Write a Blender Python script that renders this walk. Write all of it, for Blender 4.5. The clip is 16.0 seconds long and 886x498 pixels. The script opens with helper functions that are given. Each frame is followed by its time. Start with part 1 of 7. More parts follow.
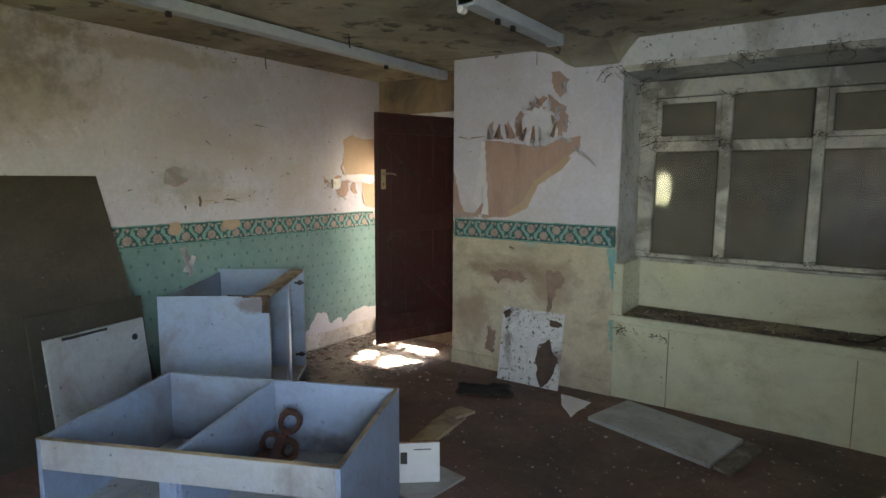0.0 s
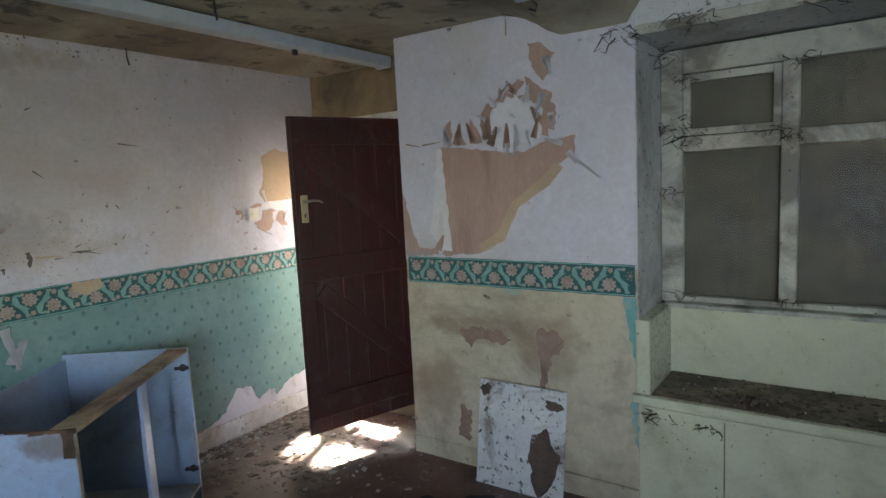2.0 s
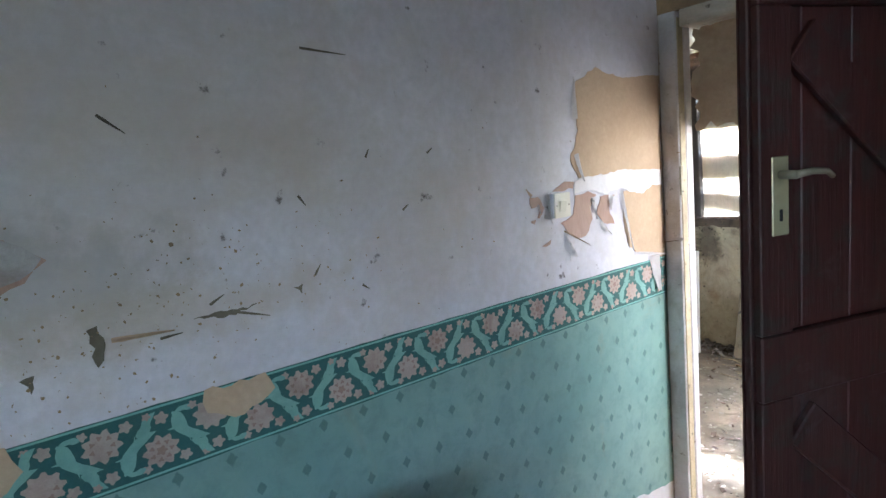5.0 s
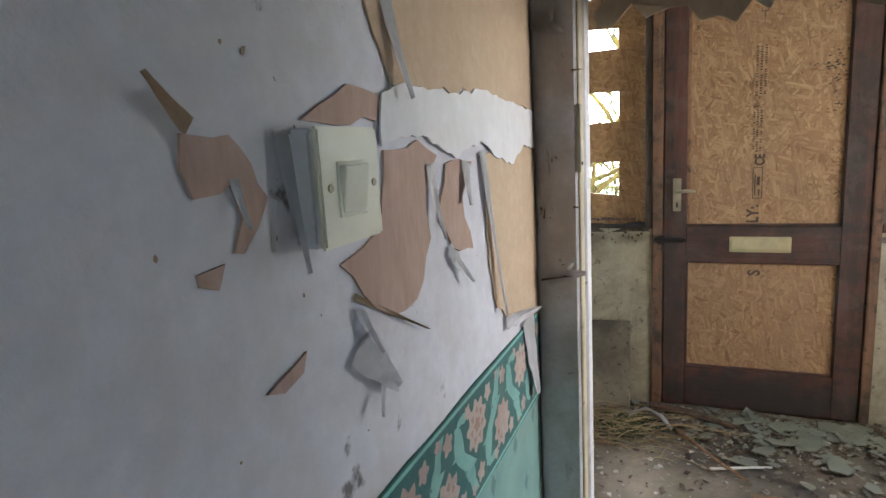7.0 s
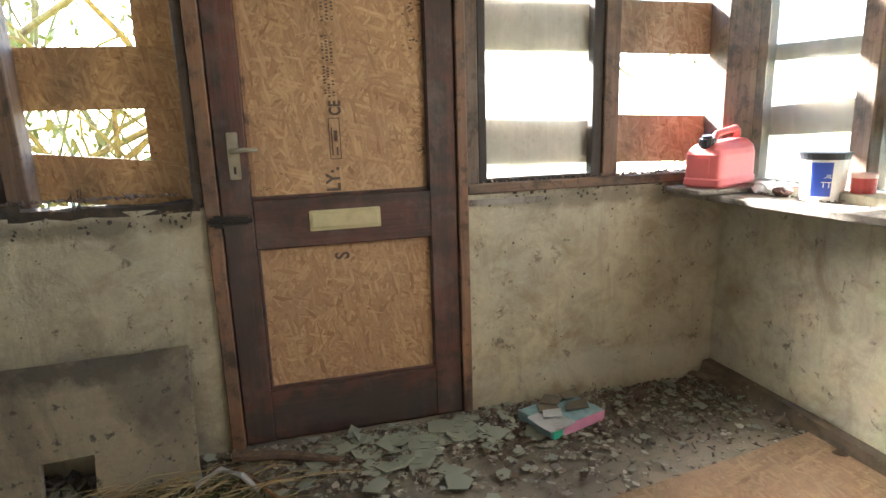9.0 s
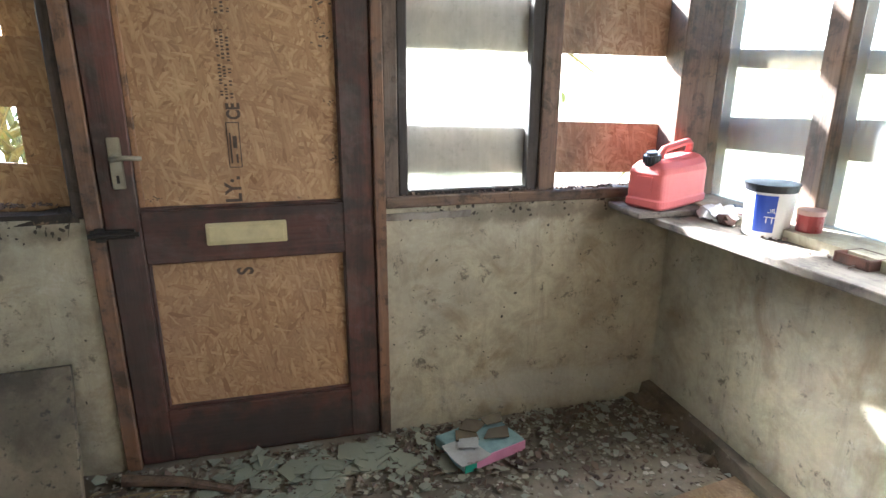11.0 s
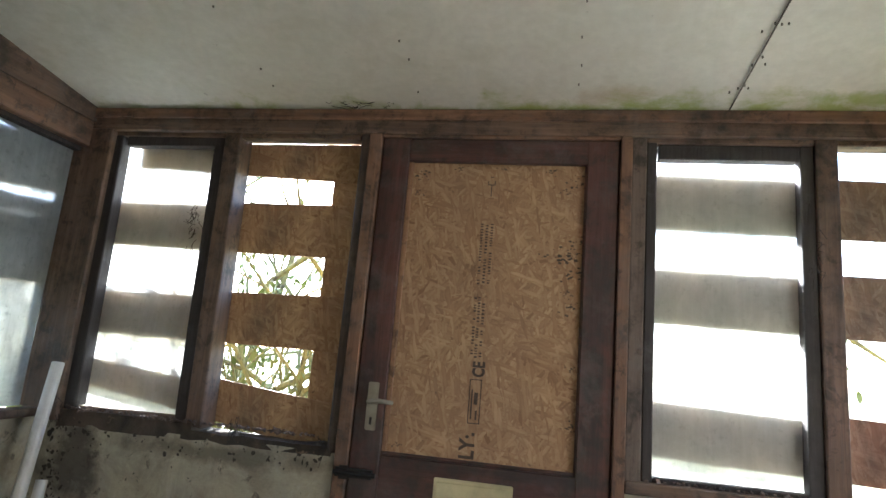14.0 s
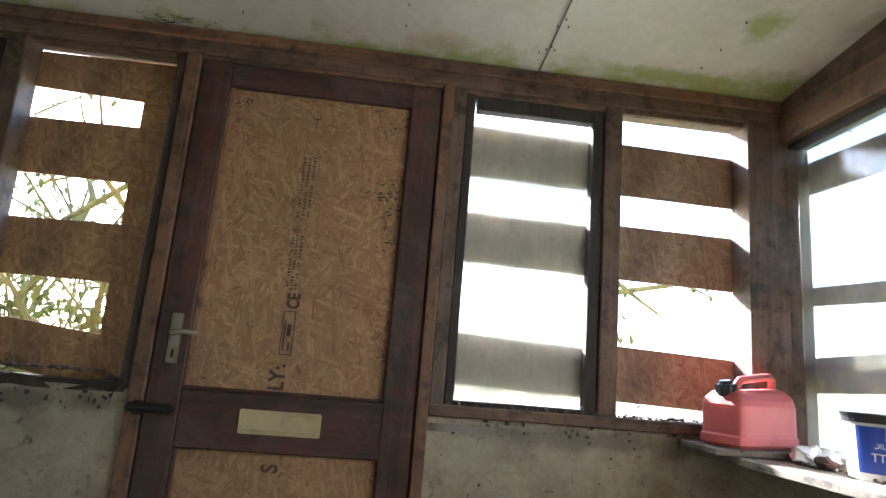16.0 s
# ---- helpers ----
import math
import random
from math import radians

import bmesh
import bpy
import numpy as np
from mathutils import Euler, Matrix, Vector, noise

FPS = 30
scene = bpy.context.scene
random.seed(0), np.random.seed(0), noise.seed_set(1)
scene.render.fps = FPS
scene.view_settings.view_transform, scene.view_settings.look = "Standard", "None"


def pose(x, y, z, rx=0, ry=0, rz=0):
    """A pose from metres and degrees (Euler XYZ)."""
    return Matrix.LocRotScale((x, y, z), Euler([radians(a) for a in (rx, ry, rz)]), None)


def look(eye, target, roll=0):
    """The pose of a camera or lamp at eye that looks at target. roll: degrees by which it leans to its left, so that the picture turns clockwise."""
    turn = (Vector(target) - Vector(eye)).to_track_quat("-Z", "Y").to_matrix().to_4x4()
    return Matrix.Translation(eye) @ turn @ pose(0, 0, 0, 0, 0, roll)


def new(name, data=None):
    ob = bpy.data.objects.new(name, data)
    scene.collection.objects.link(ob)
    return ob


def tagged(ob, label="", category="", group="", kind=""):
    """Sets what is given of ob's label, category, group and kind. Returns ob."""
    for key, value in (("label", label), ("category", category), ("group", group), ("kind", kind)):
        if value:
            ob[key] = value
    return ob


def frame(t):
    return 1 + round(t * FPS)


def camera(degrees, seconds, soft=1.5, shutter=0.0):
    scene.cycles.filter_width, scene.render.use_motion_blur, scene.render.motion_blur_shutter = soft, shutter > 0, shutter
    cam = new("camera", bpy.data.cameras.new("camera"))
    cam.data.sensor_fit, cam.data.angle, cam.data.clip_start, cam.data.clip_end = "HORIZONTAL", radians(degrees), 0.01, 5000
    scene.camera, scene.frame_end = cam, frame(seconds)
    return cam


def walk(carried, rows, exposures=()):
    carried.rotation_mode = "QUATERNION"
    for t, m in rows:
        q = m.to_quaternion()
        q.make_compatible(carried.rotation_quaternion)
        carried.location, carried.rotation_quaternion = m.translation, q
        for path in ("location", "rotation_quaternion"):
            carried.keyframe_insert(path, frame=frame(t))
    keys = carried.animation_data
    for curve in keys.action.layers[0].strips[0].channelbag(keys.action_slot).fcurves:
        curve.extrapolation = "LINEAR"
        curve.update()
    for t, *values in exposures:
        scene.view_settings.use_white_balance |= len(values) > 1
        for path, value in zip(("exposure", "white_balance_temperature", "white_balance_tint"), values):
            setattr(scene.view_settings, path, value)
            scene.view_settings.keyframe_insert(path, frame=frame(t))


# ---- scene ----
cam = camera(74.6, 16.0)
# exposure in stops, kelvin, tint
EXPOSURES = [(0, 5.15, 7600, 16), (1.0, 5.35, 7100, 16), (2.0, 5.25, 6750, 16), (3.0, 5.05, 6250, 16), (3.5, 5.05, 5950, 16), (4.7, 5.2, 5650, 14), (6.8, 4.15, 5750, 10), (7.0, 4.15, 5800, 10), (7.5, 4.02, 6650, 10), (8.0, 4.1, 6600, 10), (8.5, 4.35, 6500, 10), (9.2, 4.18, 6050, 10), (11.3, 4.1, 5600, 10), (12.5, 4.1, 5650, 10), (13.5, 3.7, 5600, 10), (14.5, 3.53, 5650, 10), (16, 3.3, 5750, 10)]
PATH = [
    (0, (4.012, 0.879, 1.448), (2.878, 2.508, 1.206), 0.3),
    (0.5, (3.899, 1.233, 1.45), (2.879, 2.937, 1.211), 0.7),
    (1, (3.835, 1.556, 1.511), (2.838, 3.273, 1.272), -0.8),
    (1.5, (3.72, 1.871, 1.575), (2.678, 3.562, 1.34), -2.7),
    (2, (3.477, 2.188, 1.565), (2.346, 3.821, 1.331), -2.9),
    (2.5, (3.183, 2.478, 1.591), (1.993, 4.067, 1.346), -3.1),
    (3, (2.992, 2.691, 1.526), (1.678, 4.179, 1.286), -3.7),
    (3.5, (2.508, 2.792, 1.561), (1.081, 4.172, 1.315), -4.3),
    (4, (2.111, 3.041, 1.564), (0.627, 4.357, 1.307), -5.0),
    (4.5, (1.76, 3.14, 1.571), (0.193, 4.355, 1.307), -5.7),
    (4.7, (1.512, 3.165, 1.571), (-0.073, 4.351, 1.291), -5.3),
    (5.2, (1.30, 3.46, 1.545), (-0.26, 4.70, 1.26), -5.0),
    (5.8, (1.02, 3.98, 1.50), (-0.35, 5.40, 1.20), -4.6),
    (6.3, (0.62, 4.27, 1.455), (-0.53, 5.87, 1.14), -4.2),
    (6.8, (0.239, 4.419, 1.42), (-0.706, 6.151, 1.092), -3.7),
    (7, (0.256, 4.465, 1.417), (-0.518, 6.277, 1.07), -3.3),
    (7.5, (0.359, 4.595, 1.372), (-0.087, 6.513, 1.023), -3.3),
    (8, (0.404, 4.866, 1.234), (0.188, 6.823, 0.882), -2.3),
    (8.5, (0.342, 5.189, 1.173), (0.536, 7.148, 0.816), -2.3),
    (9, (0.381, 5.414, 1.207), (0.877, 7.304, 0.781), -1.8),
    (9.2, (0.402, 5.456, 1.21), (0.979, 7.32, 0.775), -1.8),
    (11.3, (0.777, 5.584, 1.434), (1.211, 7.447, 0.848), 1.3),
    (11.5, (0.787, 5.612, 1.465), (1.03, 7.508, 0.875), -0.4),
    (12, (0.731, 5.662, 1.486), (0.638, 7.584, 0.938), -0.7),
    (12.5, (0.748, 5.637, 1.504), (0.424, 7.552, 1.027), 0.9),
    (13, (0.76, 5.616, 1.5), (0.301, 7.53, 1.149), 1.7),
    (13.5, (0.776, 5.567, 1.344), (0.301, 7.509, 1.417), 3.2),
    (14, (0.803, 5.56, 1.294), (0.431, 7.49, 1.665), 4.9),
    (14.5, (0.868, 5.562, 1.25), (0.638, 7.498, 1.694), 5.4),
    (15, (0.933, 5.582, 1.165), (0.887, 7.525, 1.637), 4.9),
    (15.5, (0.901, 5.574, 1.151), (1.019, 7.525, 1.577), 4.6),
    (16, (0.883, 5.572, 1.104), (1.061, 7.527, 1.486), 4.7),
]
walk(cam, [(t, look(e, p, r)) for t, e, p, r in PATH], EXPOSURES)

# ---- world, sun, area lamps ----
world = bpy.data.worlds.new("world")
scene.world = world
world.use_nodes = True
wn = world.node_tree
sky = wn.nodes.new("ShaderNodeTexSky")
sky.sky_type, sky.sun_disc = "NISHITA", False
SUN = Vector((-0.40, 1.00, 0.68)).normalized()
sky.sun_elevation, sky.sun_rotation = math.asin(SUN.z), math.atan2(SUN.x, SUN.y)
wn.nodes["Background"].inputs[1].default_value = 0.15
wn.links.new(sky.outputs[0], wn.nodes["Background"].inputs[0])
sun = new("sun", bpy.data.lights.new("sun", "SUN"))
sun.data.energy, sun.data.angle, sun.data.color = 5.0, radians(2.0), (1.0, 0.94, 0.85)
sun.matrix_world = look(SUN * 20, (0, 0, 0))


def area_lamp(x, y, z, w, h, aim, power, colour):
    """A rectangular area lamp, at a window or added as fill."""
    lamp = new("area_lamp", bpy.data.lights.new("area_lamp", "AREA"))
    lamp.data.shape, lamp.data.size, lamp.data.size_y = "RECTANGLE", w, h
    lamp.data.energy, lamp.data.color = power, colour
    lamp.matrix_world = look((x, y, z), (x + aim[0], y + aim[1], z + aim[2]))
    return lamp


# Added lamp standing in for a carried torch; no window is known here.
side = area_lamp(4.80, 0.05, 1.55, 0.40, 0.40, (-2.5, 4.85, -0.2), 0.33, (0.66, 0.84, 1.0))
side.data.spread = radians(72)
area_lamp(1.13, -1.32, 1.27, 0.26, 0.55, (0, 1, 0), 0.25, (0.85, 1.0, 0.62))
# Sky's light at the porch side window, widened as fill for the front wall.
porch_side = area_lamp(2.20, 6.38, 1.40, 0.8, 0.9, (-1, 0.05, -0.15), 0.95, (1.0, 0.94, 0.85))
porch_side.data.spread = radians(150)
# Second lamp, added to strengthen the warm glow through the doorway.
porch_back = area_lamp(2.20, 6.15, 1.40, 0.6, 0.9, (-1, -0.62, -0.08), 0.40, (1.0, 0.90, 0.74))
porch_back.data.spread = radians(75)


# ---- helpers for building ----
def box(bm, x0, x1, y0, y1, z0, z1):
    m = Matrix.LocRotScale(((x0 + x1) / 2, (y0 + y1) / 2, (z0 + z1) / 2), None, (abs(x1 - x0), abs(y1 - y0), abs(z1 - z0)))
    return bmesh.ops.create_cube(bm, size=1, matrix=m)["verts"]


def boxes(*rows):
    bm = bmesh.new()
    for r in rows:
        box(bm, *r)
    return bm


def soften(bm, width=0.003, segments=1):
    bmesh.ops.bevel(bm, geom=bm.edges[:], offset=width, segments=segments, affect="EDGES", clamp_overlap=True)
    return bm


def rough_up(bm, amount, scale=6.0, cuts=0):
    if cuts:
        bmesh.ops.subdivide_edges(bm, edges=bm.edges[:], cuts=cuts, use_grid_fill=True)
    for v in bm.verts:
        v.co += noise.noise_vector(v.co * scale) * amount
    return bm


def cyl(bm, a, b, r0, r1=None, n=12):
    a, b = Vector(a), Vector(b)
    m = Matrix.Translation((a + b) / 2) @ (b - a).to_track_quat("Z", "Y").to_matrix().to_4x4()
    bmesh.ops.create_cone(bm, cap_ends=True, segments=n, radius1=r0, radius2=r0 if r1 is None else r1, depth=(b - a).length, matrix=m)
    return bm


def tube(bm, pts, r, n=6, taper=1.0):
    pts = [Vector(p) for p in pts]
    rings = []
    for i, p in enumerate(pts):
        d = (pts[min(i + 1, len(pts) - 1)] - pts[max(i - 1, 0)]).normalized()
        u = d.orthogonal().normalized()
        w = d.cross(u)
        k = r * (1 + (taper - 1) * i / max(1, len(pts) - 1))
        rings.append([bm.verts.new(p + k * (math.cos(a) * u + math.sin(a) * w)) for a in [2 * math.pi * j / n for j in range(n)]])
    for q, s in zip(rings, rings[1:]):
        o = min(range(n), key=lambda j: (s[j].co - q[0].co).length)
        for j in range(n):
            bm.faces.new((q[j], q[(j + 1) % n], s[(j + 1 + o) % n], s[(j + o) % n]))
    bm.faces.new(rings[0][::-1])
    bm.faces.new(rings[-1])
    return bm


def solid(name, bm, material, base=(0, 0, 0), smooth=False):
    bmesh.ops.translate(bm, verts=bm.verts[:], vec=-Vector(base))
    bmesh.ops.recalc_face_normals(bm, faces=bm.faces[:])
    me = bpy.data.meshes.new(name)
    bm.to_mesh(me)
    bm.free()
    for m in material if isinstance(material, (list, tuple)) else [material]:
        me.materials.append(m)
    if smooth:
        me.shade_smooth()
    ob = new(name, me)
    ob.location = base
    return ob


def thing(name, base, label, category, group="", kind="", turn=None):
    ob = new(name)
    ob.empty_display_size = 0.1
    ob.matrix_world = turn if turn is not None else Matrix.Translation(base)
    return tagged(ob, label, category, group, kind)


def part(name, bm, material, parent, label="", local=False, smooth=False):
    """One mesh under a thing or a part. local: the mesh is in the parent's own space."""
    ob = solid(name, bm, material, smooth=smooth)
    ob.parent = parent
    if not local:
        p, m = parent, Matrix()
        while p is not None:
            m = p.matrix_basis @ m
            p = p.parent
        ob.data.transform(m.inverted())
    if label:
        ob["label"] = label
    return ob


# ---- materials ----
def nodes_of(name):
    m = bpy.data.materials.new(name)
    m.use_nodes = True
    return m, m.node_tree, m.node_tree.nodes["Principled BSDF"]


def N(t, kind, *ins, **props):
    n = t.nodes.new("ShaderNode" + kind)
    for k, v in props.items():
        if k == "operation": n.operation = v
        elif k == "blend_type": n.blend_type = v
        elif k == "data_type": n.data_type = v
        elif k == "feature": n.feature = v
        elif k == "wave_type": n.wave_type = v
        elif k == "bands_direction": n.bands_direction = v
    for i, v in enumerate(ins):
        if v is None:
            continue
        if isinstance(v, bpy.types.NodeSocket):
            t.links.new(v, n.inputs[i])
        else:
            n.inputs[i].default_value = v
    return n


def math_(t, op, a, b=0.0):
    return N(t, "Math", a, b, operation=op).outputs[0]


def mix(t, f, a, b, blend="MIX"):
    n = t.nodes.new("ShaderNodeMix")
    n.data_type, n.blend_type = "RGBA", blend
    for k, v in ((0, f), (6, a), (7, b)):
        if isinstance(v, bpy.types.NodeSocket):
            t.links.new(v, n.inputs[k])
        else:
            n.inputs[k].default_value = (*v, 1) if isinstance(v, tuple) and len(v) == 3 else v
    return n.outputs[2]


def ramp(t, f, lo, hi, a=0.0, b=1.0):
    n = t.nodes.new("ShaderNodeMapRange")
    for k, v in enumerate((f, lo, hi, a, b)):
        if isinstance(v, bpy.types.NodeSocket):
            t.links.new(v, n.inputs[k])
        else:
            n.inputs[k].default_value = v
    return n.outputs[0]


def coords(t, scale=(1, 1, 1), turn=(0, 0, 0)):
    c = t.nodes.new("ShaderNodeTexCoord").outputs["Object"]
    m = t.nodes.new("ShaderNodeMapping")
    t.links.new(c, m.inputs[0])
    m.inputs[2].default_value, m.inputs[3].default_value = turn, scale
    return m.outputs[0]


def fbm(t, v, scale, detail=6.0, rough=0.6, distort=0.0):
    n = t.nodes.new("ShaderNodeTexNoise")
    t.links.new(v, n.inputs["Vector"])
    n.inputs["Scale"].default_value, n.inputs["Detail"].default_value = scale, detail
    n.inputs["Roughness"].default_value, n.inputs["Distortion"].default_value = rough, distort
    return n.outputs[0]


def finish(t, b, colour, rough, bump=None, strength=0.3, distance=0.004):
    if isinstance(colour, bpy.types.NodeSocket):
        t.links.new(colour, b.inputs["Base Color"])
    else:
        b.inputs["Base Color"].default_value = (*colour, 1)
    if isinstance(rough, bpy.types.NodeSocket):
        t.links.new(rough, b.inputs["Roughness"])
    else:
        b.inputs["Roughness"].default_value = rough
    if bump is not None:
        n = t.nodes.new("ShaderNodeBump")
        n.inputs["Strength"].default_value, n.inputs["Distance"].default_value = strength, distance
        t.links.new(bump, n.inputs["Height"])
        t.links.new(n.outputs[0], b.inputs["Normal"])


def worn(name, a, b2, stain, scale=3.0, stain_lo=0.55, stain_hi=0.75, rough=0.75, bump=0.3, spots=None, spot_lo=0.66, metal=0.0, stretch=(1, 1, 1), spot_scale=28.0):
    """A painted, plastered or papered surface: two tones, grain, large stains, small dark spots."""
    m, t, p = nodes_of(name)
    v = coords(t, stretch)
    big, fine = fbm(t, v, scale, 5), fbm(t, v, scale * 22, 6, 0.7)
    c = mix(t, ramp(t, big, 0.35, 0.65), a, b2)
    c = mix(t, ramp(t, fine, 0.3, 0.7, 0.0, 0.35), c, tuple(0.62 * q for q in a))
    mid = fbm(t, v, scale * 5.5, 8, 0.72, 0.35)
    c = mix(t, ramp(t, mid, 0.47, 0.68, 0.0, 0.55), c, tuple(0.5 * q + 0.5 * k for q, k in zip(a, stain)))
    c = mix(t, ramp(t, mid, 0.44, 0.30, 0.0, 0.35), c, tuple(min(0.8, 1.12 * q) for q in b2))
    c = mix(t, ramp(t, fbm(t, v, scale * 0.55, 8, 0.65, 0.6), stain_lo - 0.06, stain_hi - 0.10, 0.0, 0.85), c, stain)
    if spots:
        c = mix(t, ramp(t, fbm(t, v, spot_scale, 5, 0.6), spot_lo - 0.035, spot_lo + 0.03, 0.0, 0.9), c, spots)
    finish(t, p, c, ramp(t, fine, 0.2, 0.8, rough - 0.12, min(1, rough + 0.1)), math_(t, "ADD", fine, math_(t, "MULTIPLY", big, 2.0)), bump)
    p.inputs["Metallic"].default_value = metal
    return m


def wood(name, a, b2, axis="z", rough=0.55, scale=1.0, dirt=(0.03, 0.025, 0.02), dirt_lo=0.6):
    m, t, p = nodes_of(name)
    s = {"x": (1.2, 22, 22), "y": (22, 1.2, 22), "z": (22, 22, 1.2)}[axis]
    v = coords(t, tuple(q * scale for q in s))
    g, f = fbm(t, v, 1.0, 6, 0.65, 0.8), fbm(t, v, 5.0, 4, 0.7)
    o = coords(t)
    c = mix(t, ramp(t, g, 0.3, 0.7), a, b2)
    c = mix(t, ramp(t, f, 0.45, 0.75, 0.0, 0.5), c, tuple(0.45 * q for q in a))
    c = mix(t, ramp(t, fbm(t, o, 3.5, 8, 0.7), dirt_lo, dirt_lo + 0.18, 0.0, 0.8), c, dirt)
    c = mix(t, ramp(t, fbm(t, o, 14.0, 8, 0.75, 0.4), 0.51, 0.61, 0.0, 0.7), c, dirt)
    c = mix(t, ramp(t, fbm(t, o, 6.0, 8, 0.75, 0.6), 0.56, 0.66, 0.0, 0.55), c, tuple(0.5 * q + 0.06 for q in a))
    c = mix(t, ramp(t, fbm(t, o, 4.2, 9, 0.75, 0.5), 0.50, 0.66, 0.0, 0.5), c, (0.115, 0.10, 0.085) if a[0] < 0.3 and a[0] > 0.08 else tuple(0.8 * q for q in a))
    c = mix(t, ramp(t, fbm(t, v, 0.7, 5, 0.7), 0.56, 0.72, 0.0, 0.35), c, tuple(min(0.6, 1.9 * q) for q in a))
    finish(t, p, c, ramp(t, f, 0.2, 0.8, rough - 0.1, rough + 0.2), math_(t, "ADD", g, f), 0.5, 0.003)
    return m


def osb(name, tint=(1, 1, 1), dirt_lo=0.6, tone=1.0, plane="xz"):
    """Strand board: long straight strands lying several ways, a few dark flakes, stains."""
    m, t, p = nodes_of(name)
    col = hgt = None
    o = coords(t)
    ax = {"xz": 1, "yz": 0, "xy": 2}[plane]
    for k, ang in enumerate((78, 12, 128, 52, 165, 101)):
        turn = [0, 0, 0]
        turn[ax] = radians(ang)
        size = {"xz": (15, 0.5, 85), "yz": (0.5, 15, 85), "xy": (15, 85, 0.5)}[plane]
        r = t.nodes.new("ShaderNodeMapping")
        t.links.new(o, r.inputs[0])
        r.inputs[2].default_value = turn
        r.inputs[1].default_value = (k * 0.37, k * 0.21, k * 0.53)
        q = t.nodes.new("ShaderNodeMapping")
        t.links.new(r.outputs[0], q.inputs[0])
        q.inputs[3].default_value = size
        w = N(t, "VectorMath", q.outputs[0], N(t, "VectorMath", N(t, "TexNoise", o, None, 11.0).outputs[1], (1.7, 1.7, 1.7), operation="MULTIPLY").outputs[0], operation="ADD").outputs[0]
        vo = t.nodes.new("ShaderNodeTexVoronoi")
        t.links.new(w, vo.inputs["Vector"])
        vo.inputs["Scale"].default_value = 1.0
        sep = t.nodes.new("ShaderNodeSeparateColor")
        t.links.new(vo.outputs["Color"], sep.inputs[0])
        grain = fbm(t, q.outputs[0], 2.6, 3, 0.6)
        c = mix(t, sep.outputs[0], (0.40 * tone, 0.245 * tone, 0.138 * tone), (0.62 * tone, 0.448 * tone, 0.28 * tone))
        c = mix(t, ramp(t, sep.outputs[1], 0.90, 0.95, 0.0, 0.55), c, (0.20 * tone, 0.095 * tone, 0.045 * tone))
        c = mix(t, ramp(t, grain, 0.4, 0.8, 0.0, 0.30), c, (0.27 * tone, 0.15 * tone, 0.075 * tone))
        c = mix(t, ramp(t, vo.outputs["Distance"], 0.45, 0.75, 0.0, 0.40), c, (0.28 * tone, 0.16 * tone, 0.085 * tone))
        h = math_(t, "SUBTRACT", sep.outputs[2], vo.outputs["Distance"])
        if col is None:
            col, hgt = c, h
        else:
            f = ramp(t, sep.outputs[2], 0.68, 0.74)
            col, hgt = mix(t, f, col, c), math_(t, "MAXIMUM", hgt, h)
    col = mix(t, 1.0, col, tint, "MULTIPLY")
    col = mix(t, ramp(t, fbm(t, o, 3.0, 6, 0.65, 0.3), 0.42, 0.64, 0.0, 0.40), col, (0.27 * tone, 0.165 * tone, 0.10 * tone))
    col = mix(t, ramp(t, fbm(t, o, 2.2, 8, 0.7, 0.4), dirt_lo, dirt_lo + 0.2, 0.0, 0.8), col, (0.06, 0.05, 0.04))
    col = mix(t, ramp(t, fbm(t, o, 26.0, 6, 0.7), 0.66, 0.70, 0.0, 0.7), col, (0.08, 0.05, 0.03))
    finish(t, p, col, 0.72, hgt, 0.35, 0.003)
    return m


def stain_or_light_at(m, spots):
    """Soft-edged blooms of one colour, stains or painted-in light, in a surface's paint: (centre, reach along x, y, z,
    colour, strength).
    """
    t = m.node_tree
    p = t.nodes["Principled BSDF"]
    for centre, reach, colour, strength in spots:
        old = p.inputs["Base Color"].links[0].from_socket
        v = coords(t)
        d = N(t, "VectorMath", N(t, "VectorMath", v, centre, operation="SUBTRACT").outputs[0], tuple(1 / q for q in reach), operation="MULTIPLY").outputs[0]
        ln = N(t, "VectorMath", d, operation="LENGTH").outputs["Value"]
        f = math_(t, "SUBTRACT", math_(t, "ADD", 1.0, math_(t, "MULTIPLY", math_(t, "SUBTRACT", fbm(t, v, 7.0, 8, 0.68, 0.1), 0.5), 2.4)), ln)
        t.links.new(mix(t, ramp(t, f, 0.0, 0.55, 0.0, strength), old, colour), p.inputs["Base Color"])
    return m


def plain(name, colour, rough=0.5, metal=0.0, grime=0.25, scale=14.0):
    m, t, p = nodes_of(name)
    v = coords(t)
    f = fbm(t, v, scale, 6, 0.7)
    c = mix(t, ramp(t, f, 0.45, 0.8, 0.0, grime), colour, tuple(0.25 * q for q in colour))
    finish(t, p, c, ramp(t, f, 0.2, 0.8, max(0.05, rough - 0.1), min(1, rough + 0.12)), f, 0.1, 0.001)
    p.inputs["Metallic"].default_value = metal
    return m


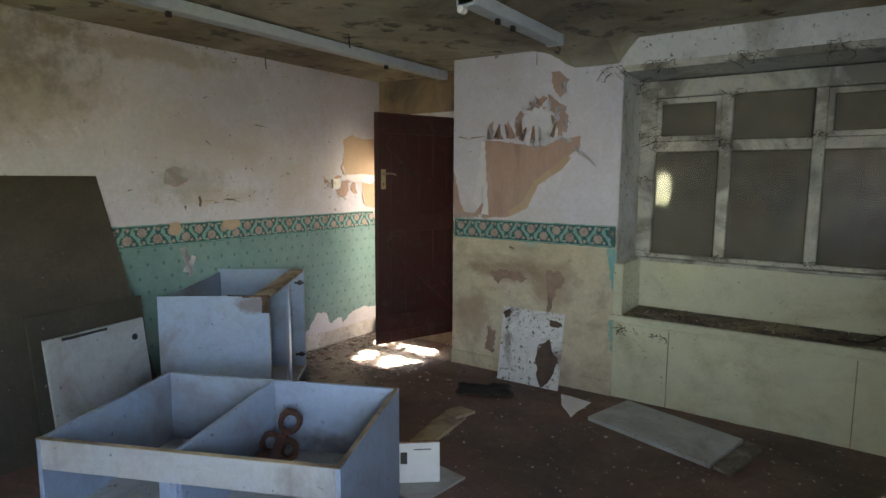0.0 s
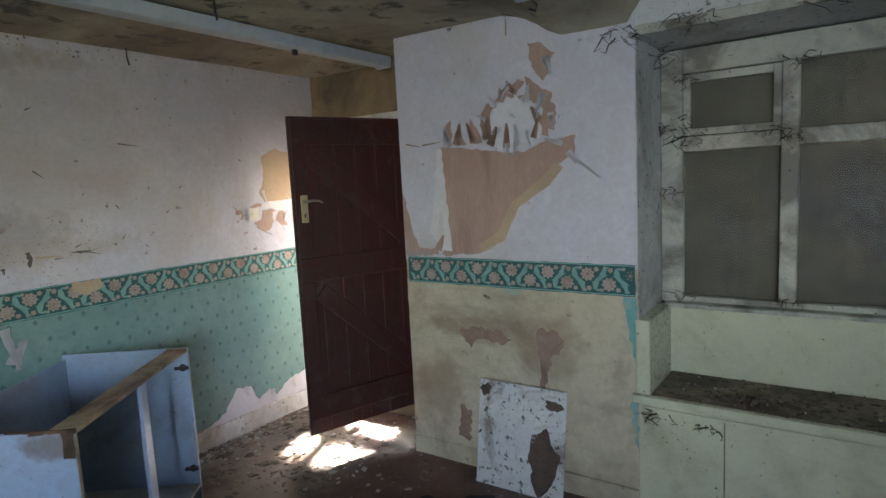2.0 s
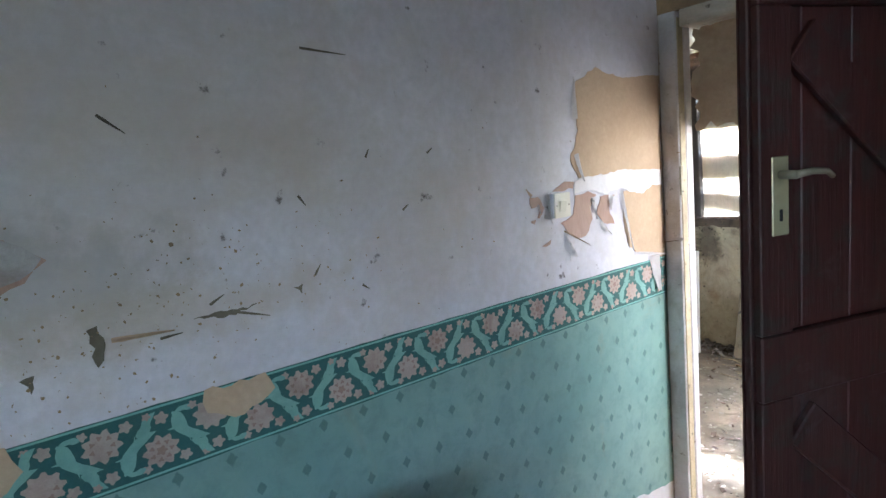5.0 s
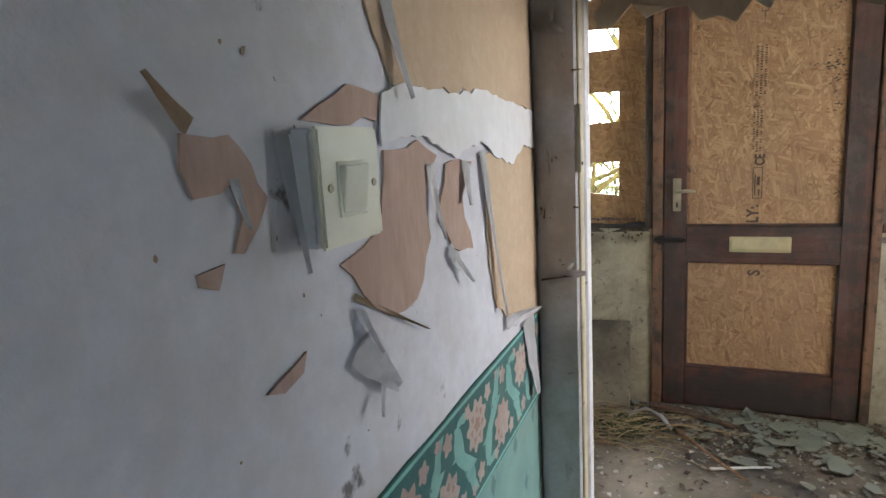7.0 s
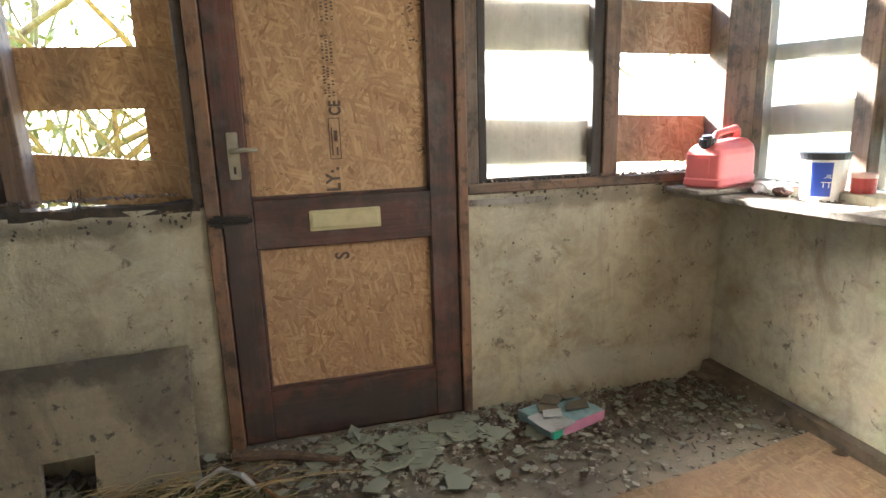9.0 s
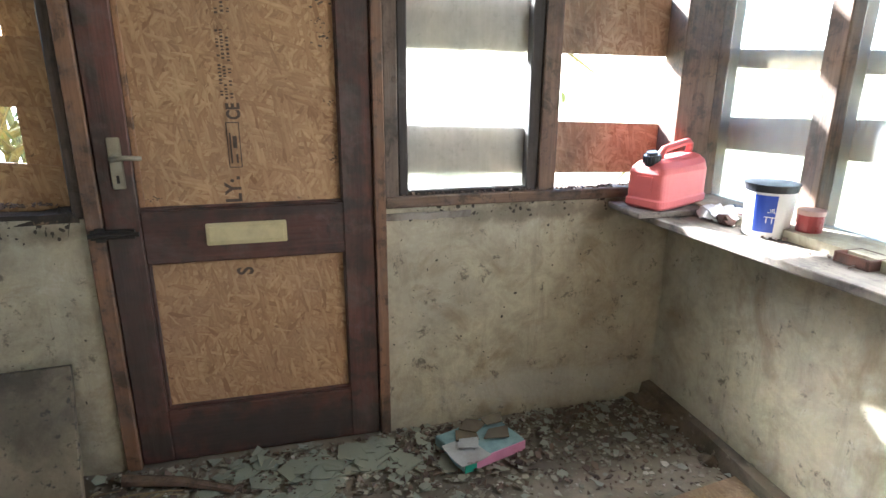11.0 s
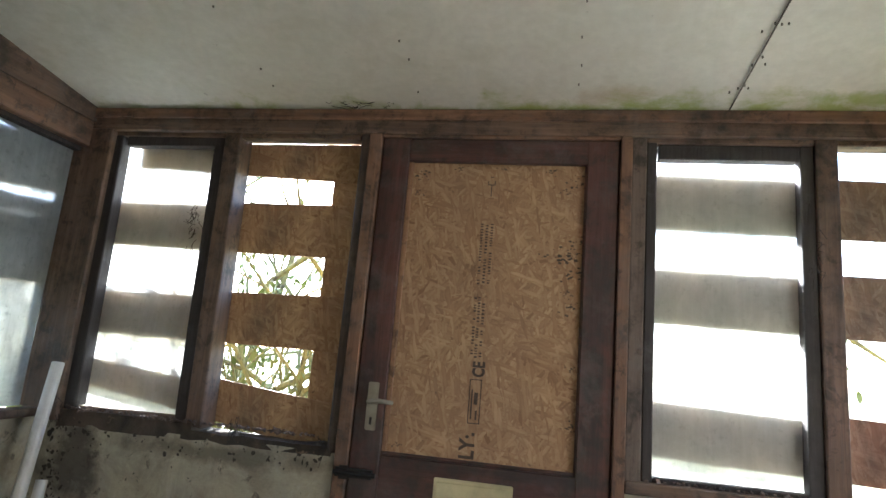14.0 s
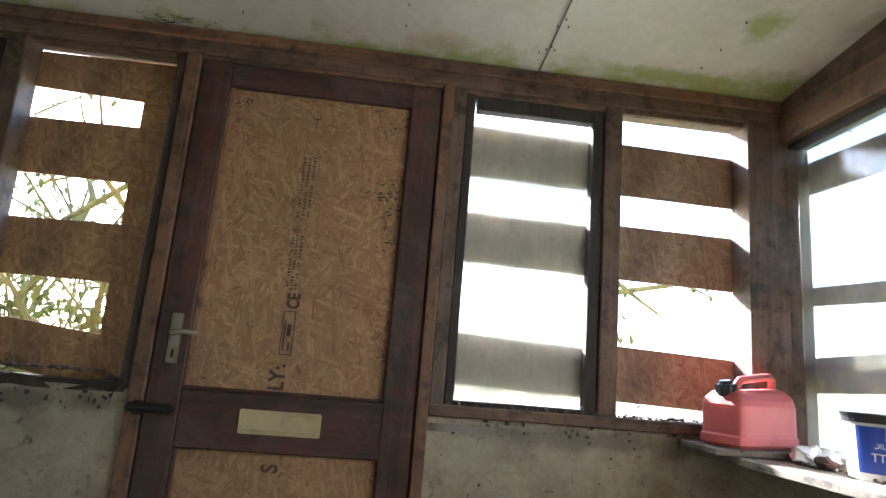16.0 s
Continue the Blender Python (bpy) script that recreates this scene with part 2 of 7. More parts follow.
def glass(name, tint, rough, grime, film=(0.3, 0.3, 0.27), haze=0.0):
    """Dirty window glass: clear glass under a patchy film of dust."""
    m, t, p = nodes_of(name)
    v = coords(t)
    p.inputs["Base Color"].default_value = (*tint, 1)
    p.inputs["Transmission Weight"].default_value = 1.0
    p.inputs["IOR"].default_value = 1.45
    p.inputs["Roughness"].default_value = rough
    dust = t.nodes.new("ShaderNodeBsdfDiffuse")
    dust.inputs[0].default_value = (*film, 1)
    ms = t.nodes.new("ShaderNodeMixShader")
    runs = fbm(t, coords(t, (14, 14, 1.2)), 1.6, 6, 0.7, 0.3)
    dirt = math_(t, "ADD", math_(t, "MULTIPLY", fbm(t, v, 5.0, 8, 0.7, 0.4), 0.65), math_(t, "MULTIPLY", runs, 0.35))
    dirt = math_(t, "ADD", dirt, ramp(t, fbm(t, v, 34.0, 6, 0.7), 0.56, 0.68, 0.0, 0.12))
    t.links.new(ramp(t, dirt, 0.34, 0.68, grime * 0.3, min(1.0, grime * 1.1)), ms.inputs[0])
    t.links.new(p.outputs[0], ms.inputs[1])
    thru = t.nodes.new("ShaderNodeBsdfTranslucent")
    thru.inputs[0].default_value = (*film, 1)
    md = t.nodes.new("ShaderNodeMixShader")
    md.inputs[0].default_value = haze
    t.links.new(dust.outputs[0], md.inputs[1])
    t.links.new(thru.outputs[0], md.inputs[2])
    t.links.new(md.outputs[0], ms.inputs[2])
    t.links.new(ms.outputs[0], t.nodes["Material Output"].inputs[0])
    return m


def leafy(name, a, b2):
    m, t, p = nodes_of(name)
    r = t.nodes.new("ShaderNodeNewGeometry").outputs["Random Per Island"]
    finish(t, p, mix(t, r, a, b2), 0.5)
    p.inputs["Subsurface Weight"].default_value = 0.0
    return m


def green_paper(name):
    """Faded green wallpaper with small darker lozenges in staggered rows."""
    m, t, p = nodes_of(name)
    v = coords(t)
    s = t.nodes.new("ShaderNodeSeparateXYZ")
    t.links.new(v, s.inputs[0])
    gy, gz = math_(t, "DIVIDE", s.outputs[1], 0.118), math_(t, "DIVIDE", s.outputs[2], 0.098)
    odd = math_(t, "MULTIPLY", math_(t, "MODULO", math_(t, "FLOOR", math_(t, "ADD", gz, 50.0)), 2.0), 0.5)
    fy = math_(t, "ABSOLUTE", math_(t, "SUBTRACT", math_(t, "FRACT", math_(t, "ADD", gy, math_(t, "ADD", odd, 50.0))), 0.5))
    fz = math_(t, "ABSOLUTE", math_(t, "SUBTRACT", math_(t, "FRACT", math_(t, "ADD", gz, 50.0)), 0.5))
    d = math_(t, "ADD", math_(t, "DIVIDE", fy, 0.13), math_(t, "DIVIDE", fz, 0.21))
    d = math_(t, "ADD", d, ramp(t, fbm(t, v, 90.0, 3), 0.2, 0.8, -0.25, 0.25))
    big, fine = fbm(t, v, 2.2, 6), fbm(t, v, 60.0, 5, 0.7)
    c = mix(t, ramp(t, big, 0.35, 0.65), (0.135, 0.255, 0.24), (0.19, 0.305, 0.28))
    c = mix(t, ramp(t, d, 1.0, 0.75, 0.0, 0.75), c, (0.05, 0.125, 0.12))
    c = mix(t, ramp(t, fbm(t, v, 16.0, 7, 0.72, 0.3), 0.46, 0.66, 0.0, 0.5), c, (0.10, 0.185, 0.175))
    c = mix(t, ramp(t, fine, 0.4, 0.8, 0.0, 0.3), c, (0.14, 0.24, 0.22))
    c = mix(t, ramp(t, fbm(t, v, 1.7, 8, 0.7, 0.5), 0.56, 0.78, 0.0, 0.7), c, (0.25, 0.215, 0.13))
    finish(t, p, c, 0.75, fine, 0.25)
    return m


lilac_wall = worn("lilac_wall", (0.56, 0.545, 0.61), (0.62, 0.60, 0.65), (0.42, 0.37, 0.31), 1.6, 0.60, 0.90, 0.7, 0.3, (0.10, 0.08, 0.08), 0.70, spot_scale=16.0)
paper_white = worn("paper_white", (0.70, 0.68, 0.70), (0.62, 0.60, 0.63), (0.45, 0.40, 0.33), 2.0, 0.62, 0.85, 0.7, 0.2)
green_wallpaper = green_paper("green_wallpaper")
cream_wall = worn("cream_wall", (0.52, 0.45, 0.32), (0.57, 0.50, 0.37), (0.19, 0.13, 0.09), 1.6, 0.54, 0.74, 0.6, 0.3, (0.10, 0.07, 0.05), 0.68, spot_scale=14.0)
stain_or_light_at(lilac_wall, (((0.0, 3.35, 1.40), (1, 0.34, 0.16), (0.30, 0.28, 0.26), 0.5), ((0.0, 3.55, 1.30), (1, 0.5, 0.08), (0.40, 0.34, 0.26), 0.4), ((0.0, 2.2, 1.95), (1, 0.7, 0.35), (0.36, 0.33, 0.30), 0.55), ((0.0, 3.1, 2.30), (1, 0.9, 0.10), (0.33, 0.28, 0.20), 0.6), ((0.0, 1.9, 2.25), (1, 0.9, 0.50), (0.22, 0.19, 0.15), 0.65)))
stain_or_light_at(cream_wall, (((1.72, 5.0, 0.70), (0.42, 1, 0.09), (0.20, 0.14, 0.085), 0.6), ((2.2, 5.0, 0.62), (0.22, 1, 0.22), (0.30, 0.22, 0.14), 0.5), ((1.45, 5.0, 0.30), (0.25, 1, 0.25), (0.27, 0.20, 0.13), 0.6)))
cream_paint = worn("cream_paint", (0.62, 0.62, 0.44), (0.55, 0.55, 0.40), (0.30, 0.26, 0.16), 1.8, 0.58, 0.80, 0.30, 0.5, (0.10, 0.085, 0.06), 0.70, spot_scale=26.0)
window_paint = worn("window_paint", (0.56, 0.54, 0.45), (0.46, 0.45, 0.39), (0.13, 0.115, 0.09), 4.0, 0.51, 0.70, 0.5, 0.5, (0.07, 0.06, 0.05), 0.67, spot_scale=26.0)
white_paint = worn("white_paint", (0.66, 0.67, 0.66), (0.56, 0.58, 0.58), (0.24, 0.22, 0.19), 3.0, 0.55, 0.75, 0.5, 0.4, (0.06, 0.05, 0.05), 0.64)
ceiling_stained = worn("ceiling_stained", (0.48, 0.42, 0.29), (0.36, 0.33, 0.26), (0.13, 0.105, 0.08), 1.3, 0.52, 0.74, 0.85, 0.4, (0.085, 0.075, 0.062), 0.60, spot_scale=5.5)
plaster = worn("plaster", (0.46, 0.36, 0.27), (0.52, 0.44, 0.34), (0.22, 0.16, 0.11), 3.0, 0.55, 0.8, 0.85, 0.5)
header_board = worn("header_board", (0.34, 0.24, 0.13), (0.26, 0.18, 0.10), (0.08, 0.06, 0.045), 3.0, 0.5, 0.75, 0.7, 0.3)
hardboard = worn("hardboard", (0.40, 0.26, 0.205), (0.45, 0.31, 0.25), (0.25, 0.145, 0.115), 3.5, 0.56, 0.8, 0.75, 0.2, stretch=(1.8, 1.8, 0.45))
hardboard_tan = worn("hardboard_tan", (0.46, 0.33, 0.22), (0.50, 0.37, 0.25), (0.38, 0.27, 0.18), 3.5, 0.55, 0.8, 0.75, 0.2)
floor_dirt = worn("floor_dirt", (0.165, 0.083, 0.066), (0.215, 0.13, 0.105), (0.06, 0.04, 0.034), 2.2, 0.5, 0.75, 0.6, 0.6, (0.26, 0.22, 0.18), 0.66, spot_scale=20.0)
# Paler blooms by the door: dust, with the doorway's light painted in.
stain_or_light_at(floor_dirt, (((0.45, 4.75, -0.15), (0.65, 0.75, 1), (0.34, 0.275, 0.22), 0.75), ((0.8, 4.0, -0.15), (0.45, 0.5, 1), (0.28, 0.21, 0.17), 0.6)))
porch_floor_mat = worn("porch_floor_mat", (0.29, 0.25, 0.19), (0.19, 0.165, 0.13), (0.08, 0.07, 0.06), 3.0, 0.5, 0.75, 0.9, 0.8, (0.30, 0.29, 0.25), 0.64, spot_scale=24.0)


def grimy_render(name):
    """Old cream limewash on render: grey wear, brown blooms, drips and dark scuffs, each with a shape of its own."""
    m, t, p = nodes_of(name)
    v, tall = coords(t), coords(t, (9, 9, 0.9))
    big, mid, fine = fbm(t, v, 1.7, 8, 0.62, 0.5), fbm(t, v, 7.0, 9, 0.70, 0.4), fbm(t, v, 45.0, 6, 0.7)
    c = mix(t, ramp(t, big, 0.38, 0.60), (0.49, 0.445, 0.315), (0.40, 0.37, 0.285))
    c = mix(t, ramp(t, mid, 0.46, 0.62, 0.0, 0.75), c, (0.275, 0.245, 0.18))
    c = mix(t, ramp(t, mid, 0.43, 0.30, 0.0, 0.5), c, (0.55, 0.54, 0.47))
    c = mix(t, ramp(t, fbm(t, v, 3.1, 9, 0.7, 0.8), 0.54, 0.68, 0.0, 0.7), c, (0.20, 0.15, 0.085))
    c = mix(t, ramp(t, fbm(t, tall, 1.6, 7, 0.7, 0.2), 0.56, 0.72, 0.0, 0.55), c, (0.20, 0.18, 0.145))
    c = mix(t, ramp(t, fbm(t, v, 13.0, 9, 0.75, 0.3), 0.585, 0.65, 0.0, 0.85), c, (0.085, 0.075, 0.06))
    c = mix(t, ramp(t, fine, 0.35, 0.72, 0.0, 0.35), c, (0.25, 0.23, 0.19))
    finish(t, p, c, 0.92, math_(t, "ADD", math_(t, "MULTIPLY", mid, 2.0), fine), 0.55, 0.006)
    return m


porch_wall_mat = grimy_render("porch_wall_mat")
# Darker corner patch, darker bands just below both sills, paler patch low down.
stain_or_light_at(porch_wall_mat, (((-0.95, 7.6, 0.78), (0.14, 1, 0.20), (0.07, 0.06, 0.05), 0.8), ((-0.35, 7.6, 0.89), (0.50, 1, 0.05), (0.11, 0.095, 0.07), 0.7), ((1.6, 7.6, 0.88), (0.55, 1, 0.05), (0.12, 0.105, 0.08), 0.6), ((1.7, 7.6, 0.12), (0.6, 1, 0.08), (0.42, 0.41, 0.37), 0.6)))


def algae_board(name):
    """Off-white ceiling board, tinged green in patches where the damp eaves feed algae."""
    m = worn(name, (0.66, 0.65, 0.58), (0.60, 0.59, 0.52), (0.36, 0.34, 0.24), 1.4, 0.62, 0.85, 0.7, 0.15, (0.16, 0.15, 0.12), 0.745, spot_scale=20.0)
    t = m.node_tree
    p = t.nodes["Principled BSDF"]
    old = p.inputs["Base Color"].links[0].from_socket
    v = coords(t)
    sx = t.nodes.new("ShaderNodeSeparateXYZ")
    t.links.new(v, sx.inputs[0])
    eaves = ramp(t, sx.outputs[1], 7.30, 7.60, -0.30, 0.22)
    right = ramp(t, sx.outputs[0], 0.0, 2.2, -0.10, 0.10)
    f = math_(t, "ADD", math_(t, "ADD", eaves, right), fbm(t, v, 5.0, 8, 0.7, 0.3))
    t.links.new(mix(t, ramp(t, f, 0.50, 0.70, 0.0, 0.85), old, (0.26, 0.31, 0.05)), p.inputs["Base Color"])
    return m


porch_ceiling_mat = algae_board("porch_ceiling_mat")
stain_or_light_at(porch_ceiling_mat, (((2.03, 7.19, 2.33), (0.07, 0.11, 1), (0.28, 0.34, 0.06), 0.75), ((0.98, 7.48, 2.25), (0.13, 0.07, 1), (0.40, 0.33, 0.22), 0.5), ((1.9, 7.5, 2.25), (0.35, 0.05, 1), (0.24, 0.30, 0.05), 0.7)))
dark_door = wood("dark_door", (0.060, 0.011, 0.009), (0.034, 0.008, 0.006), "z", 0.5)
frame_wood = {a: wood("frame_wood_" + a, (0.21, 0.130, 0.082), (0.100, 0.068, 0.050), a, 0.70, dirt_lo=0.48) for a in "xyz"}
door_wood = {a: wood("door_wood_" + a, (0.115, 0.046, 0.034), (0.056, 0.027, 0.022), a, 0.55, dirt_lo=0.47) for a in "xz"}
for m_ in door_wood.values():
    stain_or_light_at(m_, (((0.0, 0.0, 0.08), (0.5, 1, 0.13), (0.034, 0.03, 0.027), 0.85), ((-0.40, 0.0, 0.55), (0.09, 1, 0.50), (0.045, 0.035, 0.03), 0.7), ((0.1, 0.0, 0.94), (0.4, 1, 0.03), (0.03, 0.025, 0.022), 0.7)))
jamb_wood = {a: wood("jamb_wood_" + a, (0.27, 0.145, 0.078), (0.14, 0.078, 0.05), a, 0.65, dirt_lo=0.50) for a in "xz"}
light_wood = {a: wood("light_wood_" + a, (0.34, 0.19, 0.10), (0.24, 0.13, 0.07), a, 0.65, dirt_lo=0.62) for a in "xyz"}
osb_front = osb("osb_front", (0.80, 0.75, 0.66), 0.58)
osb_side = osb("osb_side", (0.9, 0.84, 0.78), 0.62, plane="yz")
osb_floor = osb("osb_floor", (0.42, 0.41, 0.37), 0.70, plane="xy")
osb_pale = osb("osb_pale", (0.80, 0.88, 0.98), 0.58)
osb_slat = osb("osb_slat", (1.0, 0.94, 0.76), 0.60)
jamb_paint = worn("jamb_paint", (0.72, 0.71, 0.70), (0.74, 0.70, 0.60), (0.30, 0.24, 0.16), 4.0, 0.52, 0.75, 0.5, 0.4, (0.10, 0.08, 0.06), 0.66)
jamb_lilac = worn("jamb_lilac", (0.72, 0.70, 0.73), (0.66, 0.64, 0.67), (0.34, 0.29, 0.25), 5.0, 0.57, 0.80, 0.5, 0.4, (0.12, 0.10, 0.08), 0.69)
jamb_cream = worn("jamb_cream", (0.58, 0.50, 0.34), (0.52, 0.44, 0.29), (0.20, 0.15, 0.10), 5.0, 0.55, 0.78, 0.6, 0.4, (0.10, 0.08, 0.06), 0.68)
grey_glass = glass("grey_glass", (0.9, 0.92, 0.9), 0.05, 0.45, (0.17, 0.155, 0.12))
porch_glass = glass("porch_glass", (0.95, 0.96, 0.95), 0.30, 0.72, (0.46, 0.48, 0.45), 0.35)
board_grey = worn("board_grey", (0.185, 0.155, 0.105), (0.10, 0.09, 0.07), (0.05, 0.042, 0.034), 3.2, 0.5, 0.75, 0.8, 0.2)
lamp_metal = plain("lamp_metal", (0.42, 0.47, 0.52), 0.45, 0.0, 0.35)
brass = plain("brass", (0.60, 0.55, 0.34), 0.4, 0.65, 0.35)
steel = plain("steel", (0.36, 0.33, 0.25), 0.5, 0.5, 0.6)
black_iron = plain("black_iron", (0.03, 0.028, 0.026), 0.6, 0.4, 0.3)

# ---- plan ----
FLOOR, CEIL = -0.15, 2.41          # room; the porch floor lies one step up, at 0
X_R, Y_B = 5.0, -1.2               # far walls of the room, behind the walk
Y_P, X_P0, X_P1 = 5.0, 1.25, 2.665  # the papered pier beside the window
Y_D, Y_O = 5.42, 5.62              # door wall, room side and porch side
PX0, PX1, PY1 = -1.12, 2.25, 7.60  # porch walls, inner faces


def porch_ceiling_z(y):
    return 2.215 + (7.62 - y) * 0.12


def structure(name, bm, material, label="", category=""):
    return tagged(solid(name, bm, material), label, category, kind="structure")


# ---- room shell ----
bm = bmesh.new()
bmesh.ops.create_grid(bm, x_segments=60, y_segments=74, size=1, matrix=Matrix.LocRotScale((X_R / 2, (Y_B + Y_D) / 2, FLOOR), None, (X_R / 2 + 0.2, (Y_D - Y_B) / 2 + 0.02, 1)))
for v in bm.verts:
    v.co.z += 0.008 * noise.noise(v.co * 2.5) + 0.004 * noise.noise(v.co * 9)
floor = structure("floor", bm, floor_dirt, "dark red-brown littered floor, dusty and worn", "floor")
structure("subfloor", boxes((-0.25, X_R + 0.2, Y_B - 0.2, Y_D, FLOOR - 0.2, FLOOR - 0.03)), floor_dirt, "solid ground under the room floor", "floor")
wall_left = structure("wall_left", boxes((-0.2, 0, Y_B - 0.2, Y_O, FLOOR - 0.1, 2.75)), plaster, "plaster wall under torn wallpaper", "wall")
# This opening is made up, unseen, and only goes with the added blue lamp.
structure("wall_right", boxes((X_R, X_R + 0.2, Y_B - 0.2, -0.7, FLOOR - 0.1, 2.75), (X_R, X_R + 0.2, 0.8, Y_O, FLOOR - 0.1, 2.75), (X_R, X_R + 0.2, -0.7, 0.8, FLOOR - 0.1, 1.0), (X_R, X_R + 0.2, -0.7, 0.8, 2.1, 2.75)), lilac_wall, "plain painted wall, unseen, with an opening added for a lamp", "wall")
structure("wall_back", boxes((0, 1.0, Y_B - 0.2, Y_B, FLOOR - 0.1, 2.75), (1.26, X_R, Y_B - 0.2, Y_B, FLOOR - 0.1, 2.75), (1.0, 1.26, Y_B - 0.2, Y_B, FLOOR - 0.1, 0.995), (1.0, 1.26, Y_B - 0.2, Y_B, 1.545, 2.75)), lilac_wall, "plain painted wall with a small window opening", "wall")
# door wall, with the opening from 0.125 to 1.05
structure("wall_door", boxes((1.12, X_P0, Y_D, Y_O, FLOOR - 0.1, 2.75), (0.0, 1.12, 5.488, Y_O, 2.07, 2.75)), header_board, "brown mouldy board wall over the doorway", "wall")
pier = structure("wall_pier", boxes((X_P0, X_P1, Y_P, Y_O, FLOOR - 0.1, 2.75)), plaster, "papered wall pier beside the window", "wall")
structure("wall_window", boxes((X_P1, X_R, Y_P, Y_O, FLOOR - 0.1, 0.43), (X_P1, X_R, 5.40, Y_O, 0.43, 0.83), (4.42, X_R, Y_P, Y_O, 0.43, 2.18)), cream_paint, "cream painted panelled wall under and around the window", "wall")
structure("window_beam", boxes((X_P1, X_R, Y_P, Y_O, 2.18, 2.75)), white_paint, "flaking white beam over the window recess", "beam")
bm = bmesh.new()
bmesh.ops.create_grid(bm, x_segments=80, y_segments=80, size=1, matrix=Matrix.LocRotScale((X_R / 2, (Y_B + Y_D) / 2, CEIL), None, (X_R / 2 + 0.1, (Y_D - Y_B) / 2 + 0.1, 1)))
for v in bm.verts:
    k = max(0.0, min(1.0, (v.co.x - 1.92) / 0.36)) * max(0.0, min(1.0, (2.74 - v.co.x) / 0.07)) * max(0.0, min(1.0, (v.co.y - 4.45) / 0.55))
    v.co.z += 0.012 * noise.noise(v.co * 1.7) + 0.004 * noise.noise(v.co * 7) - 0.16 * k * k
structure("ceiling", bm, ceiling_stained, "stained sagging ceiling with black mould", "ceiling")
structure("roof_slab", boxes((-0.3, X_R + 0.3, Y_B - 0.3, Y_O, 2.75, 2.85)), plaster, "floor of the storey above", "roof")

# ---- porch shell ----
bm = bmesh.new()
bmesh.ops.create_grid(bm, x_segments=70, y_segments=48, size=1, matrix=Matrix.LocRotScale(((PX0 + PX1) / 2, (Y_D + 7.7) / 2 - 0.005, 0), None, ((PX1 - PX0) / 2 + 0.1, (7.7 - Y_D) / 2 + 0.005, 1)))
for v in bm.verts:
    v.co.z += 0.010 * noise.noise(v.co * 3) + 0.008 * noise.noise(v.co * 11) - 0.008
structure("porch_floor", bm, porch_floor_mat, "concrete porch floor under dirt and broken glass", "floor")
structure("porch_step", boxes((-1.4, 2.6, Y_D, 7.8, -0.3, -0.03)), porch_floor_mat, "concrete base of the porch", "floor")
structure("wall_porch_front", rough_up(boxes((PX0 - 0.2, 0.092, PY1, 7.80, -0.1, 0.94), (1.055, 2.45, PY1, 7.80, -0.1, 0.94)), 0.006, 5.0, 6), porch_wall_mat, "stained rendered dwarf wall, darker under the sills, paler near the floor", "wall")
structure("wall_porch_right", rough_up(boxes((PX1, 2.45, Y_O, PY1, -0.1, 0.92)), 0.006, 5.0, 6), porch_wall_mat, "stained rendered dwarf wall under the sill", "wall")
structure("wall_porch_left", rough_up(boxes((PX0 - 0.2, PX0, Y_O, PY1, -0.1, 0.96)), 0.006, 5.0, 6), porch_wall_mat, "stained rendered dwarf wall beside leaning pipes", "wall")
structure("wall_house_porch", boxes((PX0 - 0.2, -0.2, Y_D, Y_O, -0.1, 2.9), (-0.2, 2.6, Y_O - 0.02, Y_O + 0.002, 2.75, 2.9)), porch_wall_mat, "rendered house wall closing the porch", "wall")
bm = bmesh.new()
bmesh.ops.create_grid(bm, x_segments=40, y_segments=24, size=1, matrix=Matrix.LocRotScale((0.63, 6.62, 0), None, (1.95, 1.04, 1)))
for v in bm.verts:
    v.co.z = porch_ceiling_z(v.co.y) + 0.004 * noise.noise(v.co * 2)
structure("porch_ceiling", bm, porch_ceiling_mat, "off-white sloping board ceiling with green algae along its edge", "ceiling")
bm = bmesh.new()
vs = box(bm, -1.5, 2.8, Y_O, 7.76, 0.02, 0.10)
for v in vs:
    v.co.z += porch_ceiling_z(v.co.y)
structure("porch_roof", bm, plaster, "lean-to porch roof", "roof")

# ---- end of shell ----

# ---- sheets of torn paper, flat prints ----
def place(plane, off, u, v):
    return Vector((off, u, v)) if plane == "x" else Vector((u, off, v))


def torn_sheet(plane, off, thick, outline, jag=0.006, step=0.03, seed=0, straight=()):
    """A thin sheet on the left wall (plane x) or the pier (plane y) with ragged edges; edges listed in straight stay straight."""
    rnd = random.Random(seed)
    pts = []
    for i, a in enumerate(outline):
        b = outline[(i + 1) % len(outline)]
        d = math.hypot(b[0] - a[0], b[1] - a[1])
        k = 1 if i in straight else max(1, int(d / step))
        for j in range(k):
            f = j / k
            q = 0 if j == 0 else rnd.uniform(-jag, jag)
            pts.append((a[0] + (b[0] - a[0]) * f - (b[1] - a[1]) / d * q, a[1] + (b[1] - a[1]) * f + (b[0] - a[0]) / d * q))
    bm = bmesh.new()
    face = bm.faces.new([bm.verts.new(place(plane, off, *p)) for p in pts])
    out = Vector((thick, 0, 0)) if plane == "x" else Vector((0, -thick, 0))
    ext = bmesh.ops.extrude_face_region(bm, geom=[face])
    bmesh.ops.translate(bm, verts=[g for g in ext["geom"] if isinstance(g, bmesh.types.BMVert)], vec=out)
    bmesh.ops.triangulate(bm, faces=[f for f in bm.faces if len(f.verts) > 4])
    return bm


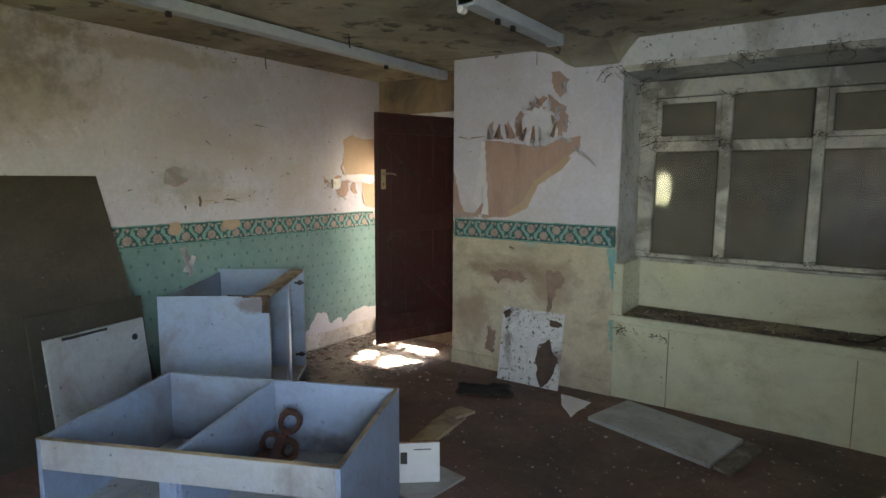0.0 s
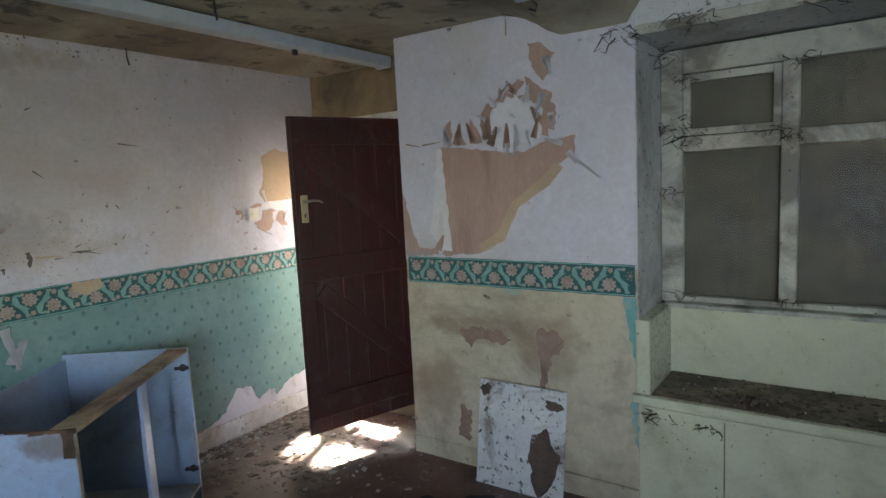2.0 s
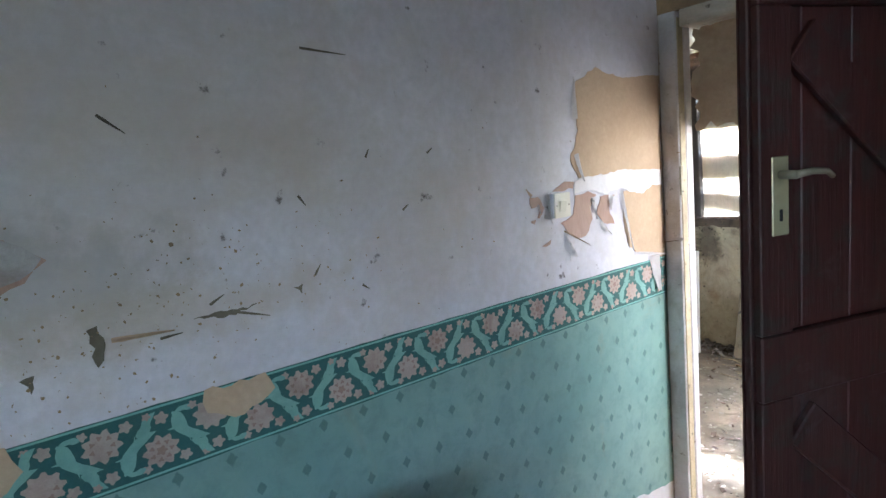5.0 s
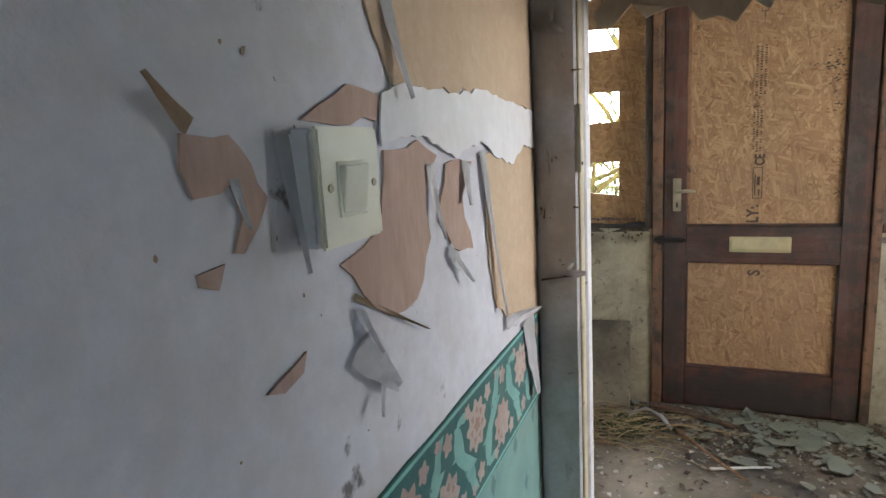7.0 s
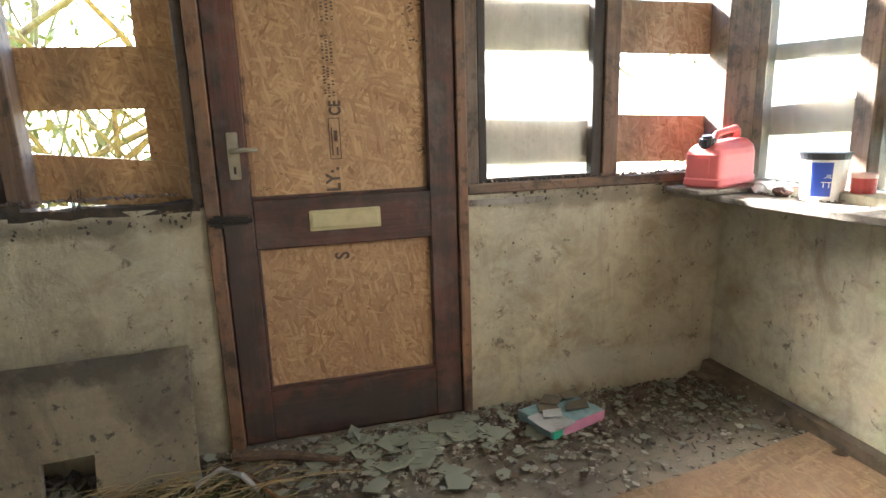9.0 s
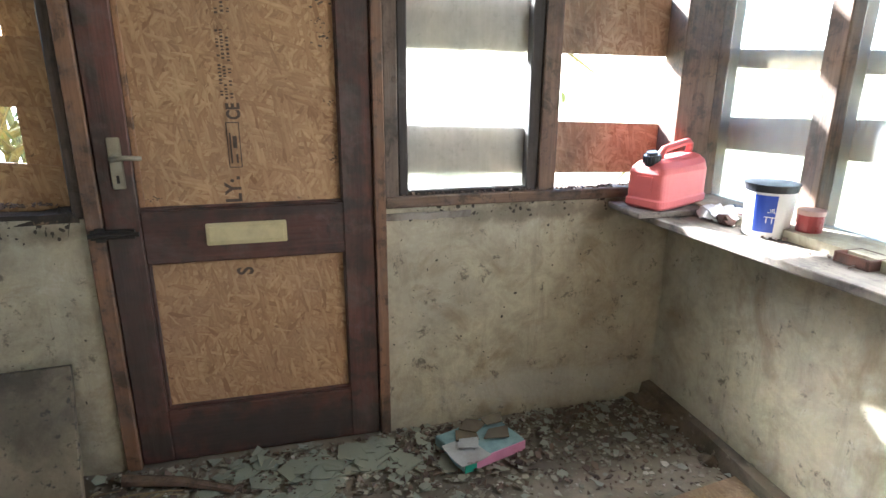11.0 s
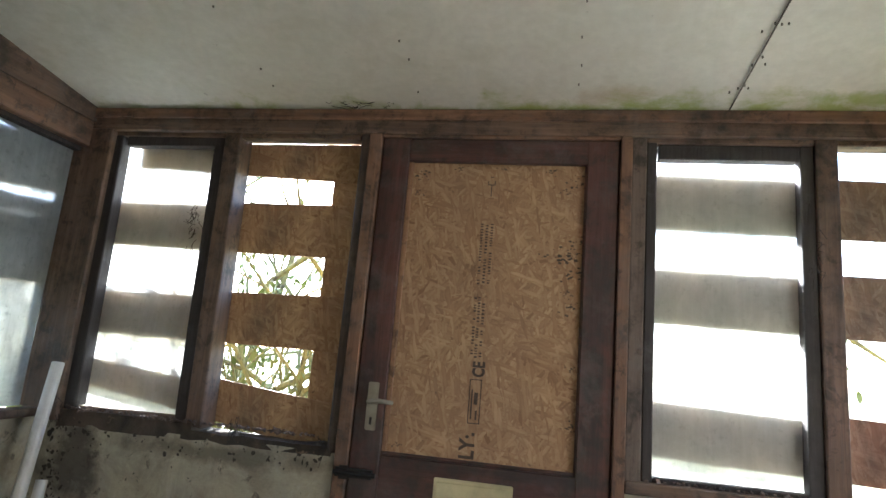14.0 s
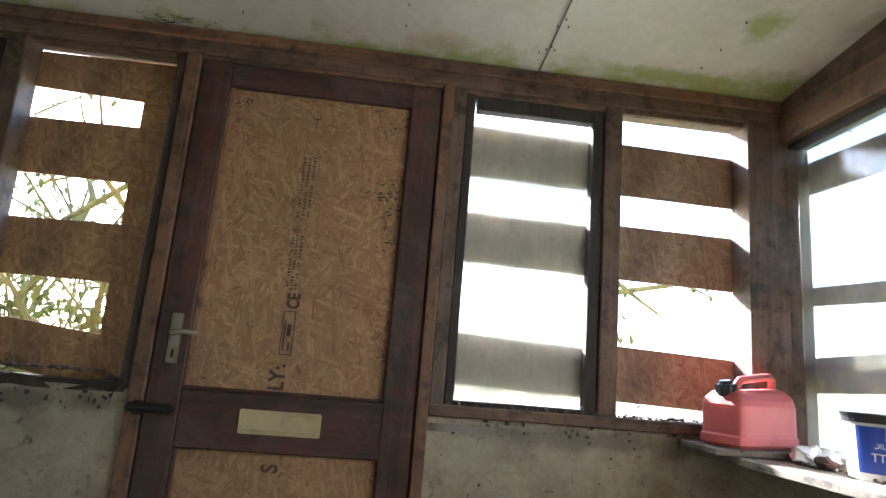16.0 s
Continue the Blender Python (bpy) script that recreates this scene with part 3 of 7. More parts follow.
def flap(plane, off, u, v, length, width, angle, lift, seed=0):
    """A curled tongue of loose paper, fixed at (u, v) and standing off the wall towards its tip."""
    rnd = random.Random(seed)
    bm = bmesh.new()
    ca, sa = math.cos(radians(angle)), math.sin(radians(angle))
    n, rows = 7, []
    for i in range(n):
        f = i / (n - 1)
        w = width * (1 - 0.75 * f ** 1.5) * rnd.uniform(0.85, 1.1)
        row = []
        for s in (-0.5, 0.0, 0.5):
            a, b = length * f, s * w
            p = place(plane, off, u + ca * a - sa * b, v + sa * a + ca * b)
            h = lift * f * f + 0.002 + 0.006 * abs(s) * f
            p += Vector((h, 0, 0)) if plane == "x" else Vector((0, -h, 0))
            row.append(bm.verts.new(p))
        rows.append(row)
    for a, b in zip(rows, rows[1:]):
        for j in range(2):
            bm.faces.new((a[j], a[j + 1], b[j + 1], b[j]))
    bmesh.ops.solidify(bm, geom=bm.faces[:], thickness=0.0012)
    return bm


teal_print = worn("teal_print", (0.012, 0.085, 0.086), (0.020, 0.11, 0.105), (0.07, 0.12, 0.10), 4.0, 0.6, 0.85, 0.7, 0.1)
pink_print = worn("pink_print", (0.36, 0.28, 0.245), (0.42, 0.33, 0.285), (0.26, 0.17, 0.15), 16.0, 0.53, 0.75, 0.75, 0.1)
centre_print = worn("centre_print", (0.27, 0.17, 0.14), (0.32, 0.21, 0.17), (0.2, 0.13, 0.11), 16.0, 0.53, 0.75, 0.75, 0.1)
leaf_print = worn("leaf_print", (0.20, 0.38, 0.34), (0.15, 0.31, 0.28), (0.10, 0.22, 0.20), 16.0, 0.55, 0.8, 0.75, 0.1)
edge_print = worn("edge_print", (0.16, 0.40, 0.36), (0.22, 0.44, 0.40), (0.12, 0.24, 0.2), 8.0, 0.55, 0.8, 0.75, 0.1)


def border(name, plane, off, u0, u1, z0, z1, parent):
    """The wallpaper border: a teal band printed with roses, small blossoms and curling leaves."""
    sheet = part(name, torn_sheet(plane, off, 0.003, [(u0, z0), (u1, z0), (u1, z1), (u0, z1)], 0.002, 0.05, 5), teal_print, parent, "teal floral wallpaper border with pink roses")
    rnd = random.Random(7)
    zm, h = (z0 + z1) / 2, z1 - z0
    prints = {"rose_print": (pink_print, bmesh.new()), "rose_centre": (centre_print, bmesh.new()), "leaf_print": (leaf_print, bmesh.new()), "edge_line": (edge_print, bmesh.new())}

    lift = [0]

    def poly(kind, pts):
        bm = prints[kind][1]
        lift[0] += 1
        o = off + (0.0032 + 0.00005 * (lift[0] % 11)) * (1 if plane == "x" else -1)
        if all(u0 < u < u1 for u, v in pts):
            bm.faces.new([bm.verts.new(place(plane, o, u, v)) for u, v in pts])

    def rose(u, v, r, n=9, kind="rose_print", lobes=0.16):
        a0 = rnd.uniform(0, 6)
        poly(kind, [(u + r * (1 + lobes * math.cos(n * a + a0)) * math.cos(a), v + r * 0.96 * (1 + lobes * math.cos(n * a + a0)) * math.sin(a)) for a in [2 * math.pi * k / 36 for k in range(36)]])

    def leaf(u, v, a, ln, w, bend):
        left, right = [], []
        for k in range(9):
            f = k / 8
            aa = a + bend * f
            x, y = u + ln * f * math.cos(a + bend * f * 0.5), v + ln * f * math.sin(a + bend * f * 0.5)
            ww = w * math.sin(math.pi * min(1, f * 0.92 + 0.08)) * (1 + 0.25 * math.sin(9 * f))
            left.append((x - ww * math.sin(aa), y + ww * math.cos(aa)))
            right.append((x + ww * math.sin(aa), y - ww * math.cos(aa)))
        pts = left + right[::-1]
        if all(z0 + 0.012 < p[1] < z1 - 0.012 for p in pts):
            poly("leaf_print", pts)

    step, k = 0.108, 0
    u = u0 - 0.05
    while u < u1 + 0.1:
        s = 1 if k % 2 else -1
        zr = zm + s * 0.024
        rose(u, zr, 0.034)
        for j in range(7):
            a = 0.9 * j + k
            rose(u + 0.020 * math.cos(a), zr + 0.020 * math.sin(a), 0.0045, 3, "rose_centre", 0.3)
        rose(u, zr, 0.010, 5, "rose_centre", 0.2)
        leaf(u + 0.034, zm - s * 0.048, s * 1.55, 0.098, 0.0135, -s * 1.5)
        leaf(u + 0.030, zm - s * 0.052, s * 0.55, 0.062, 0.0085, s * 1.4)
        leaf(u + 0.062, zm + s * 0.022, s * 0.3, 0.044, 0.0085, s * 1.6)
        leaf(u - 0.020, zm - s * 0.022, -s * 2.0, 0.046, 0.009, s * 1.7)
        leaf(u + 0.018, zm - s * 0.016, -s * 0.2, 0.060, 0.003, s * 2.0)
        leaf(u - 0.036, zm + s * 0.05, s * 2.6, 0.036, 0.007, s * 1.0)
        rose(u + 0.046, zm + s * 0.050, 0.012, 5, lobes=0.2)
        rose(u + 0.008, zm - s * 0.047, 0.013, 5, lobes=0.2)
        rose(u - 0.020, zm - s * 0.058, 0.008, 5, lobes=0.2)
        rose(u + 0.074, zm - s * 0.056, 0.009, 5, lobes=0.2)
        u += step * rnd.uniform(0.97, 1.03)
        k += 1
    for e in (z0 + 0.0035, z1 - 0.0075):
        poly("edge_line", [(u0 + 0.002, e), (u1 - 0.002, e), (u1 - 0.002, e + 0.005), (u0 + 0.002, e + 0.005)])
    for kind, (m, bm) in prints.items():
        part(kind, bm, m, sheet)
    return sheet


# ---- left wall: papers, tears, skirting ----
Z_B0, Z_B1 = 0.955, 1.112
part("upper_wallpaper", torn_sheet("x", 0.0, 0.003, [(Y_B, Z_B1 - 0.02), (5.487, Z_B1 - 0.02), (5.487, 2.44), (Y_B, 2.44)], 0.003, 0.06, 1), lilac_wall, wall_left, "lilac-white upper wallpaper with mould spots and scratches")
part("lower_wallpaper", torn_sheet("x", 0.0, 0.003, [(Y_B, -0.02), (3.9, -0.01), (4.36, 0.0), (4.48, 0.05), (4.58, 0.19), (4.70, 0.17), (4.76, 0.05), (4.86, 0.10), (4.92, 0.03), (5.05, 0.12), (5.20, 0.14), (5.487, 0.10), (5.487, Z_B0 + 0.02), (Y_B, Z_B0 + 0.02)], 0.010, 0.03, 2), green_wallpaper, wall_left, "faded green wallpaper with small dark lozenges, torn at the bottom")
part("bared_plaster", torn_sheet("x", 0.0, 0.0012, [(4.3, -0.02), (5.486, -0.02), (5.486, 0.26), (5.0, 0.24), (4.62, 0.27), (4.40, 0.16)], 0.01, 0.03, 9), paper_white, wall_left, "whitish plaster bared under the torn green paper")
border("wallpaper_border", "x", 0.0032, Y_B, 5.484, Z_B0, Z_B1, wall_left)
for i, (a, b2) in enumerate((((3.62, 1.105), (3.78, 1.06)), ((3.18, 1.105), (3.28, 1.05)))):
    part("torn_patch", torn_sheet("x", 0.0085, 0.001, [(a[0], b2[1]), ((a[0] + b2[0]) / 2, b2[1] - 0.03), (b2[0], b2[1] + 0.01), (b2[0] - 0.02, a[1] + 0.01), (a[0], a[1] + 0.008)], 0.008, 0.02, 30 + i), hardboard_tan, wall_left, "yellowed torn patch in the border")
TEARS = (
    ("exposed_board", hardboard_tan, 0.004, "tan board bared by torn paper", [(4.915, 1.54), (4.955, 1.475), (5.18, 1.48), (5.475, 1.47), (5.484, 1.84), (5.20, 1.83), (5.08, 1.86), (4.955, 1.80), (4.965, 1.64)]),
    ("exposed_board", hardboard, 0.004, "pinkish board bared by torn paper", [(4.929, 1.417), (5.001, 1.425), (5.048, 1.408), (5.011, 1.36), (5.02, 1.323), (4.977, 1.267), (4.921, 1.266), (4.875, 1.299), (4.845, 1.33), (4.881, 1.337), (4.915, 1.351)]),
    ("exposed_board", hardboard_tan, 0.0042, "tan board bared by torn paper", [(5.198, 1.402), (5.478, 1.411), (5.482, 1.105), (5.30, 1.150), (5.236, 1.185), (5.211, 1.276)]),
) + (
    ("exposed_board", hardboard, 0.0044, "pinkish board bared by torn paper", [(5.071, 1.398), (5.158, 1.397), (5.118, 1.355), (5.148, 1.288), (5.082, 1.30), (5.045, 1.338)]),
    ("exposed_board", hardboard, 0.004, "pinkish board bared by torn paper", [(4.703, 1.432), (4.739, 1.431), (4.756, 1.413), (4.768, 1.391), (4.757, 1.374), (4.741, 1.359), (4.733, 1.361), (4.743, 1.38), (4.736, 1.402), (4.727, 1.397), (4.707, 1.396), (4.70, 1.413)]),
    ("exposed_board", hardboard, 0.004, "small bared patch in the paper", [(4.702, 1.354), (4.724, 1.356), (4.717, 1.342), (4.703, 1.347)]),
    ("exposed_board", hardboard, 0.004, "small bared patch in the paper", [(4.747, 1.264), (4.792, 1.278), (4.786, 1.264), (4.764, 1.258)]),
    ("exposed_board", hardboard, 0.004, "bared board over the switch", [(4.812, 1.441), (4.876, 1.47), (4.929, 1.464), (4.919, 1.442)]),
    ("torn_strip", paper_white, 0.0066, "ragged cream strip of paper", [(4.929, 1.466), (4.965, 1.476), (5.108, 1.477), (5.227, 1.487), (5.470, 1.465), (5.476, 1.405), (5.40, 1.412), (5.34, 1.385), (5.254, 1.398), (5.192, 1.421), (5.097, 1.403), (5.008, 1.429), (4.946, 1.425), (4.922, 1.42)]),
)
for i, (n_, m_, o_, l_, pts) in enumerate(TEARS):
    small = len(pts) > 11 or i in (4, 5, 6)
    part(n_, torn_sheet("x", o_, 0.002, pts, 0.003 if small else 0.006, 0.012 if small else 0.02, 3 + i), m_, wall_left, l_)
for i, (u, v, ln, w, a, lf) in enumerate(((4.708, 1.435, 0.040, 0.012, 140, 0.008), (4.737, 1.405, 0.030, 0.008, -88, 0.010), (4.770, 1.39, 0.035, 0.008, -110, 0.008), (4.864, 1.290, 0.045, 0.014, -72, 0.018), (4.904, 1.235, 0.055, 0.018, -130, 0.018), (5.024, 1.400, 0.080, 0.020, -87, 0.018), (5.195, 1.407, 0.24, 0.022, -78, 0.016)) + (
        (5.065, 1.303, 0.069, 0.020, -47, 0.016), (5.133, 1.398, 0.055, 0.032, -110, 0.016), (5.40, 1.125, 0.15, 0.075, -84, 0.016), (4.945, 1.56, 0.10, 0.025, -78, 0.02), (4.95, 1.68, 0.14, 0.03, 95, 0.02), (4.862, 1.262, 0.075, 0.045, -52, 0.012), (5.27, 1.150, 0.20, 0.022, -8, 0.010), (4.785, 1.435, 0.10, 0.016, -86, 0.010)) + (
        (3.28, 0.93, 0.22, 0.05, -80, 0.04), (3.36, 0.86, 0.16, 0.04, -110, 0.03), (3.30, 0.74, 0.10, 0.07, 70, 0.03), (3.46, 1.27, 0.12, 0.012, -3, 0.003),
        (4.64, 0.18, 0.08, 0.04, -70, 0.02), (4.88, 0.09, 0.09, 0.035, -85, 0.03), (5.07, 0.12, 0.08, 0.04, -80, 0.02), (2.6, 1.75, 0.10, 0.03, -60, 0.01), (2.1, 1.62, 0.12, 0.03, -80, 0.01))):
    part("paper_flap", flap("x", 0.006, u, v, ln, w, a, lf * 0.55, i), hardboard_tan if i in (0, 18) else paper_white, wall_left, "curled flap of loose wallpaper")
backing_shell = worn("backing_shell", (0.40, 0.385, 0.40), (0.46, 0.44, 0.45), (0.26, 0.22, 0.20), 8.0, 0.52, 0.72, 0.8, 0.4)
part("paper_flap", torn_sheet("x", 0.0045, 0.006, [(3.16, 1.40), (3.18, 1.50), (3.24, 1.525), (3.31, 1.50), (3.37, 1.455), (3.33, 1.42), (3.24, 1.385)], 0.006, 0.025, 33), backing_shell, wall_left, "grey shell-shaped flap of thick loose paper")
# The flap's outline shifted and coloured brown, standing in for its edge shade.
part("shade_or_chip", torn_sheet("x", 0.0032, 0.001, [(3.165, 1.392), (3.185, 1.495), (3.24, 1.52), (3.318, 1.497), (3.378, 1.450), (3.337, 1.412), (3.245, 1.376)], 0.006, 0.02, 34), hardboard, wall_left, "brown rim under a loose flap, its edge shade as a patch")
for i, pts in enumerate(([(3.42, 1.30), (3.44, 1.305), (3.445, 1.25), (3.43, 1.22)], [(3.62, 1.276), (3.78, 1.280), (3.70, 1.268)], [(3.30, 1.23), (3.325, 1.235), (3.315, 1.20)], [(3.86, 1.30), (3.885, 1.305), (3.88, 1.28)])):
    part("shade_or_chip", torn_sheet("x", 0.0033, 0.001, pts, 0.006, 0.012, 36 + i), board_grey, wall_left, "dark torn chip in the wallpaper")
part("paper_split", flap("x", 0.003, 4.862, 1.300, 0.147, 0.006, -28, 0.004, 77), header_board, wall_left, "dark split in the paper")
for i, (u, v, ln, a) in enumerate(((3.72, 1.27, 0.10, -18), (3.66, 1.30, 0.05, 30), (3.92, 1.32, 0.04, 60), (3.55, 1.25, 0.06, 5), (4.05, 1.27, 0.03, -40), (3.9, 1.52, 0.04, -60), (3.95, 1.87, 0.16, -6), (3.50, 1.72, 0.08, -40), (3.5, 2.03, 0.05, 30), (4.1, 1.60, 0.03, 70), (4.3, 1.60, 0.03, 40), (4.2, 1.45, 0.03, 40), (2.9, 1.35, 0.05, 20))):
    part("scratch", flap("x", 0.003, u, v, ln * 0.75, 0.007, a, 0.003, 60 + i), board_grey, wall_left, "dark scratch in the wallpaper")
structure("baseboard", soften(boxes((0.0, 0.018, Y_B, 5.395, FLOOR - 0.02, -0.015)), 0.004), jamb_paint, "dirty cream skirting board", "skirting")

# ---- pier: papers and tears ----
part("upper_wallpaper", torn_sheet("y", Y_P, 0.003, [(X_P0, Z_B1 - 0.02), (X_P1, Z_B1 - 0.02), (X_P1, 2.44), (X_P0, 2.44)], 0.001, 0.06, 11), lilac_wall, pier, "lilac-white upper wallpaper")
part("lower_wallpaper", torn_sheet("y", Y_P, 0.003, [(X_P0, -0.04), (X_P1, -0.04), (X_P1, Z_B0 + 0.02), (X_P0, Z_B0 + 0.02)], 0.002, 0.06, 12), cream_wall, pier, "cream painted lower wall with brown damp stains")
border("wallpaper_border", "y", Y_P - 0.0032, X_P0 + 0.02, 2.655, Z_B0, Z_B1, pier)
part("exposed_board", torn_sheet("y", Y_P - 0.004, 0.002, [(1.545, 1.12), (1.80, 1.15), (1.93, 1.25), (2.02, 1.42), (2.20, 1.53), (2.28, 1.62), (2.36, 1.66), (2.37, 1.76), (2.20, 1.74), (2.08, 1.69), (1.92, 1.71), (1.545, 1.755)], 0.008, 0.03, 13), hardboard, pier, "large pinkish-brown board bared by torn paper")
part("exposed_board", torn_sheet("y", Y_P - 0.0042, 0.001, [(1.253, 1.52), (1.253, 1.125), (1.50, 1.125), (1.50, 1.165), (1.36, 1.17), (1.315, 1.26), (1.275, 1.42)], 0.008, 0.025, 61), hardboard, pier, "brown board bared along the torn paper")
part("paper_flap", torn_sheet("y", Y_P - 0.0075, 0.001, [(1.525, 1.74), (1.555, 1.75), (1.575, 1.50), (1.60, 1.15), (1.53, 1.16), (1.50, 1.20), (1.445, 1.27), (1.49, 1.42)], 0.006, 0.03, 62), paper_white, pier, "long loose tongue of yellowed paper")
part("torn_backing", torn_sheet("y", Y_P - 0.006, 0.001, [(1.80, 1.15), (1.95, 1.22), (2.04, 1.40), (2.22, 1.51), (2.30, 1.60), (2.26, 1.63), (2.16, 1.54), (2.00, 1.43), (1.91, 1.27), (1.78, 1.19)], 0.004, 0.05, 14), hardboard_tan, pier, "yellowish torn paper backing")
part("torn_patch", torn_sheet("y", Y_P - 0.0065, 0.001, [(1.87, 1.80), (1.95, 1.70), (2.02, 1.75), (2.14, 1.72), (2.19, 1.79), (2.15, 1.93), (2.05, 1.99), (1.94, 1.97)], 0.02, 0.025, 15), paper_white, pier, "shredded white plaster patch")
for i, (pts) in enumerate(([(1.57, 1.76), (1.60, 1.88), (1.63, 1.90), (1.635, 1.76)], [(1.75, 1.76), (1.76, 1.90), (1.82, 1.80), (1.83, 1.76)], [(1.90, 1.80), (1.92, 1.95), (1.95, 2.04), (2.03, 1.99), (2.10, 1.99), (2.05, 1.96)], [(2.11, 1.97), (2.10, 2.08), (2.18, 2.02), (2.25, 1.98), (2.22, 1.86), (2.23, 1.76), (2.16, 1.78), (2.20, 1.90)], [(2.12, 2.24), (2.20, 2.23), (2.27, 2.17), (2.20, 2.04), (2.14, 2.12)], [(1.26, 1.15), (1.44, 1.15), (1.46, 1.12), (1.26, 1.11)], [(1.84, 1.77), (1.82, 1.90), (1.88, 1.97), (1.91, 1.94), (1.87, 1.86), (1.89, 1.78)], [(1.98, 2.01), (2.06, 2.07), (2.10, 2.05), (2.05, 1.99)], [(2.20, 1.97), (2.27, 1.91), (2.26, 1.79), (2.21, 1.82)], [(1.67, 1.75), (1.69, 1.85), (1.73, 1.76)])):
    part("bared_backing", torn_sheet("y", Y_P - 0.0046 - 0.00015 * i, 0.001, pts, 0.008, 0.02, 40 + i), worn("backing_grey", (0.36, 0.29, 0.27), (0.44, 0.36, 0.33), (0.28, 0.2, 0.18), 9.0) if i == 5 else hardboard, pier, "brownish bared paper backing")
for i, (u, v, ln, w, a, lf) in enumerate(((1.60, 1.76, 0.10, 0.05, 95, 0.03), (1.78, 1.77, 0.11, 0.05, 110, 0.03), (1.86, 1.78, 0.12, 0.06, 80, 0.03), (1.88, 1.87, 0.09, 0.03, 150, 0.03), (1.93, 1.95, 0.07, 0.03, 130, 0.03), (1.98, 1.76, 0.09, 0.03, -80, 0.04), (2.04, 1.78, 0.10, 0.04, -95, 0.04)) + (
        (2.10, 1.80, 0.08, 0.03, -70, 0.03), (2.13, 1.86, 0.06, 0.03, 20, 0.03), (1.95, 1.82, 0.06, 0.03, 200, 0.03), (2.38, 1.64, 0.15, 0.035, -42, 0.02), (2.33, 1.68, 0.08, 0.04, -60, 0.02), (1.53, 1.22, 0.16, 0.06, 85, 0.02), (1.50, 1.16, 0.10, 0.05, 60, 0.03), (2.22, 2.16, 0.10, 0.05, -70, 0.03), (2.00, 1.90, 0.05, 0.03, -30, 0.02)) + (
        (1.88, 1.74, 0.11, 0.05, 62, 0.05), (1.98, 1.72, 0.13, 0.045, 84, 0.05), (2.06, 1.72, 0.12, 0.05, 100, 0.045), (2.14, 1.76, 0.10, 0.04, 70, 0.05), (2.18, 1.84, 0.09, 0.05, 118, 0.05), (2.10, 1.94, 0.10, 0.04, 75, 0.04), (1.95, 1.98, 0.10, 0.03, 52, 0.04), (2.04, 2.0, 0.08, 0.03, 120, 0.04), (2.20, 1.98, 0.10, 0.045, -112, 0.05), (1.66, 1.76, 0.12, 0.05, 72, 0.04), (2.24, 1.88, 0.08, 0.03, -80, 0.03), (2.30, 1.72, 0.10, 0.03, 160, 0.03))):
    part("paper_flap", flap("y", Y_P - 0.006, u, v, ln, w, a, lf * 0.2, 80 + i), hardboard if 55 < a < 125 and i % 3 else paper_white, pier, "curled flap of loose wallpaper")
for u, v, ln, a in ((1.30, 1.79, 0.12, -12), (1.42, 1.775, 0.14, 4), (2.0, 2.30, 0.10, 88)):
    part("crack", flap("y", Y_P - 0.003, u, v, ln, 0.010, a, 0.004, 99), header_board, pier, "dark crack in the paper")
teal_paint = worn("teal_paint", (0.12, 0.36, 0.36), (0.16, 0.42, 0.42), (0.35, 0.36, 0.30), 12.0, 0.5, 0.7)
for pts in ([(2.60, 0.95), (2.662, 0.95), (2.662, 0.62), (2.64, 0.66), (2.62, 0.80)], [(2.63, 0.42), (2.662, 0.44), (2.662, 0.18), (2.645, 0.22)], [(1.92, 0.955), (2.06, 0.955), (2.02, 0.92), (1.96, 0.925)]):
    part("paint_patch", torn_sheet("y", Y_P - 0.004, 0.001, pts, 0.010, 0.025, 50), teal_paint, pier, "teal paint showing through")
damp_brown = worn("damp_brown", (0.28, 0.18, 0.14), (0.35, 0.25, 0.19), (0.17, 0.11, 0.085), 9.0, 0.5, 0.72, 0.9, 0.4)
for pts in ([(1.62, 0.68), (1.70, 0.71), (1.90, 0.70), (1.97, 0.66), (1.90, 0.62), (1.74, 0.64), (1.70, 0.58)], [(2.13, 0.74), (2.24, 0.74), (2.28, 0.66), (2.20, 0.58), (2.17, 0.40), (2.13, 0.42)], [(1.60, 0.22), (1.68, 0.20), (1.66, 0.0), (1.58, 0.02)]):
    part("damp_patch", torn_sheet("y", Y_P - 0.0035, 0.001, pts, 0.014, 0.025, 52), damp_brown, pier, "bare damp patch in the paint")
part("reveal_paint", boxes((X_P1, X_P1 + 0.003, Y_P + 0.002, 5.438, 0.47, 2.178)), white_paint, pier, "flaking white painted window reveal")
structure("baseboard", soften(boxes((X_P0, X_P1, Y_P - 0.018, Y_P, FLOOR - 0.02, -0.035)), 0.004), cream_wall, "dirty cream skirting board", "skirting")

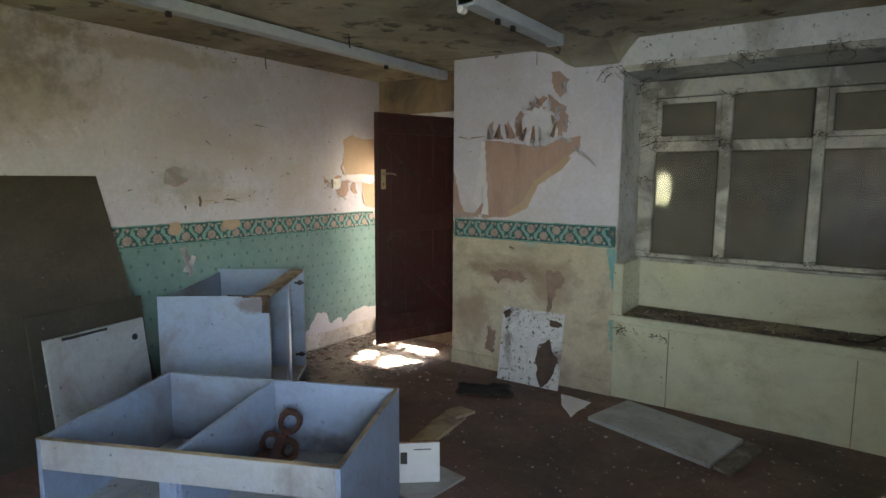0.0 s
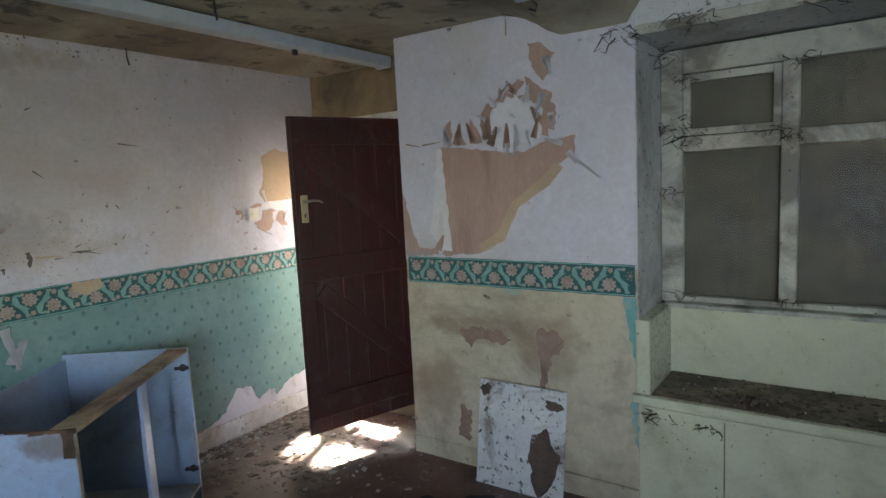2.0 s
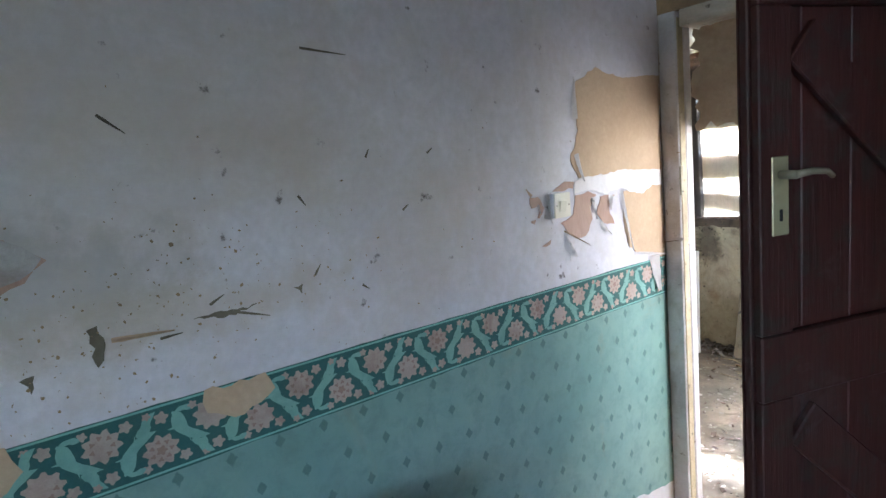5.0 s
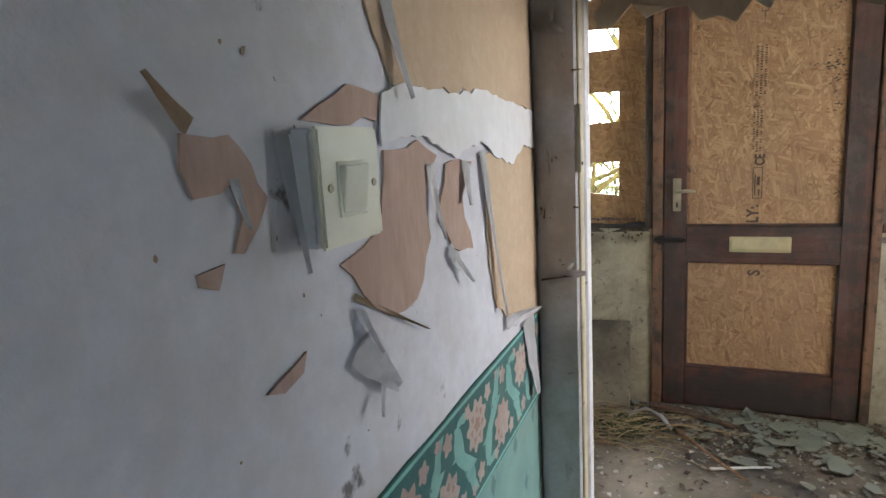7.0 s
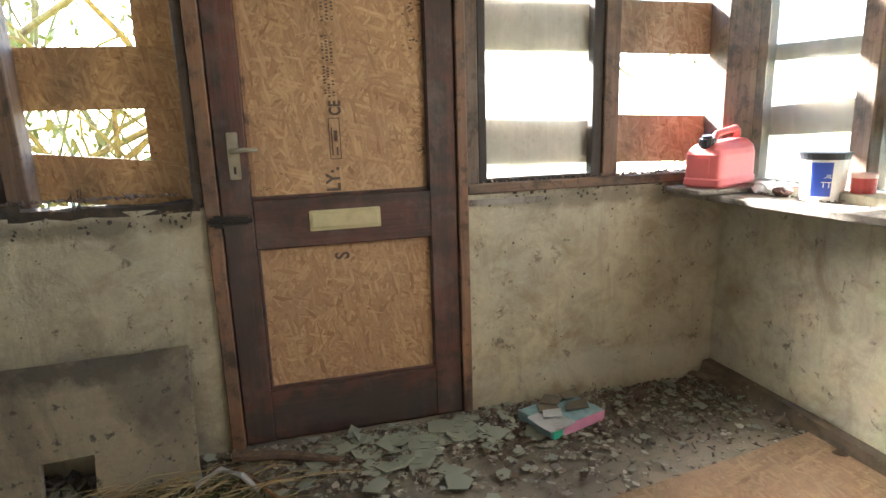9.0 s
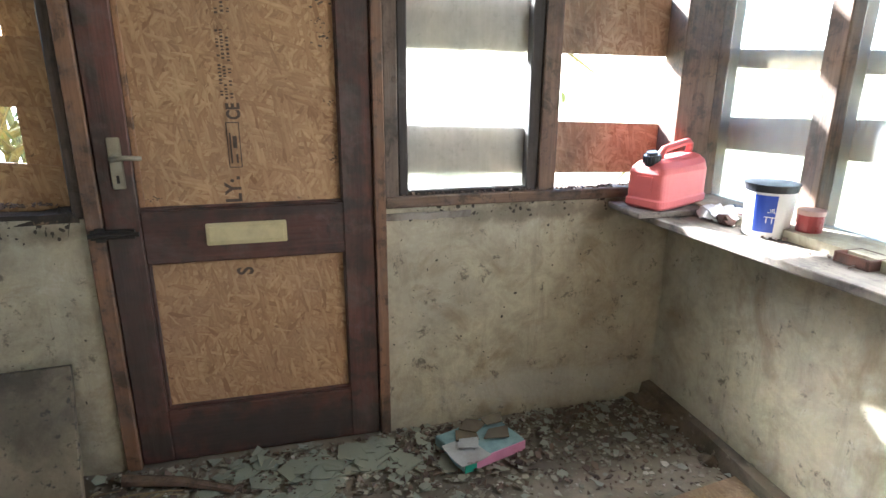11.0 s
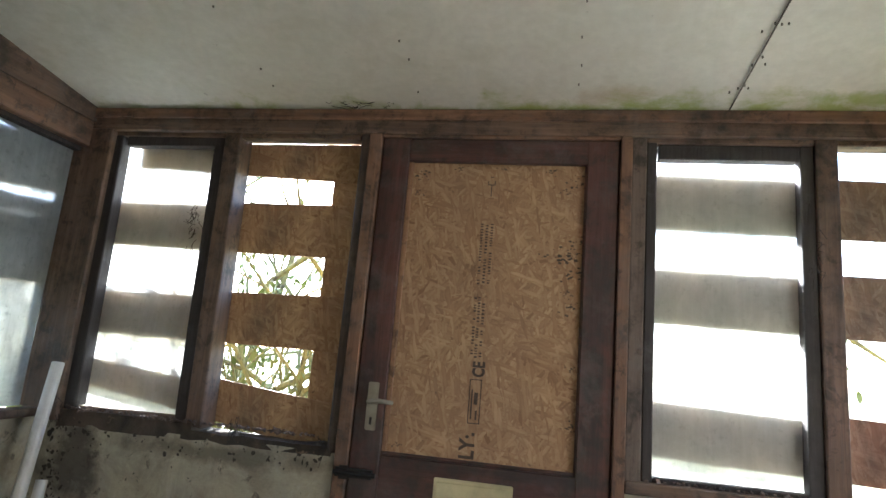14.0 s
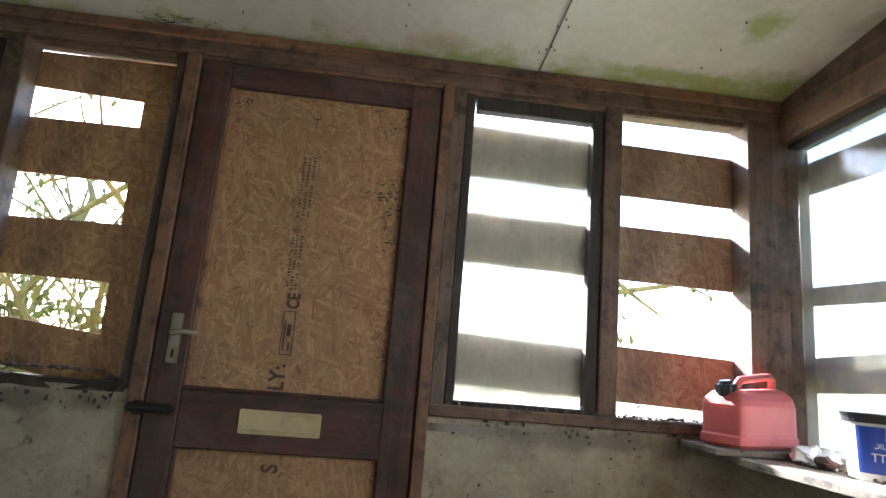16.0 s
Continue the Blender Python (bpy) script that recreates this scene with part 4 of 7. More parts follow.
# ---- room window ----
window_1 = thing("window_1", (3.55, 5.44, 0.85), "white painted wooden window, cobwebbed, boarded up outside", "window", kind="structure")
part("window_frame", soften(boxes((2.668, 2.78, 5.44, 5.50, 0.85, 2.17), (2.78, 4.42, 5.44, 5.50, 2.045, 2.17), (2.78, 4.42, 5.44, 5.50, 0.85, 0.885)), 0.004), window_paint, window_1)
for x0, x1 in ((3.224, 3.300), (3.785, 3.858), (4.34, 4.42)):
    part("mullion", soften(boxes((x0, x1, 5.435, 5.50, 0.885, 2.045)), 0.005), window_paint, window_1)
for x0, x1 in ((2.78, 3.224), (3.300, 3.785), (3.858, 4.34)):
    part("transom", soften(boxes((x0, x1, 5.438, 5.498, 1.650, 1.726)), 0.004), window_paint, window_1)
    g = part("pane", boxes((x0, x1, 5.474, 5.478, 0.885, 1.650)), grey_glass, window_1)
    g2 = part("pane", boxes((x0, x1, 5.474, 5.478, 1.726, 2.045)), grey_glass, window_1)
    g.visible_shadow = g2.visible_shadow = False
for x0, x1 in ((2.78, 3.224), (3.858, 4.34)):
    part("casement", soften(boxes((x0, x0 + 0.035, 5.448, 5.472, 1.73, 2.04), (x1 - 0.035, x1, 5.448, 5.472, 1.73, 2.04), (x0 + 0.035, x1 - 0.035, 5.448, 5.472, 2.0, 2.04), (x0 + 0.035, x1 - 0.035, 5.448, 5.472, 1.73, 1.765)), 0.002), window_paint, window_1)
structure("window_boarding", boxes((2.67, 4.45, 5.53, 5.56, 0.83, 2.18)), board_grey, "dull grey-brown boarding behind the window", "boarding")
structure("sill", rough_up(soften(boxes((2.70, 4.42, 5.37, 5.445, 0.832, 0.856)), 0.004), 0.002, 20), window_paint, "painted window sill under dark grime", "sill")
ledge_dust = worn("ledge_dust", (0.30, 0.24, 0.16), (0.38, 0.33, 0.23), (0.08, 0.06, 0.05), 4.0, 0.48, 0.7, 0.9, 0.7, (0.05, 0.04, 0.03), 0.6)
bm = soften(boxes((2.64, X_R, 4.965, 5.402, 0.432, 0.472)), 0.004)
structure("ledge", bm, cream_paint, "painted ledge under the window", "ledge")
structure("ledge_dirt", rough_up(boxes((2.73, X_R - 0.02, 4.99, 5.39, 0.470, 0.476)), 0.004, 14, 5), ledge_dust, "dust and crumbs on the ledge", "dirt")
structure("trim", soften(boxes((2.655, 2.725, 4.985, 5.40, 0.472, 0.845)), 0.005), cream_paint, "boxed timber post at the ledge end", "trim")
structure("trim", rough_up(soften(boxes((2.666, 4.9, 4.985, 5.0, 2.18, 2.225)), 0.003), 0.003, 20, 3), window_paint, "cobwebbed painted strip over the window", "trim")
structure("trim", soften(boxes((2.69, 4.9, 4.992, 5.0, 0.395, 0.412)), 0.003), cream_paint, "shadow strip under the ledge", "trim")
for x in (3.05, 4.12):
    structure("trim", boxes((x, x + 0.006, 4.996, 5.0, -0.14, 0.40)), ledge_dust, "dark joint between wall panels", "trim")
cobweb = plain("cobweb", (0.04, 0.035, 0.03), 0.95)
rnd = random.Random(3)
for x, y, z, n, s in ((2.72, 5.40, 1.80, 9, 0.10), (2.80, 5.43, 1.72, 8, 0.08), (3.20, 5.43, 1.74, 6, 0.06), (2.70, 5.2, 2.12, 8, 0.10), (2.60, 4.98, 2.20, 8, 0.09), (2.9, 4.98, 2.21, 7, 0.09), (3.4, 4.98, 2.22, 6, 0.10), (3.9, 4.98, 2.22, 7, 0.10), (3.85, 5.43, 1.75, 6, 0.06), (2.72, 5.42, 1.45, 5, 0.07), (3.26, 5.425, 1.70, 5, 0.06), (4.35, 5.425, 1.74, 6, 0.07), (2.79, 5.43, 0.90, 6, 0.06), (3.27, 5.425, 0.90, 5, 0.05), (3.82, 5.425, 0.90, 5, 0.05), (2.80, 5.43, 2.02, 6, 0.06), (3.3, 5.43, 2.04, 6, 0.08), (2.75, 4.985, 0.38, 7, 0.07), (3.0, 4.985, 0.36, 5, 0.05)):
    bm = bmesh.new()
    for k in range(n * 2):
        a = Vector((x, y, z)) + Vector((rnd.uniform(-s, s), rnd.uniform(-0.01, 0.01), rnd.uniform(-s, s) * 0.35))
        p = [a]
        for j in range(3):
            p.append(p[-1] + Vector((rnd.uniform(-s, s) * 0.5, rnd.uniform(-0.012, 0.004), rnd.uniform(-s, s * 0.3) * 0.4)))
        tube(bm, p, rnd.uniform(0.0015, 0.004), 4, 0.4)
    tagged(solid("cobweb", bm, cobweb), "clotted dark cobwebs hanging on the window woodwork", "cobweb", "cobwebs", kind="stuff")

bm = bmesh.new()
tube(bm, [(4.30, 5.40, 1.43), (4.312, 5.385, 1.15), (4.325, 5.35, 0.85), (4.33, 5.30, 0.635), (4.27, 5.20, 0.53), (4.19, 5.12, 0.492), (4.12, 5.08, 0.484), (4.02, 5.10, 0.484)], 0.005, 6)
tagged(solid("cable", bm, black_iron), "black cable hanging from the window onto the dusty ledge", "cable")

# ---- inner doorway ----
door_frame = thing("door_frame", (0.6, 5.47, 0.0), "chipped cream painted inner door frame", "door frame", kind="structure")
part("jamb", rough_up(soften(boxes((0.003, 0.080, 5.487, 5.524, -0.02, 2.07)), 0.004), 0.0025, 14, 4), jamb_lilac, door_frame, "lilac-white painted jamb, chipped and papered over")
part("lining", rough_up(soften(boxes((0.060, 0.084, 5.493, 5.530, -0.02, 2.045)), 0.002), 0.001, 14, 4), jamb_cream, door_frame, "yellowed cream inner edge of the jamb")
part("door_stop", rough_up(soften(boxes((0.003, 0.088, 5.530, 5.575, -0.02, 2.045)), 0.004), 0.002, 18, 4), jamb_lilac, door_frame, "lilac-white door stop with cracked paint")
keep = part("keep_plate", soften(boxes((0.079, 0.0865, 5.484, 5.500, 1.36, 1.475)), 0.001), steel, door_frame, "rusty steel keep plate")
part("screw", cyl(bmesh.new(), (0.0865, 5.492, 1.375), (0.0885, 5.492, 1.375), 0.003, n=8), black_iron, keep)
part("jamb", soften(boxes((1.062, 1.12, 5.415, 5.60, -0.02, 2.07)), 0.004), jamb_paint, door_frame)
part("head", soften(boxes((0.092, 1.062, 5.490, 5.60, 2.005, 2.07)), 0.004), jamb_paint, door_frame)
for i, (x, z, ln, a, w) in enumerate(((0.02, 1.17, 0.075, 12, 0.030), (0.045, 1.18, 0.035, 40, 0.020), (0.01, 1.62, 0.06, -30, 0.035), (0.03, 1.66, 0.05, -75, 0.03), (0.015, 1.84, 0.05, -60, 0.02), (0.05, 0.82, 0.04, -80, 0.012), (0.03, 1.41, 0.05, -85, 0.010))):
    part("paper_flap", flap("y", 5.4865, x, z, ln, w, a, 0.008, 300 + i), jamb_lilac if i % 2 == 0 else paper_white, door_frame, "torn scrap of paper on the jamb")
for i, (x, z, ln, a) in enumerate(((0.012, 1.168, 0.06, 10), (0.05, 1.196, 0.022, 3), (0.052, 1.176, 0.022, -4), (0.072, 1.53, 0.02, 0), (0.072, 1.30, 0.012, 0), (0.020, 1.28, 0.02, 80))):
    part("crack", flap("y", 5.4845, x, z, ln, 0.004, a, 0.001, 330 + i), header_board, door_frame, "dark crack in the paint")
structure("threshold", rough_up(soften(boxes((0.06, 1.11, 5.395, 5.43, FLOOR - 0.03, 0.004)), 0.006), 0.003, 12, 4), header_board, "worn timber threshold one step up", "threshold")

rag = torn_sheet("y", 5.585, 0.002, [(0.10, 2.004), (0.10, 1.61), (0.16, 1.645), (0.22, 1.625), (0.30, 1.605), (0.42, 1.615), (0.55, 1.60), (0.66, 1.64), (0.80, 1.61), (0.92, 1.66), (1.05, 1.63), (1.05, 2.004)], 0.022, 0.022, 71)
part("hanging_paper", rough_up(rag, 0.006, 9), plaster, door_frame, "ragged torn lining paper hanging from the head")
HINGE, FREE = Vector((1.045, 5.372, 0)), Vector((0.750, 4.556, 0))
leaf_len = (FREE - HINGE).length
turn = Matrix.Translation((HINGE.x, HINGE.y, 0.018)) @ Matrix.Rotation(math.atan2(FREE.y - HINGE.y, FREE.x - HINGE.x), 4, "Z")
# in the leaf's space x runs from the hinges to the lock, the room side is +y
door_1 = thing("door_1", None, "dark red-brown boarded inner door standing half open", "door", turn=turn)
n = 6
w = (leaf_len - 0.008) / n
for i in range(n):
    part("board", soften(boxes((0.004 + i * w, 0.004 + (i + 1) * w - 0.0004, 0.0, 0.022, 0.0, 1.968)), 0.003), dark_door, door_1, local=True)
# Unseen sheet, added so that no light comes through between the boards.
part("backing", boxes((0.004, leaf_len - 0.004, -0.004, 0.0, 0.0, 1.968)), dark_door, door_1, local=True)
for z0, z1 in ((1.80, 1.955), (0.97, 1.12), (0.10, 0.25)):
    part("ledge", soften(boxes((0.012, leaf_len - 0.012, 0.022, 0.044, z0, z1)), 0.004), dark_door, door_1, local=True)
for za, zb in ((1.12, 1.80), (0.25, 0.97)):
    bm = soften(boxes((-0.5, 0.5, 0.022, 0.042, -0.055, 0.055)), 0.004)
    L = math.hypot(0.70, zb - za)
    m = Matrix.Translation((0.42, 0, (za + zb) / 2)) @ Matrix.Rotation(-math.atan2(zb - za - 0.08, 0.70), 4, "Y") @ Matrix.Diagonal((L * 0.86, 1, 1, 1))
    bmesh.ops.transform(bm, matrix=m, verts=bm.verts[:])
    part("brace", bm, dark_door, door_1, local=True)
for x0, x1 in ((0.012, 0.09), (leaf_len - 0.10, leaf_len - 0.012)):
    part("stile", soften(boxes((x0, x1, 0.022, 0.043, 0.25, 0.97), (x0, x1, 0.022, 0.043, 1.12, 1.80)), 0.003), dark_door, door_1, local=True)
plate = part("lock_plate", soften(boxes((leaf_len - 0.085, leaf_len - 0.040, 0.043, 0.047, 1.335, 1.50)), 0.002), brass, door_1, "tarnished brass lock plate", local=True)
bm = cyl(bmesh.new(), (leaf_len - 0.062, 0.046, 1.462), (leaf_len - 0.062, 0.085, 1.462), 0.009)
tube(bm, [(leaf_len - 0.062, 0.085, 1.462), (leaf_len - 0.10, 0.088, 1.466), (leaf_len - 0.145, 0.084, 1.462), (leaf_len - 0.165, 0.08, 1.450)], 0.008, 8, 0.7)
part("lever_handle", bm, steel, plate, "curved lever handle", local=True, smooth=True)
part("keyhole", soften(boxes((leaf_len - 0.067, leaf_len - 0.058, 0.0465, 0.0485, 1.365, 1.39)), 0.001), black_iron, plate, local=True)
for z in (0.28, 1.70):
    part("hinge", cyl(bmesh.new(), (0.0, 0.024, z), (0.0, 0.024, z + 0.09), 0.007), black_iron, door_1, "rusty hinge", local=True)

# ---- light switch ----
cream_plastic = plain("cream_plastic", (0.66, 0.63, 0.52), 0.4, 0.0, 0.15)
SY0, SY1 = 4.794, 4.874
sw = thing("light_switch", (0.004, 4.834, 1.39), "cream plastic surface light switch among torn wallpaper", "light switch")
part("back_box", soften(boxes((0.004, 0.024, SY0, SY1, 1.352, 1.434)), 0.003, 2), jamb_lilac, sw, "lilac-painted side of the box")
plate = part("face_plate", soften(boxes((0.024, 0.030, SY0 - 0.001, SY1 + 0.001, 1.351, 1.435)), 0.002, 2), cream_plastic, sw)
part("rocker_frame", soften(boxes((0.030, 0.0315, SY0 + 0.019, SY1 - 0.023, 1.371, 1.411)), 0.001), cream_plastic, plate)
bm = boxes((0.0305, 0.037, SY0 + 0.022, SY1 - 0.026, 1.374, 1.408))
for v in bm.verts:
    if v.co.x > 0.034 and v.co.z < 1.39:
        v.co.x -= 0.005
part("rocker", soften(bm, 0.001), cream_plastic, plate)
for y in (SY0 + 0.010, SY1 - 0.010):
    part("screw", cyl(bmesh.new(), (0.030, y, 1.393), (0.0312, y, 1.393), 0.003, n=10), steel, plate)

# ---- ceiling battens ----
for x, y0, y1, lab in ((0.915, 2.2, 5.31, "long grey-blue metal lamp batten without a tube"), (2.32, 3.50, 4.62, "grey-blue fluorescent batten hanging under the ceiling")):
    lamp = thing("ceiling_batten", (x, (y0 + y1) / 2, 2.41), lab, "ceiling light", "ceiling battens")
    bm = boxes((x - 0.055, x + 0.055, y0, y1, 2.335, 2.40))
    for v in bm.verts:
        if v.co.z < 2.35:
            v.co.x = x + (v.co.x - x) * 0.82
    part("body", soften(bm, 0.004), lamp_metal, lamp)
    for y in (y0 + 0.004, y1 - 0.03):
        part("end_cap", soften(boxes((x - 0.058, x + 0.058, y - 0.004, y + 0.030, 2.328, 2.402)), 0.004), lamp_metal, lamp)
    for y in (y0 + 0.5, y1 - 0.8):
        part("tube_clip", soften(boxes((x - 0.012, x + 0.012, y, y + 0.03, 2.305, 2.337)), 0.003), black_iron, lamp)
    if x > 2:
        part("lamp_holder", cyl(bmesh.new(), (x - 0.02, y0 + 0.02, 2.31), (x - 0.02, y0 - 0.02, 2.31), 0.02), plain("white_plastic", (0.75, 0.76, 0.74), 0.4), lamp, "white tube holder")
        bm = bmesh.new()
        tube(bm, [(x, y1 - 0.01, 2.34), (x + 0.02, y1 + 0.03, 2.315), (x + 0.01, y1 + 0.04, 2.29), (x - 0.015, y1 + 0.02, 2.30)], 0.004, 6)
        part("wire_hook", bm, black_iron, lamp)
bm = bmesh.new()
for x, y, z in ((0.06, 4.03, 2.40), (1.15, 3.86, 2.41)):
    tube(bm, [(x, y, z + 0.02), (x + 0.004, y, z - 0.05), (x, y + 0.01, z - 0.085)], 0.005, 5)
tagged(solid("ceiling_hook", bm, black_iron), "rusty hooks hanging from the stained ceiling", "hook", kind="stuff")

# ---- fitted kitchen units, torn out ----
melamine = worn("melamine", (0.30, 0.38, 0.51), (0.26, 0.34, 0.46), (0.17, 0.155, 0.14), 2.4, 0.57, 0.80, 0.35, 0.15, (0.12, 0.10, 0.08), 0.69)
stain_or_light_at(melamine, (((0.5, 0.3, 0.0), (3, 3, 0.07), (0.13, 0.085, 0.055), 0.85), ((0.0, 0.05, 0.86), (0.12, 0.2, 0.06), (0.14, 0.09, 0.06), 0.7), ((0.75, 0.55, 0.42), (0.3, 0.3, 0.08), (0.12, 0.10, 0.08), 0.6)))
chip_edge = worn("chip_edge", (0.40, 0.30, 0.19), (0.46, 0.37, 0.25), (0.12, 0.07, 0.05), 5.0, 0.5, 0.7, 0.8, 0.6)
melamine_old = worn("melamine_old", (0.46, 0.48, 0.49), (0.39, 0.41, 0.42), (0.19, 0.15, 0.115), 3.0, 0.53, 0.76, 0.45, 0.2, (0.12, 0.09, 0.07), 0.68)


rot_edge = worn("rot_edge", (0.16, 0.085, 0.045), (0.10, 0.055, 0.032), (0.04, 0.025, 0.018), 8.0, 0.5, 0.7, 0.95, 0.9)


def board(bm_rows, width=0.002):
    return soften(boxes(*bm_rows), width)


turn = Matrix.Translation((1.262, 3.045, FLOOR)) @ Matrix.Rotation(radians(127.2), 4, "Z")
unit = thing("base_cabinet", None, "pale blue-white kitchen base unit, open and stripped", "cabinet", "torn-out kitchen units", turn=turn)
W1, D1, H1 = 1.05, 0.645, 0.905
part("end_panel", board([(0, 0.018, 0.0, D1, 0.0, H1)]), melamine, unit, local=True)
part("end_panel", board([(W1 - 0.018, W1, 0.0, D1, 0.0, H1)]), melamine, unit, local=True)
part("back_panel", board([(0.018, W1 - 0.018, D1 - 0.02, D1 - 0.012, 0.05, H1 - 0.02)]), melamine, unit, local=True)
part("bottom", board([(0.018, W1 - 0.018, 0.0, D1 - 0.02, 0.13, 0.148)]), melamine_old, unit, local=True)
part("front_rail", board([(0.018, W1 - 0.018, 0.0, 0.10, H1 - 0.018, H1)]), chip_edge, unit, "bare chipboard rail", local=True)
part("centre_post", board([(0.50, 0.56, 0.0, 0.018, 0.148, H1 - 0.018)]), melamine, unit, local=True)
part("plinth", board([(0.018, W1 - 0.018, 0.05, 0.066, 0.0, 0.13)]), melamine_old, unit, local=True)
part("top_edging", rough_up(board([(-0.002, 0.020, 0.0, 0.24, H1 - 0.010, H1 + 0.004)]), 0.008, 30, 4), rot_edge, unit, "rotten chipboard edge", local=True)
part("rot_patch", rough_up(board([(-0.004, 0.0, -0.001, 0.045, H1 - 0.10, H1 - 0.005)], 0.001), 0.007, 22, 5), rot_edge, unit, "brown swollen rot in the panel corner", local=True)
part("foot_strip", rough_up(board([(-0.003, 0.0, 0.0, D1, 0.0, 0.05)], 0.001), 0.002, 22, 3), chip_edge, unit, "bare brown strip along the foot", local=True)
part("edge_strip", board([(0.0, 0.018, -0.0015, 0.0, 0.0, H1 - 0.02)], 0.0005), chip_edge, unit, "bare chipboard edge", local=True)
for z in (0.24, 0.80):
    bm = cyl(bmesh.new(), (W1 - 0.0185, 0.03, z), (W1 - 0.024, 0.03, z), 0.02)
    box(bm, W1 - 0.034, W1 - 0.018, 0.0, 0.07, z - 0.008, z + 0.008)
    part("hinge", bm, black_iron, unit, "dark cabinet hinge", local=True)

turn = Matrix.Translation((1.750, 1.652, FLOOR)) @ Matrix.Rotation(radians(24.5), 4, "Z")
unit2 = thing("base_cabinet", None, "pale blue-white kitchen unit lying on its back, divided in two", "cabinet", "torn-out kitchen units", turn=turn)
W2, D2, H2 = 1.115, 0.725, 0.69
part("side_panel", board([(0, 0.018, 0.0, D2, 0.0, H2)]), melamine, unit2, local=True)
part("side_panel", board([(W2 - 0.018, W2, 0.0, D2, 0.0, H2)]), melamine, unit2, local=True)
part("top_panel", board([(0.018, W2 - 0.018, D2 - 0.018, D2, 0.0, H2)]), melamine, unit2, local=True)
part("back_panel", board([(0.018, W2 - 0.018, 0.10, D2 - 0.018, 0.365, 0.373)]), melamine_old, unit2, "dusty hardboard back", local=True)
part("divider", board([(0.525, 0.543, 0.018, D2 - 0.018, 0.373, H2)]), melamine, unit2, local=True)
part("front_rail", board([(0.018, W2 - 0.018, 0.0, 0.018, H2 - 0.11, H2)]), melamine_old, unit2, local=True)
part("leg_post", board([(0.47, 0.535, 0.002, 0.017, 0.0, H2 - 0.11)]), melamine, unit2, local=True)
part("edge_strip", board([(0.0, W2, -0.002, 0.0185, H2, H2 + 0.002), (W2 - 0.0185, W2, 0.0185, D2, H2, H2 + 0.002)], 0.0005), chip_edge, unit2, "bare chipboard edge", local=True)

rust = worn("rust", (0.13, 0.045, 0.025), (0.09, 0.035, 0.022), (0.03, 0.018, 0.014), 12.0, 0.5, 0.7, 0.85, 0.8)
bm = bmesh.new()


def ring(bm, c, r, w, m):
    a = bmesh.new()
    tube(a, [(c[0] + r * math.cos(q), 0, c[1] + r * math.sin(q)) for q in [2 * math.pi * k / 18 for k in range(19)]], w, 6)
    bmesh.ops.transform(a, matrix=m, verts=a.verts[:])
    t = bpy.data.meshes.new("ring")
    a.to_mesh(t)
    a.free()
    bm.from_mesh(t)


m = turn @ Matrix.Translation((0.625, 0.49, 0.385)) @ Matrix.Rotation(radians(-24), 4, "X") @ Matrix.Rotation(radians(12), 4, "Y")
ring(bm, (0.01, 0.205), 0.042, 0.014, m)
ring(bm, (-0.042, 0.10), 0.038, 0.014, m)
ring(bm, (0.044, 0.095), 0.036, 0.014, m)
a = boxes((-0.08, 0.08, -0.014, 0.014, 0.0, 0.055), (-0.02, 0.02, -0.014, 0.014, 0.05, 0.15))
bmesh.ops.transform(a, matrix=m, verts=a.verts[:])
t = bpy.data.meshes.new("web")
a.to_mesh(t)
a.free()
bm.from_mesh(t)
tagged(solid("hob_casting", rough_up(bm, 0.006, 30), rust), "rusty three-ringed cast iron hob part in the open unit", "scrap metal")

# ---- boards against the left wall ----
board_dark = worn("board_dark", (0.055, 0.044, 0.030), (0.075, 0.062, 0.044), (0.035, 0.03, 0.024), 2.5, 0.5, 0.75, 0.8, 0.4, (0.28, 0.26, 0.22), 0.70)


def leaning(name, p0, p1, h, depth, thick, material, label, category, cut=None):
    """A sheet whose foot runs from p0 to p1 on the floor and whose top leans back by depth."""
    p0, p1 = Vector(p0), Vector(p1)
    d = (p1 - p0)
    L = d.length
    t = Matrix.Translation(p0) @ Matrix.Rotation(math.atan2(d.y, d.x), 4, "Z") @ Matrix.Rotation(-math.atan2(depth, h), 4, "X")
    ln = math.hypot(h, depth)
    if cut is None:
        bm = boxes((0, L, 0, thick, 0, ln))
    else:
        bm = bmesh.new()
        shape = ((0, 0), (cut[0], 0), (cut[0], cut[2]), (cut[1], cut[2]), (cut[1], 0), (L, 0), (L, ln), (0, ln))
        face = bm.faces.new([bm.verts.new((x, 0, z)) for x, z in shape])
        ext = bmesh.ops.extrude_face_region(bm, geom=[face])
        bmesh.ops.translate(bm, verts=[g for g in ext["geom"] if isinstance(g, bmesh.types.BMVert)], vec=(0, thick, 0))
    soften(bm, 0.003)
    ob = solid(name, bm, material)
    ob.matrix_world = t
    return tagged(ob, label, category)


